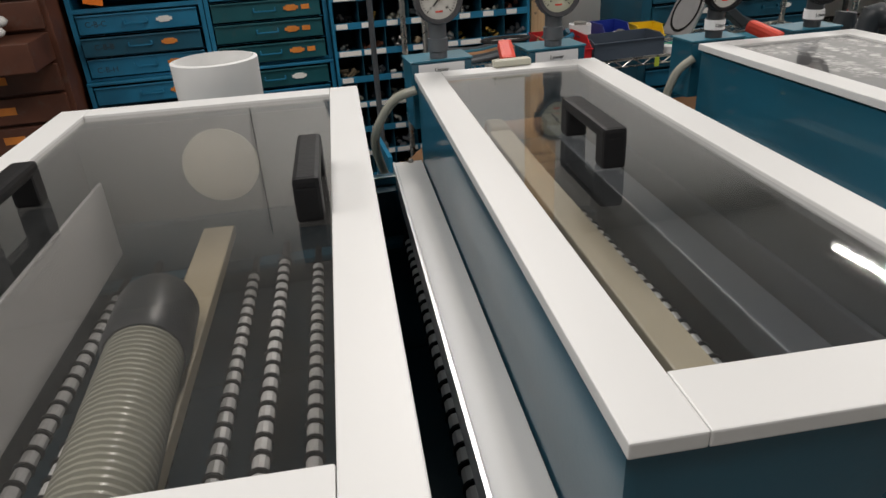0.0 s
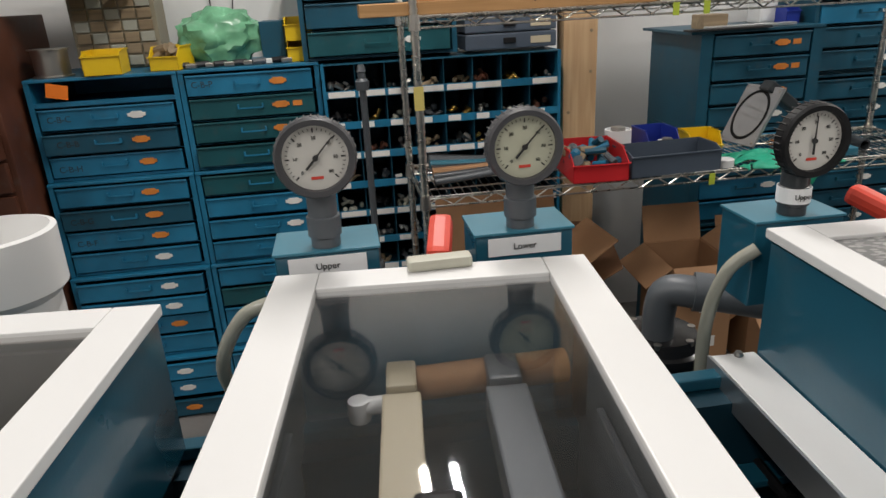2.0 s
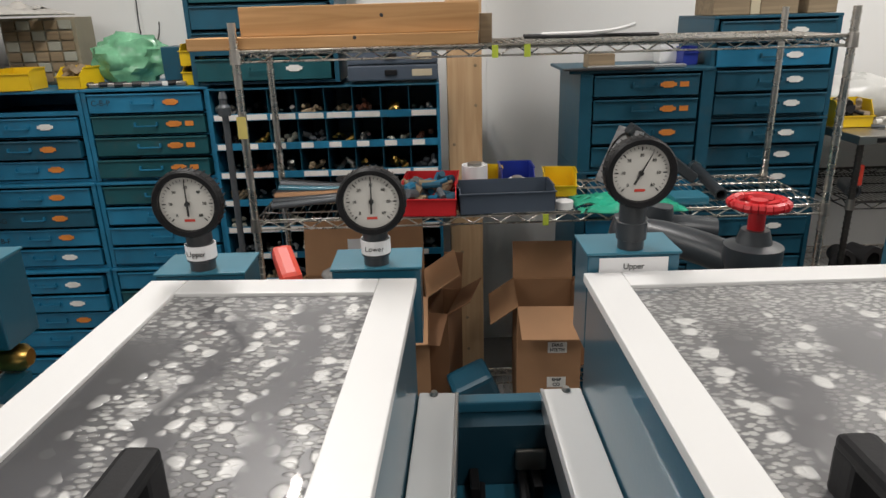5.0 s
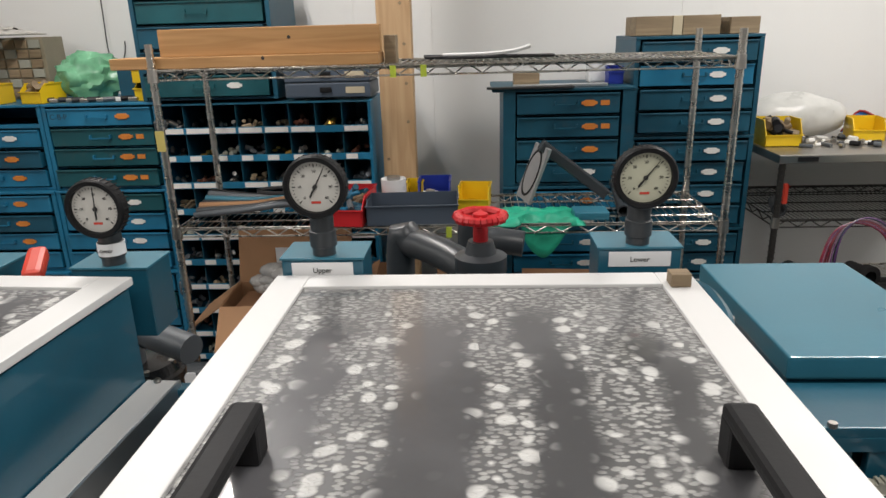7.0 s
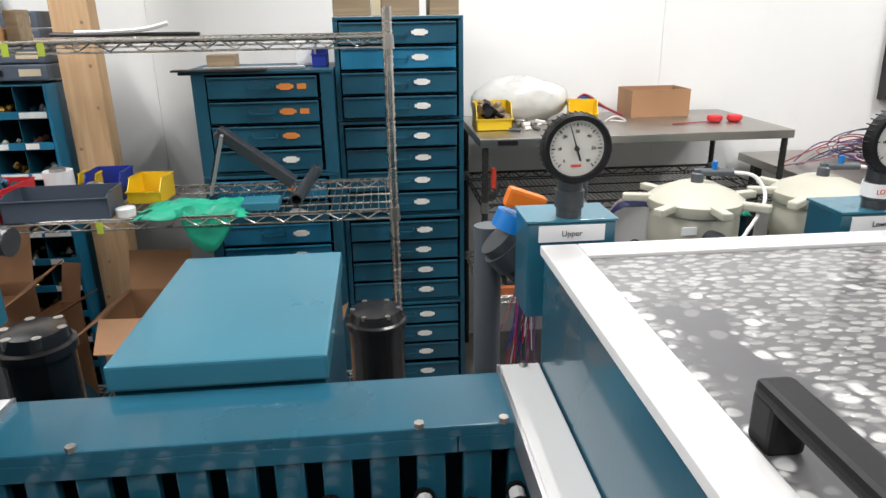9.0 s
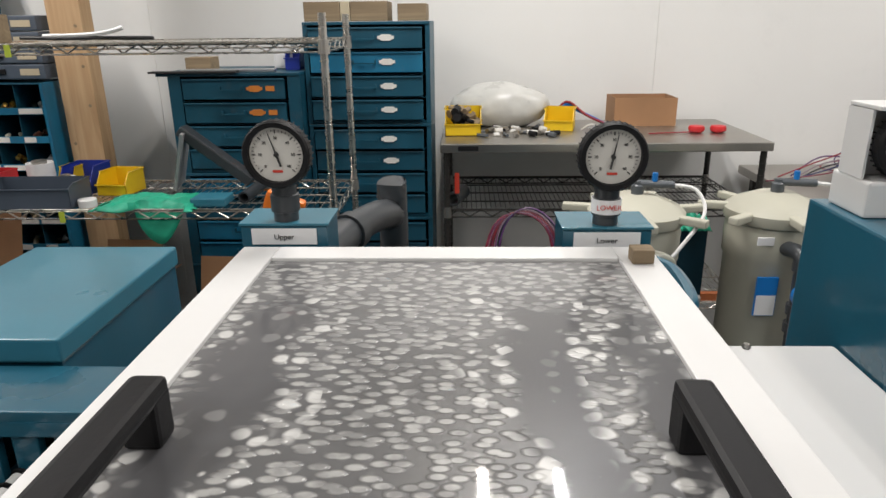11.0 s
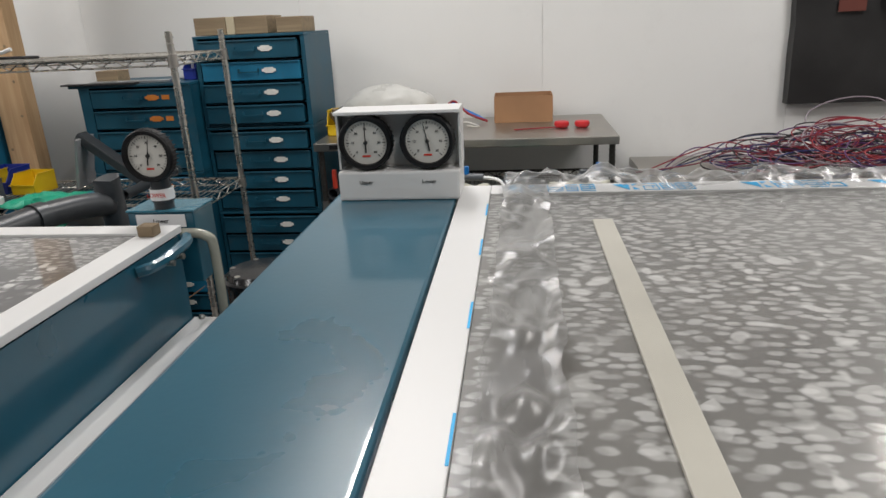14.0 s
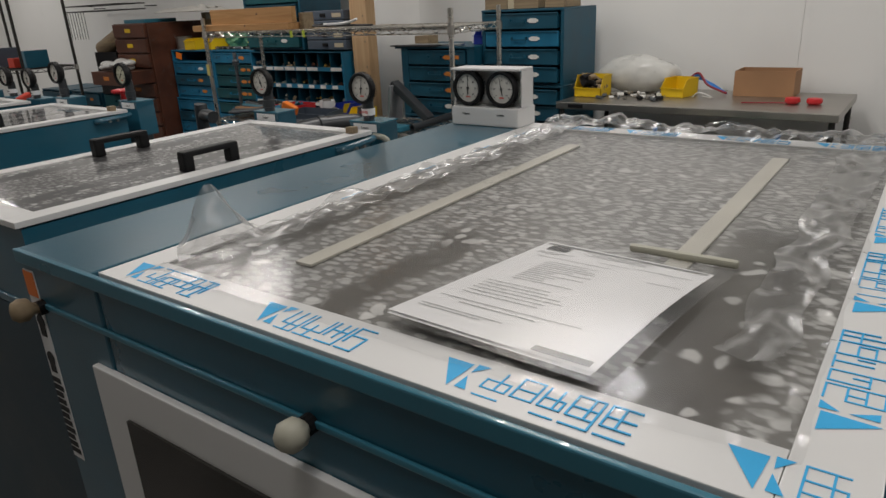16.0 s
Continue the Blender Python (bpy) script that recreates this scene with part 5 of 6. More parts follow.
for x, z in ((0.55, 1.25), (0.65, 1.25), (0.72, 0.70)):
    part("green_tag", bx(x, x + 0.02, SY0 - 0.006, SY0 - 0.004, z - 0.022, z + 0.016), material("lime_tape", (0.45, 0.55, 0.05), 0.6), rk)
part("yellow_tag", bx(SX0 - 0.016, SX0 + 0.014, SY0 - 0.016, SY0 - 0.014, 1.0, 1.07), material("yellow_tape", (0.6, 0.5, 0.15), 0.6), rk)

# boards on top
for x0, x1, z0, z1, y0, y1 in ((-0.40, 0.51, 1.270, 1.307, 2.90, 3.04), (-0.235, 0.515, 1.308, 1.397, 2.93, 2.968)):
    b = thing("timber_board", (x0 + x1) / 2, y0, z0, "rough-sawn pine board lying on the top wire shelf", "board", "boards")
    part("board", bx(x0, x1, y0, y1, z0, z1, bevel=0.003), PINE, b)
    bm = bmesh.new()
    lathe(bm, ((x0 + x1) / 2 + 0.07, y0 - 0.0002, (z0 + z1) / 2 + 0.01), [(0.006, 0), (0.005, 0.0006)], 12, (0, -1, 0))
    part("bolt_hole", bm, INK, b)
single("wood_offcut", bx(0.52, 0.56, 2.98, 3.06, 1.268, 1.36, bevel=0.003), WORN_WOOD, 0.54, 3.0, 1.268, "short grey-brown wood offcut on the top shelf", "offcut")
bm = bmesh.new()
tube(bm, [(0.66, 2.95, 1.285), (0.8, 2.93, 1.283), (0.95, 2.95, 1.283), (1.09, 2.96, 1.282), (1.0, 3.02, 1.28), (0.75, 3.03, 1.284), (0.66, 2.95, 1.288)], 0.006, 6)
single("black_belt", bm, RUBBER, 0.85, 2.96, 1.268, "loop of black rubber belt on the top shelf", "belt", smooth=True)
bm = bmesh.new()
tube(bm, [(0.72, 2.98, 1.29), (0.85, 2.95, 1.292), (0.95, 2.94, 1.30), (1.01, 2.94, 1.315)], 0.007, 6)
single("white_strip", bm, WHITE, 0.85, 2.96, 1.275, "curled white plastic strip on the top shelf", "strip", smooth=True)


# ---- open bins ----
def open_bin(name, x, y, z, w, d, h, mat, turn, label, low=0.5, group="open bins", fill=None):
    """Stackable bin with a lowered front, sloping walls and a label lip."""
    t = thing(name, x, y, z, label, "bin", group)
    bm = bmesh.new()
    th = 0.003
    box(bm, x - w / 2, x + w / 2, y - d / 2, y + d / 2, z, z + th)
    box(bm, x - w / 2, x + w / 2, y + d / 2 - th, y + d / 2, z, z + h)
    box(bm, x - w / 2, x + w / 2, y - d / 2, y - d / 2 + th, z, z + h * low)
    box(bm, x - w / 2 - 0.004, x + w / 2 + 0.004, y - d / 2 - 0.006, y - d / 2 + th, z + h * low - 0.004, z + h * low)
    for s in (-1, 1):
        xa = x + s * w / 2
        vs = []
        for q in (xa, xa - s * th):
            vs.append([bm.verts.new(p) for p in ((q, y - d / 2, z), (q, y + d / 2, z), (q, y + d / 2, z + h), (q, y - d / 4, z + h), (q, y - d / 2, z + h * low))])
        bm.faces.new(vs[0])
        bm.faces.new(vs[1][::-1])
        for i in range(5):
            j = (i + 1) % 5
            bm.faces.new((vs[0][i], vs[0][j], vs[1][j], vs[1][i]))
        box(bm, xa - 0.004, xa + 0.004, y - d / 4, y + d / 2, z + h - 0.005, z + h)
    part("shell", bm, mat, t)
    if fill:
        for mt in fill:
            bm = bmesh.new()
            for k in range(9):
                p = Vector((x + rng.uniform(-0.4, 0.4) * w, y + rng.uniform(-0.35, 0.35) * d, z + h * rng.uniform(0.3, 0.95)))
                q = Vector((rng.uniform(-1, 1), rng.uniform(-1, 1), rng.uniform(-0.5, 0.5))).normalized() * rng.uniform(0.015, 0.04)
                rod(bm, p - q, p + q, rng.uniform(0.008, 0.018), 9)
            tagged(part("loose_fittings", bm, mt, t), kind="stuff")
    t.rotation_euler = (0, 0, radians(turn))
    return t


MS = 0.7225
open_bin("red_bin", 0.345, 2.99, MS, 0.185, 0.25, 0.1, RED, -4, "red plastic bin heaped with valves and fittings on the wire shelf", 0.6, fill=(BLUE, GREY_PVC, WORN_WOOD, BLUE_DARK))
open_bin("grey_bin", 0.60, 2.95, MS, 0.32, 0.15, 0.085, GREY_BIN, 2, "slate grey plastic bin on the wire shelf", 0.85)
open_bin("blue_bin", 0.665, 3.17, MS, 0.12, 0.16, 0.1, BLUE_PLASTIC, 0, "blue plastic bin on the wire shelf", 0.5)
open_bin("yellow_bin", 0.82, 3.13, MS, 0.115, 0.13, 0.085, YELLOW, -6, "yellow plastic bin on the wire shelf", 0.5)
open_bin("yellow_bin", 0.585, 3.22, MS, 0.06, 0.1, 0.085, YELLOW, 0, "narrow yellow plastic bin on the wire shelf", 0.5)


def tin(x, y, z, r, h, mat, label):
    t = thing("paint_tin", x, y, z, label, "tin", "tins")
    bm = bmesh.new()
    lathe(bm, (x, y, z), [(r, 0), (r, h), (r * 0.9, h), (r * 0.88, h - 0.006), (0.0, h - 0.006)], 26, caps=False)
    part("body", bm, PAPER, t, smooth=True)
    bm = bmesh.new()
    lathe(bm, (x, y, z + h - 0.004), [(r * 0.55, 0), (r * 0.55, 0.012), (r * 0.4, 0.014)], 20)
    part("lid", bm, STEEL, t, smooth=True)
    part("label_patch", bx(x - r * 0.35, x + r * 0.35, y - r - 0.0012, y - r + 0.004, z + h * 0.2, z + h * 0.45), RED_DULL, t)


tin(0.508, 3.15, MS, 0.048, 0.11, PAPER, "white solvent tin with a metal lid on the wire shelf")
tin(0.655, 3.06, MS, 0.032, 0.075, PAPER, "small white tin with a metal lid on the wire shelf")
bm = bmesh.new()
lathe(bm, (0.80, 2.92, MS), [(0.03, 0), (0.031, 0.025), (0.029, 0.027)], 22)
single("pipe_end_plug", bm, WHITE, 0.80, 2.92, MS, "white plastic pipe cap on the wire shelf", "cap", smooth=True)


def draped(name, x0, x1, y0, y1, z, amp, mat, label, category, seed, hang=0.0, nu=26, nv=18, thick=0.004):
    """Loose folded cloth or glove pile with an uneven outline; hang drops its front over an edge."""
    bm = bmesh.new()
    grid = []
    for i in range(nu + 1):
        row = []
        for j in range(nv + 1):
            u, w = i / nu, j / nv
            x = x0 + (x1 - x0) * u + 0.025 * noise.noise(Vector((u * 5, w * 5, seed)))
            y = y0 + (y1 - y0) * w + 0.025 * noise.noise(Vector((u * 6, w * 3, seed + 9)))
            e = min(u, 1 - u, w, 1 - w)
            zz = z + thick + amp * (0.35 + 0.9 * abs(noise.noise(Vector((u * 4.5 + seed, w * 4.5, seed)))) + 0.3 * noise.noise(Vector((u * 13, w * 13, seed)))) * min(1, e * 7)
            if hang and w < 0.25 and abs(u - 0.62) < 0.24:
                k = (0.25 - w) / 0.25
                zz -= hang * k * (1 - (abs(u - 0.62) / 0.24) ** 2)
                y = y0 + (y1 - y0) * 0.25 - 0.02 * k
            row.append(bm.verts.new((x, y, zz)))
        grid.append(row)
    for i in range(nu):
        for j in range(nv):
            if noise.noise(Vector((i * 0.35, j * 0.35, seed + 3))) > -0.32 or 4 < i < nu - 4:
                bm.faces.new((grid[i][j], grid[i + 1][j], grid[i + 1][j + 1], grid[i][j + 1]))
    loose = [v for v in bm.verts if not v.link_faces]
    bmesh.ops.delete(bm, geom=loose, context="VERTS")
    ob = single(name, bm, mat, (x0 + x1) / 2, (y0 + y1) / 2, z, label, category, smooth=True)
    so = ob.modifiers.new("thickness", "SOLIDIFY")
    so.thickness = thick
    return ob


draped("rubber_glove", 0.84, 1.20, 2.84, 3.06, MS, 0.03, GREEN_GLOVE, "green rubber gloves in a pile drooping over the shelf edge", "gloves", 4.0, hang=0.13)
# hinged plate, arm and pipe on the shelf
fl = thing("filter_plate", 1.0, 3.13, MS, "grey flange plate with a black ring leaning on the wire shelf", "flange plate")
u_axis = Vector((0.2, -0.98, 0)).normalized()
v_axis = Vector((0.075, -0.05, 0.23)).normalized()
n_axis = v_axis.cross(u_axis).normalized()
m = Matrix.Translation((1.01, 3.20, MS + 0.006)) @ Matrix((u_axis, n_axis, v_axis)).transposed().to_4x4()
bm = box(bmesh.new(), -0.088, 0.088, -0.006, 0.006, 0, 0.235, bevel=0.003)
bmesh.ops.transform(bm, matrix=m, verts=bm.verts)
PALE_GREY = material("pale_grey_plate", (0.3, 0.3, 0.31), 0.5, vary=0.1, dirt=0.2)
part("plate", bm, PALE_GREY, fl)
bm = bmesh.new()
lathe(bm, (0, -0.0062, 0.0), [(0.074, 0), (0.074, 0.003), (0.066, 0.003), (0.066, 0)], 36, (0, -1, 0), False)
for vert in bm.verts:
    vert.co.z = vert.co.z * 1.35 + 0.118
bmesh.ops.transform(bm, matrix=m, verts=bm.verts)
part("ring", bm, BLACK, fl)
bm = bmesh.new()
lathe(bm, (0, -0.0062, 0.0), [(0.065, 0), (0.065, 0.001)], 36, (0, -1, 0))
for vert in bm.verts:
    vert.co.z = vert.co.z * 1.35 + 0.118
bmesh.ops.transform(bm, matrix=m, verts=bm.verts)
part("disc", bm, PALE_GREY, fl)
for bx_, bz in ((-0.075, 0.015), (0.075, 0.015), (-0.075, 0.22), (0.075, 0.22)):
    bm = bmesh.new()
    lathe(bm, (bx_, -0.0062, bz), [(0.005, 0), (0.004, 0.002)], 8, (0, -1, 0))
    bmesh.ops.transform(bm, matrix=m, verts=bm.verts)
    part("bolt", bm, STEEL, fl)
bm = box(bmesh.new(), -0.02, 0.02, -0.032, 0.032, 0, 0.315, bevel=0.006)
bmesh.ops.transform(bm, matrix=pose(1.07, 3.14, 0.955, 0, 128, 0), verts=bm.verts)
part("arm", bm, DARK_PVC, fl, "dark square arm")
gp = thing("pipe_offcut", 1.38, 3.03, MS, "dark grey pipe offcut lying across the wire shelf", "pipe")
bm = bmesh.new()
pa, pb = Vector((1.345, 2.94, MS + 0.024)), Vector((1.385, 3.31, MS + 0.045))
lathe(bm, pa, [(0.016, 0), (0.021, 0), (0.021, 0.37), (0.016, 0.37), (0.016, 0)], 20, (pb - pa), False)
part("barrel", bm, DARK_PVC, gp, smooth=True)
bm = bmesh.new()
lathe(bm, pb - (pb - pa).normalized() * 0.03, [(0.023, 0), (0.023, 0.03)], 20, (pb - pa))
part("end_ring", bm, CHROME, gp, smooth=True)
single("blue_sheet", bx(1.17, 1.29, 2.9, 3.0, MS + 0.002, MS + 0.03, bevel=0.004), TEAL_LIGHT, 1.23, 2.95, MS, "small pale blue block on the wire shelf", "block")
for k in range(7):
    bm = bmesh.new()
    x = -0.2 + 0.06 * k
    tube(bm, [(-0.2, 2.94 + 0.03 * k, MS + 0.03 + 0.008 * k), (0.0, 2.93 + 0.035 * k, MS + 0.05), (0.12, 2.96 + 0.03 * k, MS + 0.06), (0.22, 3.0 + 0.02 * k, MS + 0.045)], 0.011 + 0.003 * (k % 3), 9)
    single("hose_length", bm, (GREY_PVC, DARK_PVC, CARD, RUBBER, TEAL_LIGHT, GREY_PVC, BLACK)[k], 0.0, 2.96 + 0.03 * k, MS, "length of worn hose lying on the wire shelf", "hose", "hose lengths", smooth=True)
bm = bmesh.new()
for k in range(24):
    a, b = 2 * math.pi * k / 24, 2 * math.pi * (k + 1) / 24
    rod(bm, (0.12 + 0.1 * math.cos(a), 3.02 + 0.05 * math.sin(a), MS + 0.1), (0.12 + 0.1 * math.cos(b), 3.02 + 0.05 * math.sin(b), MS + 0.1), 0.007, 7)
single("cable_coil", bm, RUBBER, 0.12, 3.02, MS + 0.09, "coil of black cable on the hoses", "cable", smooth=True)


# ---- cartons ----
def carton(x0, x1, y0, y1, z0, z1, label, flaps=True, mat=CARD, turn=0, words=(), group="cartons", spread=0.09):
    c = thing("carton", (x0 + x1) / 2, (y0 + y1) / 2, z0, label, "carton", group)
    th = 0.004
    for a in ((x0, x1, y0, y0 + th), (x0, x1, y1 - th, y1), (x0, x0 + th, y0 + th, y1 - th), (x1 - th, x1, y0 + th, y1 - th)):
        part("wall", bx(*a, z0, z1), mat, c)
    # base in the darker cardboard, as shade inside the box
    part("base", bx(x0 + th, x1 - th, y0 + th, y1 - th, z0, z0 + th), CARD_SHADED, c)
    if flaps:
        w = spread
        for pts in (((x0, y0, z1), (x1, y0, z1), (x1 - 0.01, y0 - w * 0.7, z1 - w * 0.6), (x0 + 0.01, y0 - w * 0.7, z1 - w * 0.6)),
                    ((x0, y1, z1), (x1, y1, z1), (x1, y1 + w * 0.3, z1 + w), (x0, y1 + w * 0.3, z1 + w)),
                    ((x0, y0, z1), (x0, y1, z1), (x0 - w * 0.7, y1, z1 - w * 0.5), (x0 - w * 0.7, y0, z1 - w * 0.5)),
                    ((x1, y0, z1), (x1, y1, z1), (x1 + w * 0.6, y1, z1 + w * 0.4), (x1 + w * 0.6, y0, z1 + w * 0.4))):
            bm = bmesh.new()
            lo = [bm.verts.new(p) for p in pts]
            hi = [bm.verts.new(Vector(p) + Vector((0, 0, 0.004))) for p in pts]
            bm.faces.new(lo)
            bm.faces.new(hi[::-1])
            for i in range(4):
                j = (i + 1) % 4
                bm.faces.new((lo[i], lo[j], hi[j], hi[i]))
            part("flap", bm, mat, c)
    for txt, x, z, size in words:
        lab = part("printed_label", bx(x - 0.035, x + 0.035, y0 - 0.001, y0 - 0.0003, z - 0.022, z + 0.022), TAG_WHITE, c)
        for i, line in enumerate(txt.split("\n")):
            writing(line, size, x, y0 - 0.0014, z + 0.01 - 0.02 * i, INK, lab, bold=0.0006)
    c.rotation_euler = (0, 0, radians(turn))
    return c


BS = -0.117
carton(-0.155, 0.315, 2.93, 3.21, BS, 0.395, "big open brown carton of bagged parts on the lowest shelf", True, turn=3, spread=0.2)
single("packing_board", bx(-0.12, 0.28, 2.97, 3.17, 0.36, 0.364), CARD_SHADED, 0.08, 3.07, 0.36, "loose brown board inside the open carton", "board")
bm = bmesh.new()
for k in range(30):
    ball(bm, (0.11 + rng.uniform(-0.14, 0.12), 3.05 + rng.uniform(-0.06, 0.08), 0.385 + rng.uniform(0, 0.1)), rng.uniform(0.025, 0.06), 2, (1.2, 0.8, 0.6))
single("bagged_parts", bm, material("clear_bag", (0.45, 0.44, 0.42), 0.25, vary=0.2, scale=25, bump=0.5, fine=40), 0.06, 3.05, 0.4, "clear bags of parts in the open carton", "bags", smooth=True)
single("packing_slip", bx(0.02, 0.1, 3.14, 3.142, 0.42, 0.56), PAPER, 0.06, 3.14, 0.42, "white packing slip standing in the carton", "paper")
carton(0.345, 0.425, 3.0, 3.25, BS, 0.3, "tall brown carton with its flaps open on the lowest shelf", True, CARD_SHADED, turn=-14, spread=0.14)
carton(0.652, 0.888, 2.92, 3.2, BS + 0.002, 0.352, "brown shipping carton with black printed labels and open flaps", True, CARD, turn=-3, words=(("DIAG\nHTLTH", 0.80, 0.19, 0.017), ("SHIP\nCO", 0.80, 0.045, 0.018)), spread=0.14)
carton(1.0, 1.32, 2.95, 3.22, BS + 0.002, 0.15, "open brown carton of black pipe fittings", True, CARD, turn=-4, spread=0.25)
for k in range(16):
    bm = bmesh.new()
    p = Vector((1.16 + rng.uniform(-0.11, 0.11), 3.09 + rng.uniform(-0.09, 0.09), BS + 0.035 + 0.035 * (k // 5)))
    d = Vector((rng.uniform(-1, 1), rng.uniform(-1, 1), rng.uniform(-0.2, 0.8))).normalized()
    lathe(bm, p, [(0.022, 0), (0.036, 0), (0.04, 0.02), (0.033, 0.05), (0.022, 0.05), (0.02, 0.002)], 14, d, False)
    single("pipe_fitting", bm, RUBBER, *p, "black plastic pipe fitting lying in the carton", "fitting", "carton fittings", smooth=True)
bm = box(bmesh.new(), -0.08, 0.08, -0.06, 0.06, 0, 0.22, bevel=0.02)
bmesh.ops.transform(bm, matrix=pose(0.53, 2.98, BS + 0.01, 15, -22, 10), verts=bm.verts)
single("blue_bracket", bm, BLUE_DARK, 0.53, 2.98, BS, "dark blue cast bracket leaning on the lowest shelf", "bracket")
single("white_sheet", bx(0.5, 0.84, 2.88, 3.0, BS + 0.001, BS + 0.008), WHITE, 0.6, 2.93, BS, "white offcut of sheet on the lowest shelf", "sheet")

GLOSS = material("gloss_black", (0.012, 0.012, 0.013), 0.2, vary=0.1)
# black pump motors behind the line
for x, y, z, r, h in ((0.09, 1.92, 0.5, 0.085, 0.2), (1.085, 1.72, 0.7, 0.058, 0.18), (1.6, 2.45, 0.34, 0.085, 0.22), (2.26, 2.0, 0.66, 0.095, 0.13)):
    mo = thing("pump_motor", x, y, FLOOR, "black round pump motor standing behind the tanks", "pump", "pump motors")
    bm = bmesh.new()
    lathe(bm, (x, y, z), [(r * 0.9, 0), (r * 0.9, h * 0.75), (r, h * 0.76), (r, h * 0.84), (r * 0.9, h * 0.86), (r * 0.8, h * 0.97), (r * 0.3, h)], 28)
    part("motor", bm, GLOSS, mo, smooth=True)
    bm = bmesh.new()
    lathe(bm, (x, y, FLOOR), [(r * 0.8, 0), (r * 0.8, z - FLOOR)], 20)
    part("pedestal", bm, BLUE_DARK, mo, smooth=True)
    for k in range(6):
        a = math.pi * k / 3
        bm = bmesh.new()
        rod(bm, (x + r * 0.75 * math.cos(a), y + r * 0.75 * math.sin(a), z + h * 0.85), (x + r * 0.75 * math.cos(a), y + r * 0.75 * math.sin(a), z + h * 0.98), 0.008, 6)
        part("nut", bm, STEEL, mo)
# lying pump with a white label
pm = thing("pump", -0.62, 2.75, FLOOR, "black cylindrical pump with a white label lying behind the tanks", "pump")
bm = bmesh.new()
lathe(bm, (-0.77, 2.8, 0.18), [(0.06, 0), (0.1, 0.01), (0.1, 0.05), (0.085, 0.06), (0.085, 0.2), (0.06, 0.22)], 28, (1, 0.05, 0))
part("motor", bm, RUBBER, pm, smooth=True)
part("name_plate", bx(-0.64, -0.55, 2.708, 2.711, 0.15, 0.21), PAPER, pm, "white name plate")
part("cradle", bx(-0.75, -0.56, 2.72, 2.88, FLOOR, 0.1), TEAL_DARK, pm)
bm = bmesh.new()
lathe(bm, (-0.42, 2.8, 0.18), [(0.05, 0), (0.075, 0.01), (0.075, 0.13), (0.045, 0.14), (0.045, 0.27)], 26, (1, 0, 0))
part("volute", bm, DARK_PVC, pm, smooth=True)
part("white_label", bx(-0.265, -0.2, 2.752, 2.755, 0.15, 0.21), PAPER, pm)
single("end_plate", bx(-0.47, -0.455, 2.6, 2.95, FLOOR, 0.53), BLUE, -0.46, 2.8, FLOOR, "upright blue steel end plate behind the tanks", "plate")
bm = bmesh.new()
rod(bm, (-0.40, 3.2, FLOOR), (-0.40, 3.2, 1.03), 0.012, 12)
lathe(bm, (-0.40, 3.2, 1.03), [(0.022, 0), (0.024, 0.03), (0.014, 0.04), (0.013, 0.06), (0.016, 0.062), (0.01, 0.085)], 16)
lathe(bm, (-0.40, 3.2, 0.34), [(0.02, 0), (0.024, 0.01), (0.024, 0.05), (0.02, 0.06)], 16)
single("grey_riser", bm, GREY_PVC, -0.40, 3.2, FLOOR, "grey plastic riser pipe with fittings standing upright", "pipe", smooth=True)

# ---- on top of the blue cabinets ----
TL = 1.1115
sp = thing("wire_spool", -1.515, 3.58, TL, "spool of grey wire on the blue cabinet", "spool")
bm = bmesh.new()
lathe(bm, (-1.515, 3.58, TL), [(0.07, 0), (0.07, 0.005), (0.06, 0.006), (0.061, 0.03), (0.06, 0.06), (0.062, 0.095), (0.07, 0.096), (0.07, 0.1)], 30)
part("winding", bm, STEEL, sp, smooth=True)
open_bin("yellow_bin", -1.32, 3.56, TL, 0.13, 0.14, 0.085, YELLOW, 3, "yellow plastic bin with a paper label on the cabinet", 0.8)
open_bin("yellow_bin", -1.09, 3.58, TL, 0.11, 0.14, 0.085, YELLOW, -14, "yellow plastic bin holding hardware on the cabinet", 0.6, fill=(WORN_WOOD,))
open_bin("yellow_bin", -0.61, 3.62, TL, 0.1, 0.14, 0.075, YELLOW, 0, "yellow plastic bin in a stack on the cabinet", 0.7)
open_bin("yellow_bin", -0.61, 3.62, TL + 0.076, 0.1, 0.14, 0.085, YELLOW, 0, "yellow plastic bin stacked on another", 0.7)
single("blue_box_file", bx(-0.76, -0.67, 3.62, 3.78, TL, TL + 0.15, bevel=0.003), BLUE_DARK, -0.71, 3.7, TL, "blue card magazine holder on the cabinet", "file box")
bm = bmesh.new()
for v in ball(bm, (0, 0, 0), 1.0, 4):
    n = noise.noise(v.co * 2.3) * 0.25 + noise.noise(v.co * 5.0) * 0.12 + noise.noise(v.co * 11.0) * 0.05
    v.co *= 1 + n
    v.co = Vector((-0.91 + 0.165 * v.co.x, 3.68 + 0.1 * v.co.y, max(TL + 0.1 + 0.105 * v.co.z, TL + 0.001)))
single("green_bag", bm, GREEN_BAG, -0.9, 3.68, TL, "crumpled green plastic bag on the blue cabinet", "plastic bag", smooth=True)
oc = thing("small_parts_cabinet", -1.33, 3.82, TL, "old beige cabinet of small clear drawers on the blue cabinet", "parts cabinet")
part("carcass", bx(-1.48, -1.16, 3.76, 3.92, TL, 1.39, bevel=0.003), material("dull_beige_paint", (0.26, 0.23, 0.16), 0.5, dirt=0.2), oc)
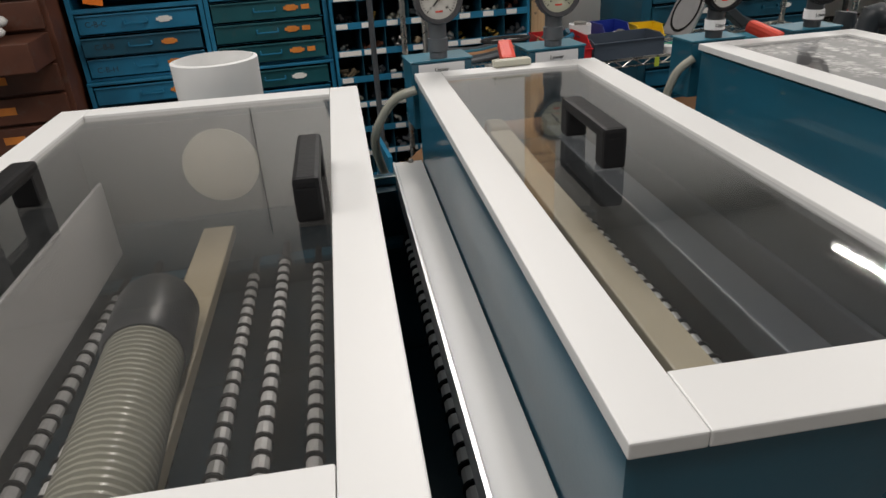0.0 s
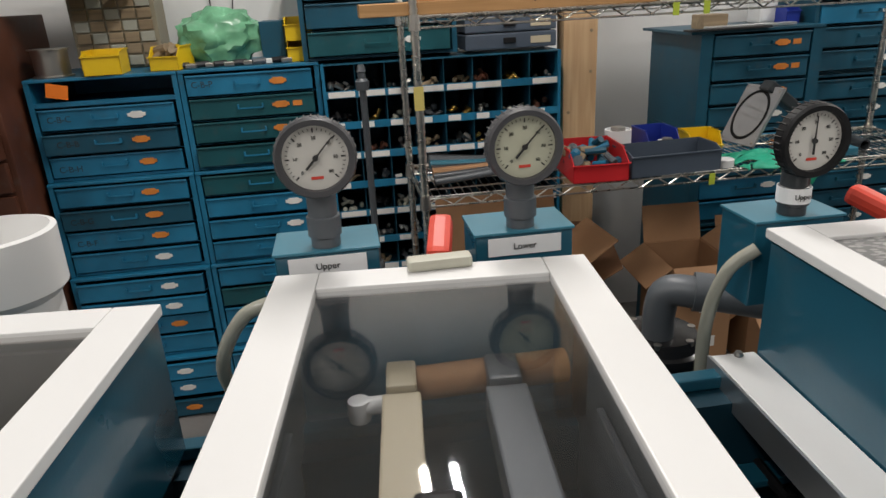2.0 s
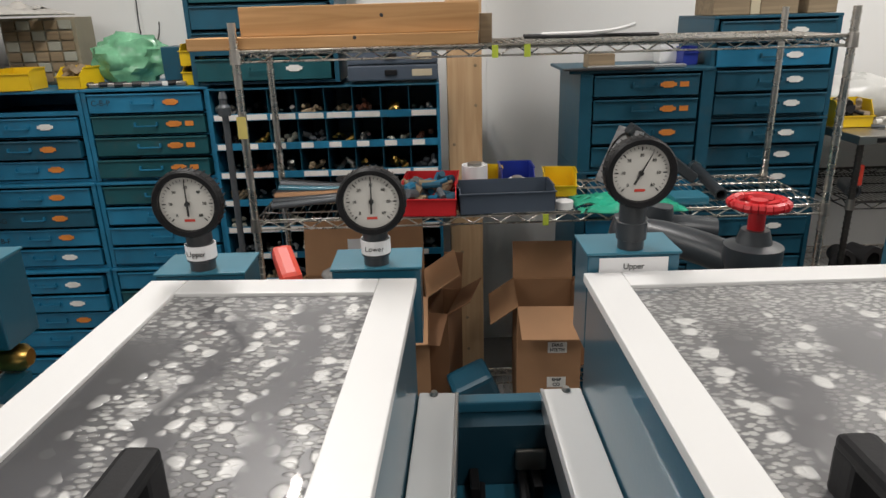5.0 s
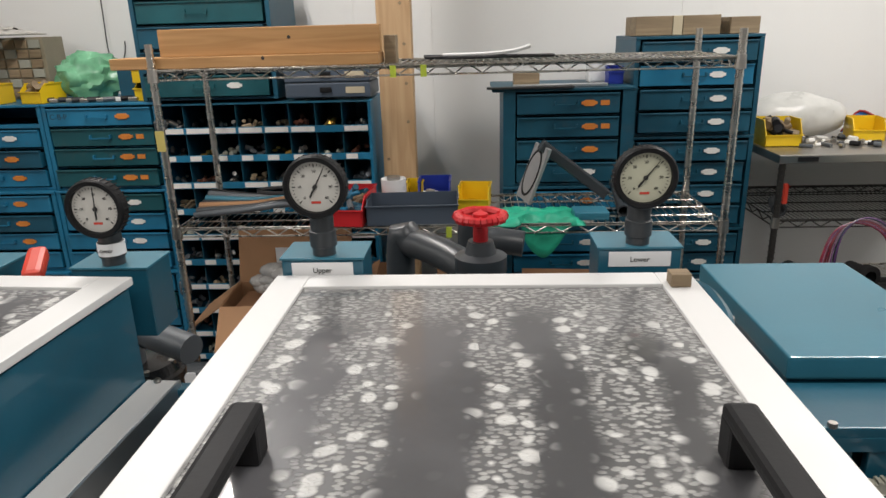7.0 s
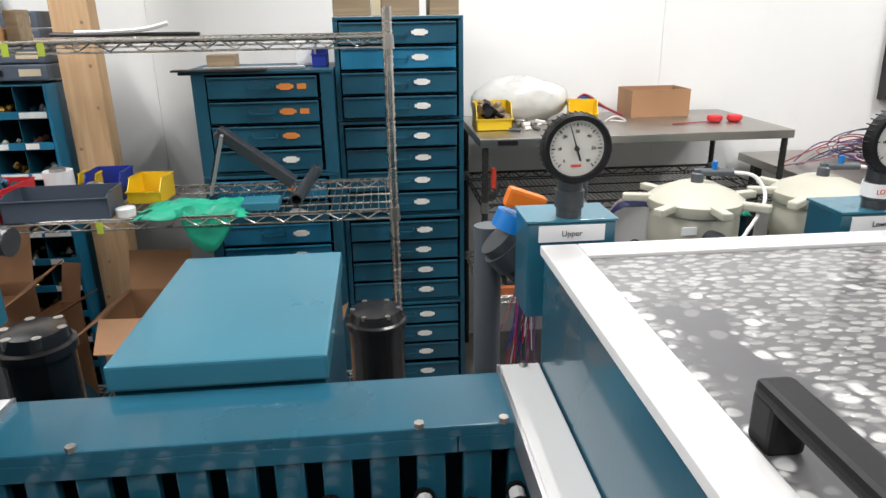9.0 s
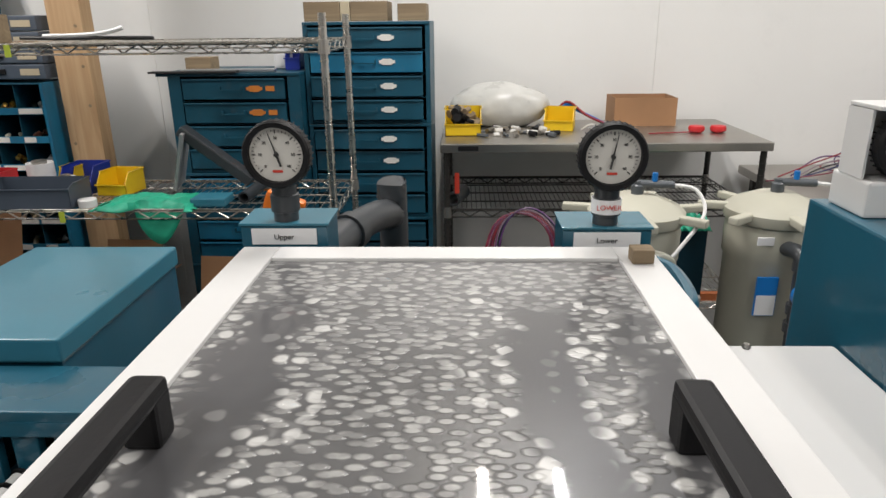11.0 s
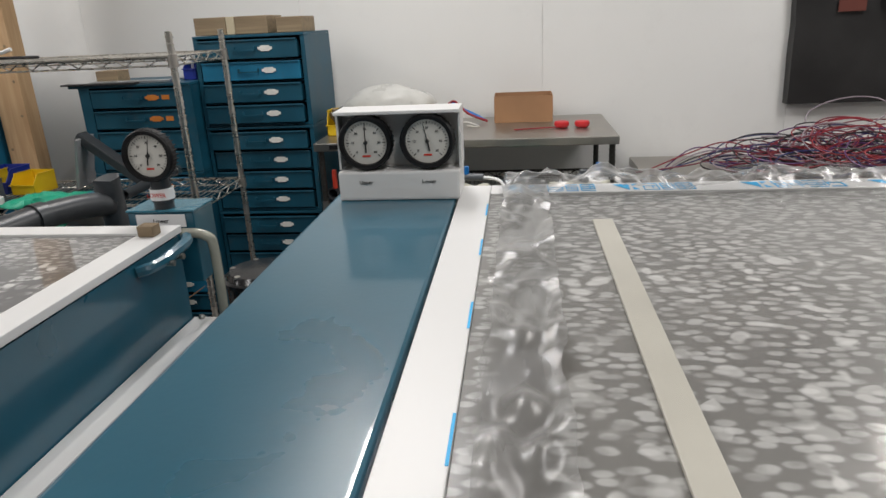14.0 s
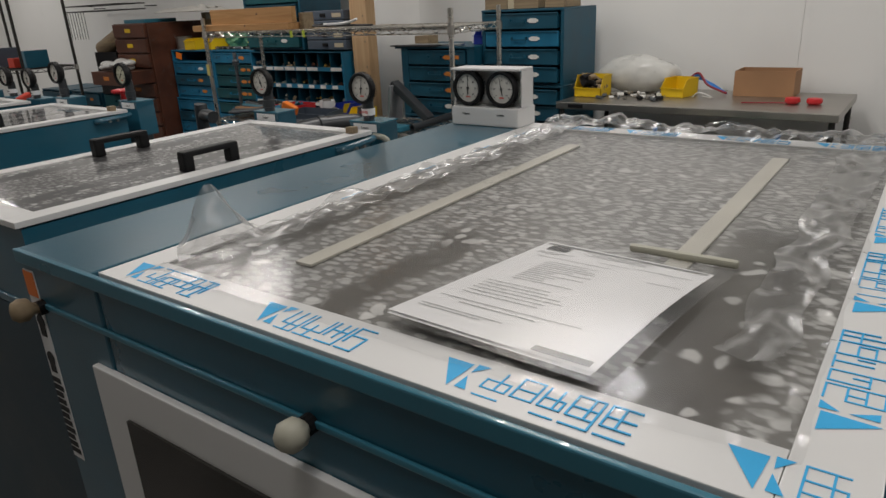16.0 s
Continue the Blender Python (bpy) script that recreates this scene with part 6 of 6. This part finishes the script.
for i in range(5):
    for j in range(6):
        x, z = -1.465 + 0.0595 * i, TL + 0.012 + 0.0435 * j
        part("drawer", bx(x, x + 0.052, 3.75, 3.7598, z, z + 0.037, bevel=0.002), WORN_WOOD if (i + j) % 3 else TUBE_CLEAR, oc)
draped("white_cloth", -1.75, -1.22, 3.5, 3.9, 1.4, 0.05, material("canvas_cloth", (0.55, 0.53, 0.49), 0.9, vary=0.1, scale=8, bump=0.4), "rumpled pale canvas cloth over the small parts cabinet", "cloth", 12.0)
for k in range(12):
    bm = bmesh.new()
    x = -1.05 + 0.035 * k
    p = Vector((x, 3.53 + rng.uniform(0, 0.03), TL + 0.012))
    if k % 2:
        box(bm, p.x - 0.02, p.x + 0.02, p.y - 0.015, p.y + 0.015, TL, TL + 0.018, bevel=0.004)
    else:
        rod(bm, p - Vector((0.02, 0.01, 0)), p + Vector((0.025, 0.01, 0)), 0.011, 8)
    single("loose_fitting", bm, (GREY_PVC, TAG_WHITE, BLACK, STEEL)[k % 4] if k > 6 else (RUBBER, STEEL)[k % 2], x, p.y, TL, "loose metal fitting on the cabinet top", "fitting", "loose fittings")
single("orange_card", bx(-1.53, -1.455, 3.489, 3.491, 1.04, 1.09), ORANGE, -1.49, 3.49, 1.04, "orange card hanging in the empty drawer slot", "card").rotation_euler = (0, 0.2, 0)

# on the dark blue cabinets
TR = 1.1385
single("wood_block", bx(0.985, 1.09, 3.47, 3.57, TR, TR + 0.055, bevel=0.003), WORN_WOOD, 1.0, 3.65, TR, "brown wood block on the cabinet top", "block", "wood blocks")
single("dark_board", bx(0.872, 1.22, 3.368, 3.416, TR, TR + 0.007, bevel=0.001), RUBBER, 1.0, 3.39, TR, "thin dark board overhanging the cabinet top", "board")
single("metal_channel", bx(0.98, 1.36, 3.42, 3.46, TR + 0.0005, TR + 0.012, bevel=0.002), ALUMINIUM, 1.2, 3.63, TR, "pale metal channel on the cabinet top", "channel")
single("spray_bottle", bx(1.31, 1.39, 3.6, 3.7, TR, TR + 0.1, bevel=0.012), WHITE, 1.35, 3.8, TR, "white plastic bottle on the cabinet top", "bottle")
open_bin("blue_bin", 1.41, 3.57, TR, 0.06, 0.1, 0.07, BLUE_PLASTIC, 0, "small blue plastic bin on the cabinet top", 0.7)
for x0, x1, m in ((1.475, 1.62, WORN_WOOD), (1.622, 1.66, BEIGE), (1.662, 1.81, WORN_WOOD), (1.85, 1.965, WORN_WOOD)):
    single("wood_block", bx(x0, x1, 3.5, 3.7, 1.3255, 1.3255 + (0.075 if x0 < 1.8 else 0.065), bevel=0.003), m, x0, 3.68, 1.3255, "weathered wood block on the tall cabinet", "block", "wood blocks")

# ---- steel bench ----
bn = thing("steel_bench", 2.67, 3.62, FLOOR, "stainless steel work bench with wire shelves beneath", "bench")
part("worktop", bx(2.02, 3.31, 3.3, 3.95, 0.832, 0.867, bevel=0.004), STEEL, bn)
for x in (2.045, 3.285):
    for y in (3.325, 3.92):
        ringed_post(bn, x, y, FLOOR, 0.832, DARK_WIRE, (0.6, 0.19))
wire_shelf(bn, 2.045, 3.285, 3.325, 3.92, 0.595, DARK_WIRE, 0.02)
wire_shelf(bn, 2.045, 3.285, 3.325, 3.92, 0.19, CHROME)
part("name_strip", bx(2.09, 2.17, 3.2982, 3.2995, 0.84, 0.858), BLACK, bn)
BT = 0.8675
open_bin("yellow_bin", 2.11, 3.56, BT, 0.15, 0.14, 0.11, YELLOW, 0, "yellow plastic bin of hardware on the steel bench", 0.45, fill=(BLACK, WORN_WOOD))
open_bin("yellow_bin", 2.535, 3.68, BT, 0.125, 0.15, 0.09, YELLOW, -12, "yellow plastic bin on the steel bench", 0.5)
bm = bmesh.new()
for v in ball(bm, (0, 0, 0), 1.0, 4):
    v.co *= 1 + 0.14 * noise.noise(v.co * 1.5 + Vector((4, 0, 0))) + 0.04 * noise.noise(v.co * 5)
    v.co = Vector((2.27 + 0.22 * v.co.x, 3.78 + 0.12 * v.co.y, max(BT + 0.09 + 0.1 * v.co.z, BT + 0.001)))
single("clear_bag", bm, material("cloudy_film", (0.6, 0.6, 0.57), 0.3, vary=0.12, scale=12, bump=0.5, fine=25), 2.27, 3.78, BT, "big cloudy plastic bag on the steel bench", "plastic bag", smooth=True)
cb = carton(2.785, 3.06, 3.74, 3.93, BT, 0.99, "small open brown carton on the steel bench", False)
for k in range(34):
    bm = bmesh.new()
    x, y = rng.uniform(2.18, 2.5), rng.uniform(3.45, 3.68)
    d = Vector((rng.uniform(-1, 1), rng.uniform(-1, 1), 0)).normalized() * rng.uniform(0.012, 0.03)
    r = rng.uniform(0.005, 0.011)
    rod(bm, Vector((x, y, BT + r)) - d, Vector((x, y, BT + r)) + d, r, 7)
    single("bench_fitting", bm, rng.choice((STEEL, BLACK, GREY_PVC, TAG_WHITE)), x, y, BT, "small loose fitting on the steel bench", "fitting", "bench fittings")
for x in (3.09, 3.18):
    hw = thing("valve_handwheel", x, 3.55, BT, "red plastic valve knob on the steel bench", "knob", "red knobs")
    bm = bmesh.new()
    lathe(bm, (x, 3.55, BT), [(0.02, 0), (0.03, 0.006), (0.034, 0.016), (0.03, 0.028), (0.01, 0.03)], 18)
    part("knob", bm, RED, hw, smooth=True)


def strand(pts, r, mat, name, label, cat, group):
    bm = bmesh.new()
    tube(bm, pts, r, 5, 5)
    return single(name, bm, mat, *pts[0], label, cat, group, smooth=True)


WIRES = [material("wire_maroon", (0.16, 0.02, 0.035), 0.4), material("wire_blue", (0.02, 0.03, 0.11), 0.4), material("wire_black", (0.02, 0.02, 0.022), 0.4), material("wire_pale", (0.3, 0.25, 0.28), 0.4), material("wire_red", (0.26, 0.02, 0.03), 0.4), material("wire_violet", (0.1, 0.03, 0.13), 0.4)]
strand([(2.88, 3.5, BT + 0.004), (2.96, 3.52, BT + 0.004), (3.08, 3.53, BT + 0.006)], 0.003, WIRES[4], "red_lead", "thin red wire on the steel bench", "wire", "bench wires")
for k in range(4):
    strand([(2.5, 3.8, BT + 0.01), (2.58, 3.82, BT + 0.07 + 0.01 * k), (2.66, 3.8 - 0.02 * k, BT + 0.05), (2.75, 3.76, BT + 0.008)], 0.006, CYAN_PLASTIC if k < 3 else WIRES[4], "blue_cable", "blue cable bundle on the steel bench", "cable", "bench wires")
strand([(2.62, 3.62, BT + 0.004), (2.66, 3.6, BT + 0.03), (2.72, 3.62, BT + 0.004), (2.66, 3.66, BT + 0.004)], 0.003, TAG_WHITE, "white_lead", "loop of pale wire on the steel bench", "wire", "bench wires")

# under the bench: pipes, fittings, hanging wires
for k, (x, r) in enumerate(((2.12, 0.05), (2.25, 0.06), (2.37, 0.05), (2.52, 0.055), (2.68, 0.04), (2.8, 0.06), (2.95, 0.05))):
    bm = bmesh.new()
    lathe(bm, (x, 3.42, 0.30), [(r * 0.6, 0), (r, 0.0), (r, 0.03), (r * 0.8, 0.035), (r * 0.8, 0.12), (r * 0.6, 0.12), (r * 0.55, 0.01)], 20, (0.3 * (-1) ** k, 1, 0), False)
    single("black_fitting", bm, RUBBER, x, 3.45, 0.24, "black rubber pipe fitting on the bench shelf", "fitting", "black fittings", smooth=True)
for k in range(3):
    bm = bmesh.new()
    rod(bm, (2.15, 3.4 + 0.07 * k, 0.226), (2.95, 3.4 + 0.07 * k, 0.226), 0.034, 14)
    single("black_pipe", bm, RUBBER, 2.5, 3.4 + 0.07 * k, 0.192, "black pipe lying on the low bench shelf", "pipe", "black pipes", smooth=True)
single("orange_plank", bx(2.07, 3.26, 3.33, 3.36, 0.193, 0.225), material("orange_beam", (0.4, 0.12, 0.04), 0.5, dirt=0.2), 2.6, 3.34, 0.193, "orange painted steel beam on the low bench shelf", "beam")
bm = bmesh.new()
lathe(bm, (2.07, 3.36, 0.63), [(0.022, 0), (0.03, 0), (0.03, 0.14), (0.022, 0.14), (0.022, 0.0)], 18, (0.3, 1, 0), False)
single("pipe_offcut", bm, DARK_PVC, 2.07, 3.38, 0.6, "dark pipe offcut on the wire shelf under the bench", "pipe", "pipe offcuts", smooth=True)
single("red_lever", bx(2.075, 2.095, 3.35, 3.37, 0.655, 0.74, bevel=0.005), RED_DULL, 2.085, 3.36, 0.655, "red valve lever on the pipe offcut", "lever")
for k in range(26):
    a = rng.uniform(-0.04, 0.04)
    strand([(2.15 + a + rng.uniform(-0.05, 0.05), 3.15, -0.1 + rng.uniform(-0.1, 0.2)), (2.2 + a, 3.2, 0.3), (2.25 + a * 0.6, 3.24, 0.55), (2.36 + a * 0.5, 3.25, 0.61 + a * 0.3), (2.47 + a * 0.6, 3.22, 0.52), (2.52 + a, 3.18, 0.25), (2.62 + a + rng.uniform(-0.05, 0.08), 3.1, -0.05)], 0.0032, WIRES[k % 6], "hanging_wire", "thin coloured wire hanging in a bundle under the bench", "wire", "hanging wires")
for k in range(7):
    strand([(2.52, 3.28, 0.5), (2.58, 3.27, 0.57 + 0.006 * k), (2.68, 3.27, 0.585 + 0.004 * k), (2.78, 3.26, 0.53), (2.86, 3.25, 0.40)], 0.0032, WIRES[1] if k < 5 else WIRES[3], "hanging_wire", "thin blue wire looped under the bench", "wire", "hanging wires")

# ---- filter canisters ----
for cx, cy in ((2.668, 2.8), (3.12, 2.82)):
    f = thing("filter_canister", cx, cy, FLOOR, "cream resin filter canister with a lugged lid and valve", "filter", "filter canisters")
    bm = bmesh.new()
    lathe(bm, (cx, cy, FLOOR), [(0.12, 0), (0.125, 0.02), (0.125, 0.6), (0.138, 0.62), (0.138, 0.9), (0.145, 0.91), (0.145, 1.0), (0.138, 1.02)], 40)
    part("vessel", bm, CREAM, f, smooth=True)
    bm = bmesh.new()
    lathe(bm, (cx, cy, 0.705), [(0.15, 0), (0.155, 0.012), (0.155, 0.035), (0.13, 0.055), (0.06, 0.085), (0.02, 0.088)], 40)
    ld = part("lid", bm, CREAM, f, smooth=True)
    for k in range(7):
        a = 2 * math.pi * k / 7 + 0.2
        bm = box(bmesh.new(), 0.12, 0.235, -0.017, 0.017, 0.72, 0.745, bevel=0.006)
        bmesh.ops.transform(bm, matrix=pose(cx, cy, 0.005 * (k % 2), 0, 0, math.degrees(a)), verts=bm.verts)
        part("lug", bm, CREAM, ld)
    bm = bmesh.new()
    lathe(bm, (cx, cy, 0.79), [(0.02, 0), (0.02, 0.03), (0.014, 0.035), (0.014, 0.045)], 14)
    rod(bm, (cx, cy, 0.825), (cx + 0.11, cy - 0.02, 0.825), 0.013, 12)
    part("vent_valve", bm, GREY_PVC, ld, smooth=True)
    bm = bmesh.new()
    rod(bm, (cx + 0.05, cy - 0.01, 0.835), (cx + 0.05, cy - 0.01, 0.862), 0.009, 10)
    part("vent_tap", bm, CYAN_PLASTIC, ld)
    bm = bmesh.new()
    tube(bm, [(cx + 0.1, cy - 0.02, 0.825), (cx + 0.17, cy - 0.05, 0.815), (cx + 0.185, cy - 0.1, 0.75), (cx + 0.1, cy - 0.16, 0.66), (cx + 0.05, cy - 0.17, 0.6)], 0.006, 8)
    part("vent_hose", bm, WHITE, f, "white vent hose", smooth=True)
    part("name_plate", bx(cx - 0.1, cx - 0.05, cy - 0.1395, cy - 0.133, 0.655, 0.68), PAPER, f)
    lb = part("data_label", bx(cx - 0.085, cx - 0.02, cy - 0.143, cy - 0.134, 0.42, 0.55), CYAN_PLASTIC, f, "blue and white data label")
    part("label_lower", bx(cx - 0.083, cx - 0.022, cy - 0.1438, cy - 0.1432, 0.422, 0.49), PAPER, lb)
    bm = bmesh.new()
    tube(bm, [(cx - 0.01, cy - 0.13, 0.645), (cx + 0.0, cy - 0.19, 0.65), (cx + 0.005, cy - 0.215, 0.63), (cx + 0.01, cy - 0.215, 0.58), (cx + 0.015, cy - 0.215, 0.1)], 0.024, 16)
    vp = part("outlet_pipe", bm, DARK_PVC, f, smooth=True)
    for z in (0.60, 0.46, 0.40):
        bm = bmesh.new()
        rod(bm, (cx + 0.013, cy - 0.215, z), (cx + 0.013, cy - 0.215, z + 0.03), 0.033, 20)
        part("union_nut", bm, DARK_PVC, vp)
    bm = bmesh.new()
    lathe(bm, (cx + 0.015, cy - 0.235, 0.53), [(0.04, 0), (0.04, 0.02), (0.02, 0.022)], 18, (0, -1, 0))
    part("valve_collar", bm, CYAN_PLASTIC, vp)
    part("valve_lever", bx(cx - 0.005, cx + 0.042, cy - 0.285, cy - 0.262, 0.46, 0.60, bevel=0.008), ORANGE, vp, "orange valve lever")
draped("green_rag", 2.86, 3.0, 3.0, 3.2, 0.6, 0.06, GREEN_GLOVE, "green rag behind the filter canister", "rag", 21.0)
single("rag_stand", bx(2.87, 2.99, 3.02, 3.18, FLOOR, 0.599), TEAL_DARK, 2.93, 3.1, FLOOR, "dark stand under the green rag", "stand")

# orange-handled valve beside the wide tank
ov = thing("orange_valve", 1.83, 1.72, FLOOR, "grey pipe valve with a blue collar and orange handle", "valve", "valves")
bm = bmesh.new()
tube(bm, [(1.795, 1.72, FLOOR), (1.795, 1.72, 0.9), (1.80, 1.72, 0.97), (1.83, 1.70, 1.0)], 0.022, 14)
part("pipe", bm, GREY_PVC, ov, smooth=True)
bm = bmesh.new()
rod(bm, (1.80, 1.66, 1.01), (1.875, 1.66, 0.93), 0.032, 20)
rod(bm, (1.81, 1.66, 1.0), (1.83, 1.66, 0.978), 0.038, 20)
part("body", bm, DARK_PVC, ov, smooth=True)
bm = bmesh.new()
rod(bm, (1.815, 1.66, 1.022), (1.825, 1.66, 1.046), 0.026, 18)
part("collar", bm, CYAN_PLASTIC, ov, smooth=True)
bm = box(bmesh.new(), -0.03, 0.03, -0.012, 0.012, 0, 0.03, bevel=0.006)
bmesh.ops.transform(bm, matrix=pose(1.835, 1.66, 1.05, 0, 20, 0), verts=bm.verts)
part("handle", bm, ORANGE, ov, "orange handle")

# brass solenoid behind the clear tank
so = thing("solenoid_valve", -0.24, 1.56, 0.87, "brass solenoid valve with a black coil", "valve", "valves")
bm = bmesh.new()
lathe(bm, (-0.275, 1.58, 0.91), [(0.012, 0), (0.02, 0.005), (0.02, 0.04), (0.012, 0.05)], 14, (1, 0, 0))
part("body", bm, BRASS, so, smooth=True)
part("coil", bx(-0.268, -0.235, 1.565, 1.6, 0.932, 0.967, bevel=0.004), BLACK, so)
part("bracket", bx(-0.27, -0.23, 1.495, 1.58, 0.86, 0.888), TEAL, so)

# ---- wire pile on the far table ----
ft = thing("far_table", 4.2, 3.6, FLOOR, "grey work table against the wall under the wire pile", "table")
part("tabletop", bx(3.46, 5.6, 3.25, 3.98, 0.6, 0.64, bevel=0.004), STEEL, ft)
for x in (3.52, 5.5):
    for y in (3.32, 3.9):
        part("leg", bx(x - 0.02, x + 0.02, y - 0.02, y + 0.02, FLOOR, 0.6), DARK_WIRE, ft)
for k in range(120):
    cx, cy = min(max(rng.gauss(4.3, 0.24), 3.9), 4.75), rng.uniform(3.45, 3.85)
    cz = 0.648 + abs(rng.gauss(0.0, 0.07)) * max(0, 1 - abs(cx - 4.3) * 2.4)
    r = rng.uniform(0.07, 0.2)
    sq, ph, tl = rng.uniform(0.35, 0.9), rng.uniform(0, 6.28), rng.uniform(-0.6, 0.6)
    pts = []
    for i in range(10):
        a = ph + i * 0.63
        q = Vector((cx + r * math.cos(a), cy + r * 0.5 * math.sin(a) * sq, cz + r * 0.85 * (math.sin(a + tl) + 1) * sq * 0.7 * max(0.2, 1 - abs(cx - 4.3) * 1.6)))
        q.z = max(q.z, 0.645)
        q.y = min(q.y, 3.97)
        pts.append(q)
    strand(pts, 0.0032, WIRES[k % 6], "loose_wire", "thin coloured wire tangled in a pile on the table", "wire", "wire pile")
for k in range(6):
    y = 3.6 + 0.02 * k
    strand([(3.52 + rng.uniform(-0.1, 0.1), y, 0.645), (3.7, y, 0.68 + 0.01 * k), (3.85, y, 0.72 + rng.uniform(0, 0.04)), (4.05, y, 0.7), (4.2, y, 0.72)], 0.0032, WIRES[k % 6], "loose_wire", "thin coloured wire trailing from the pile", "wire", "wire pile")

# ---- on the wall ----
bg = thing("black_cover", 4.465, 3.95, 0.88, "black padded cover hanging on the white wall", "cover")
bm = box(bmesh.new(), 4.19, 4.712, 3.955, 4.018, 0.885, 1.62)
bmesh.ops.subdivide_edges(bm, edges=bm.edges, cuts=9, use_grid_fill=True)
for v in bm.verts:
    if v.co.y < 4.0:
        v.co.y += 0.012 * noise.noise(v.co * 6)
    v.co.x += 0.008 * noise.noise(Vector((1, v.co.z * 6, 2)))
    v.co.x -= (v.co.z - 0.885) * 0.02
part("padded_shell", bm, material("black_vinyl", (0.02, 0.019, 0.019), 0.45, vary=0.25, scale=6, bump=0.3), bg, smooth=True)
part("faded_print", bx(4.36, 4.48, 3.938, 3.9405, 1.3, 1.35), material("faded_red_print", (0.12, 0.03, 0.02), 0.6), bg, "faded red print")
strand([(4.62, 3.93, 1.62), (4.58, 3.9, 1.5), (4.56, 3.9, 1.38), (4.6, 3.91, 1.3)], 0.018, RUBBER, "black_hose", "black hose hanging over the padded cover", "hose", "wall hoses")
strand([(4.25, 3.97, 1.62), (4.16, 3.97, 1.55), (4.13, 3.97, 1.48)], 0.006, RUBBER, "black_cable", "black cable hanging beside the padded cover", "cable", "wall hoses")
strand([(4.75, 4.015, 1.62), (4.75, 3.96, 1.6), (4.74, 3.95, 1.52)], 0.02, BEIGE, "beige_pipe", "beige pipe end hanging on the wall", "pipe", "wall hoses")
pg = thing("pegboard", 5.1, 4.0, 0.75, "white perforated pegboard fixed to the wall", "pegboard")
part("board", bx(4.77, 5.6, 4.005, 4.018, 0.8, 1.9), WHITE, pg)
bm = bmesh.new()
for i in range(16):
    for j in range(20):
        box(bm, 4.79 + 0.05 * i, 4.797 + 0.05 * i, 4.0035, 4.0048, 0.83 + 0.05 * j, 0.837 + 0.05 * j)
tagged(part("peg_holes", bm, INK, pg), kind="stuff")
strand([(4.9, 4.0, 1.0), (4.82, 3.88, 0.92), (4.72, 3.85, 0.86)], 0.008, RUBBER, "black_cable", "black cable beside the pegboard", "cable", "wall hoses")
strand([(-0.98, 4.0, 2.4), (-0.98, 4.0, 1.6), (-0.985, 4.0, 1.3), (-0.95, 4.0, 1.22), (-0.9, 3.99, 1.3), (-0.89, 3.99, 1.36)], 0.003, RUBBER, "black_cable", "thin black cable hanging on the white wall", "cable", "wall hoses")

# ---- far end beyond the brown cabinet ----
for i, x in enumerate((-2.72, -3.3, -3.9)):
    drawer_cabinet("drawer_cabinet", x, x + 0.54, 3.45, 3.92, FLOOR, 0.72, 9, BLUE_DARK, (BLUE_DARK, BLUE_GREEN), "owo", "dark blue steel drawer cabinet at the far end", seed=60 + i)
fr = thing("wire_shelving", -3.3, 3.0, FLOOR, "dull wire shelving at the far end of the room", "shelving")
for x in (-3.9, -2.7):
    for y in (2.8, 3.25):
        ringed_post(fr, x, y, FLOOR, 1.75, DARK_WIRE, (0.5, 1.0))
for z in (0.5, 1.0):
    wire_shelf(fr, -3.9, -2.7, 2.8, 3.25, z, DARK_WIRE, 0.03)
bm = bmesh.new()
rod(bm, (-2.55, 3.45, 1.12), (-2.15, 3.45, 1.26), 0.07, 20)
single("paper_roll", bm, WORN_WOOD, -2.35, 3.45, 1.05, "brown paper roll leaning across the cabinets", "paper roll", smooth=True)
single("roll_stand", bx(-2.55, -2.2, 3.36, 3.54, 0.735, 1.1), BLACK, -2.4, 3.45, 0.735, "dark box under the brown paper roll", "box")
single("blue_folder", bx(-2.05, -1.75, 3.4, 3.7, 1.331, 1.36, bevel=0.004), TEAL_LIGHT, -1.9, 3.55, 1.331, "pale blue folder lying on the brown cabinet", "folder")
for k in range(9):
    x, w, h = -3.85 + 0.13 * k, rng.uniform(0.07, 0.12), rng.uniform(0.06, 0.2)
    z = 1.003 if k % 2 else 0.503
    single("stored_box", bx(x, x + w, 2.9, 3.1, z, z + h, bevel=0.004), (TEAL, CARD, GREEN_GLOVE, GREY_BIN, TEAL_DARK, RED_DULL, WORN_WOOD, TEAL, BLACK)[k], x, 3.0, z, "small stored box on the far shelving", "box", "stored boxes")
bk = thing("wire_basket", -3.0, 3.3, 1.45, "wire basket rack hanging on the far white wall", "wire rack")
bm = bmesh.new()
for z in (1.45, 1.5):
    for a, b in (((-3.4, 3.9), (-2.5, 3.9)), ((-3.4, 3.6), (-2.5, 3.6)), ((-3.4, 3.6), (-3.4, 3.9)), ((-2.5, 3.6), (-2.5, 3.9))):
        rod(bm, (*a, z), (*b, z), 0.005, 6)
for k in range(8):
    rod(bm, (-3.4 + 0.05 * k, 3.6, 1.45), (-3.4 + 0.05 * k, 3.6, 1.2), 0.003, 5)
for x in (-3.4, -2.5):
    rod(bm, (x, 3.9, 1.475), (x, WALL + 0.002, 1.475), 0.005, 6)
part("wire_frame", bm, DARK_WIRE, bk)
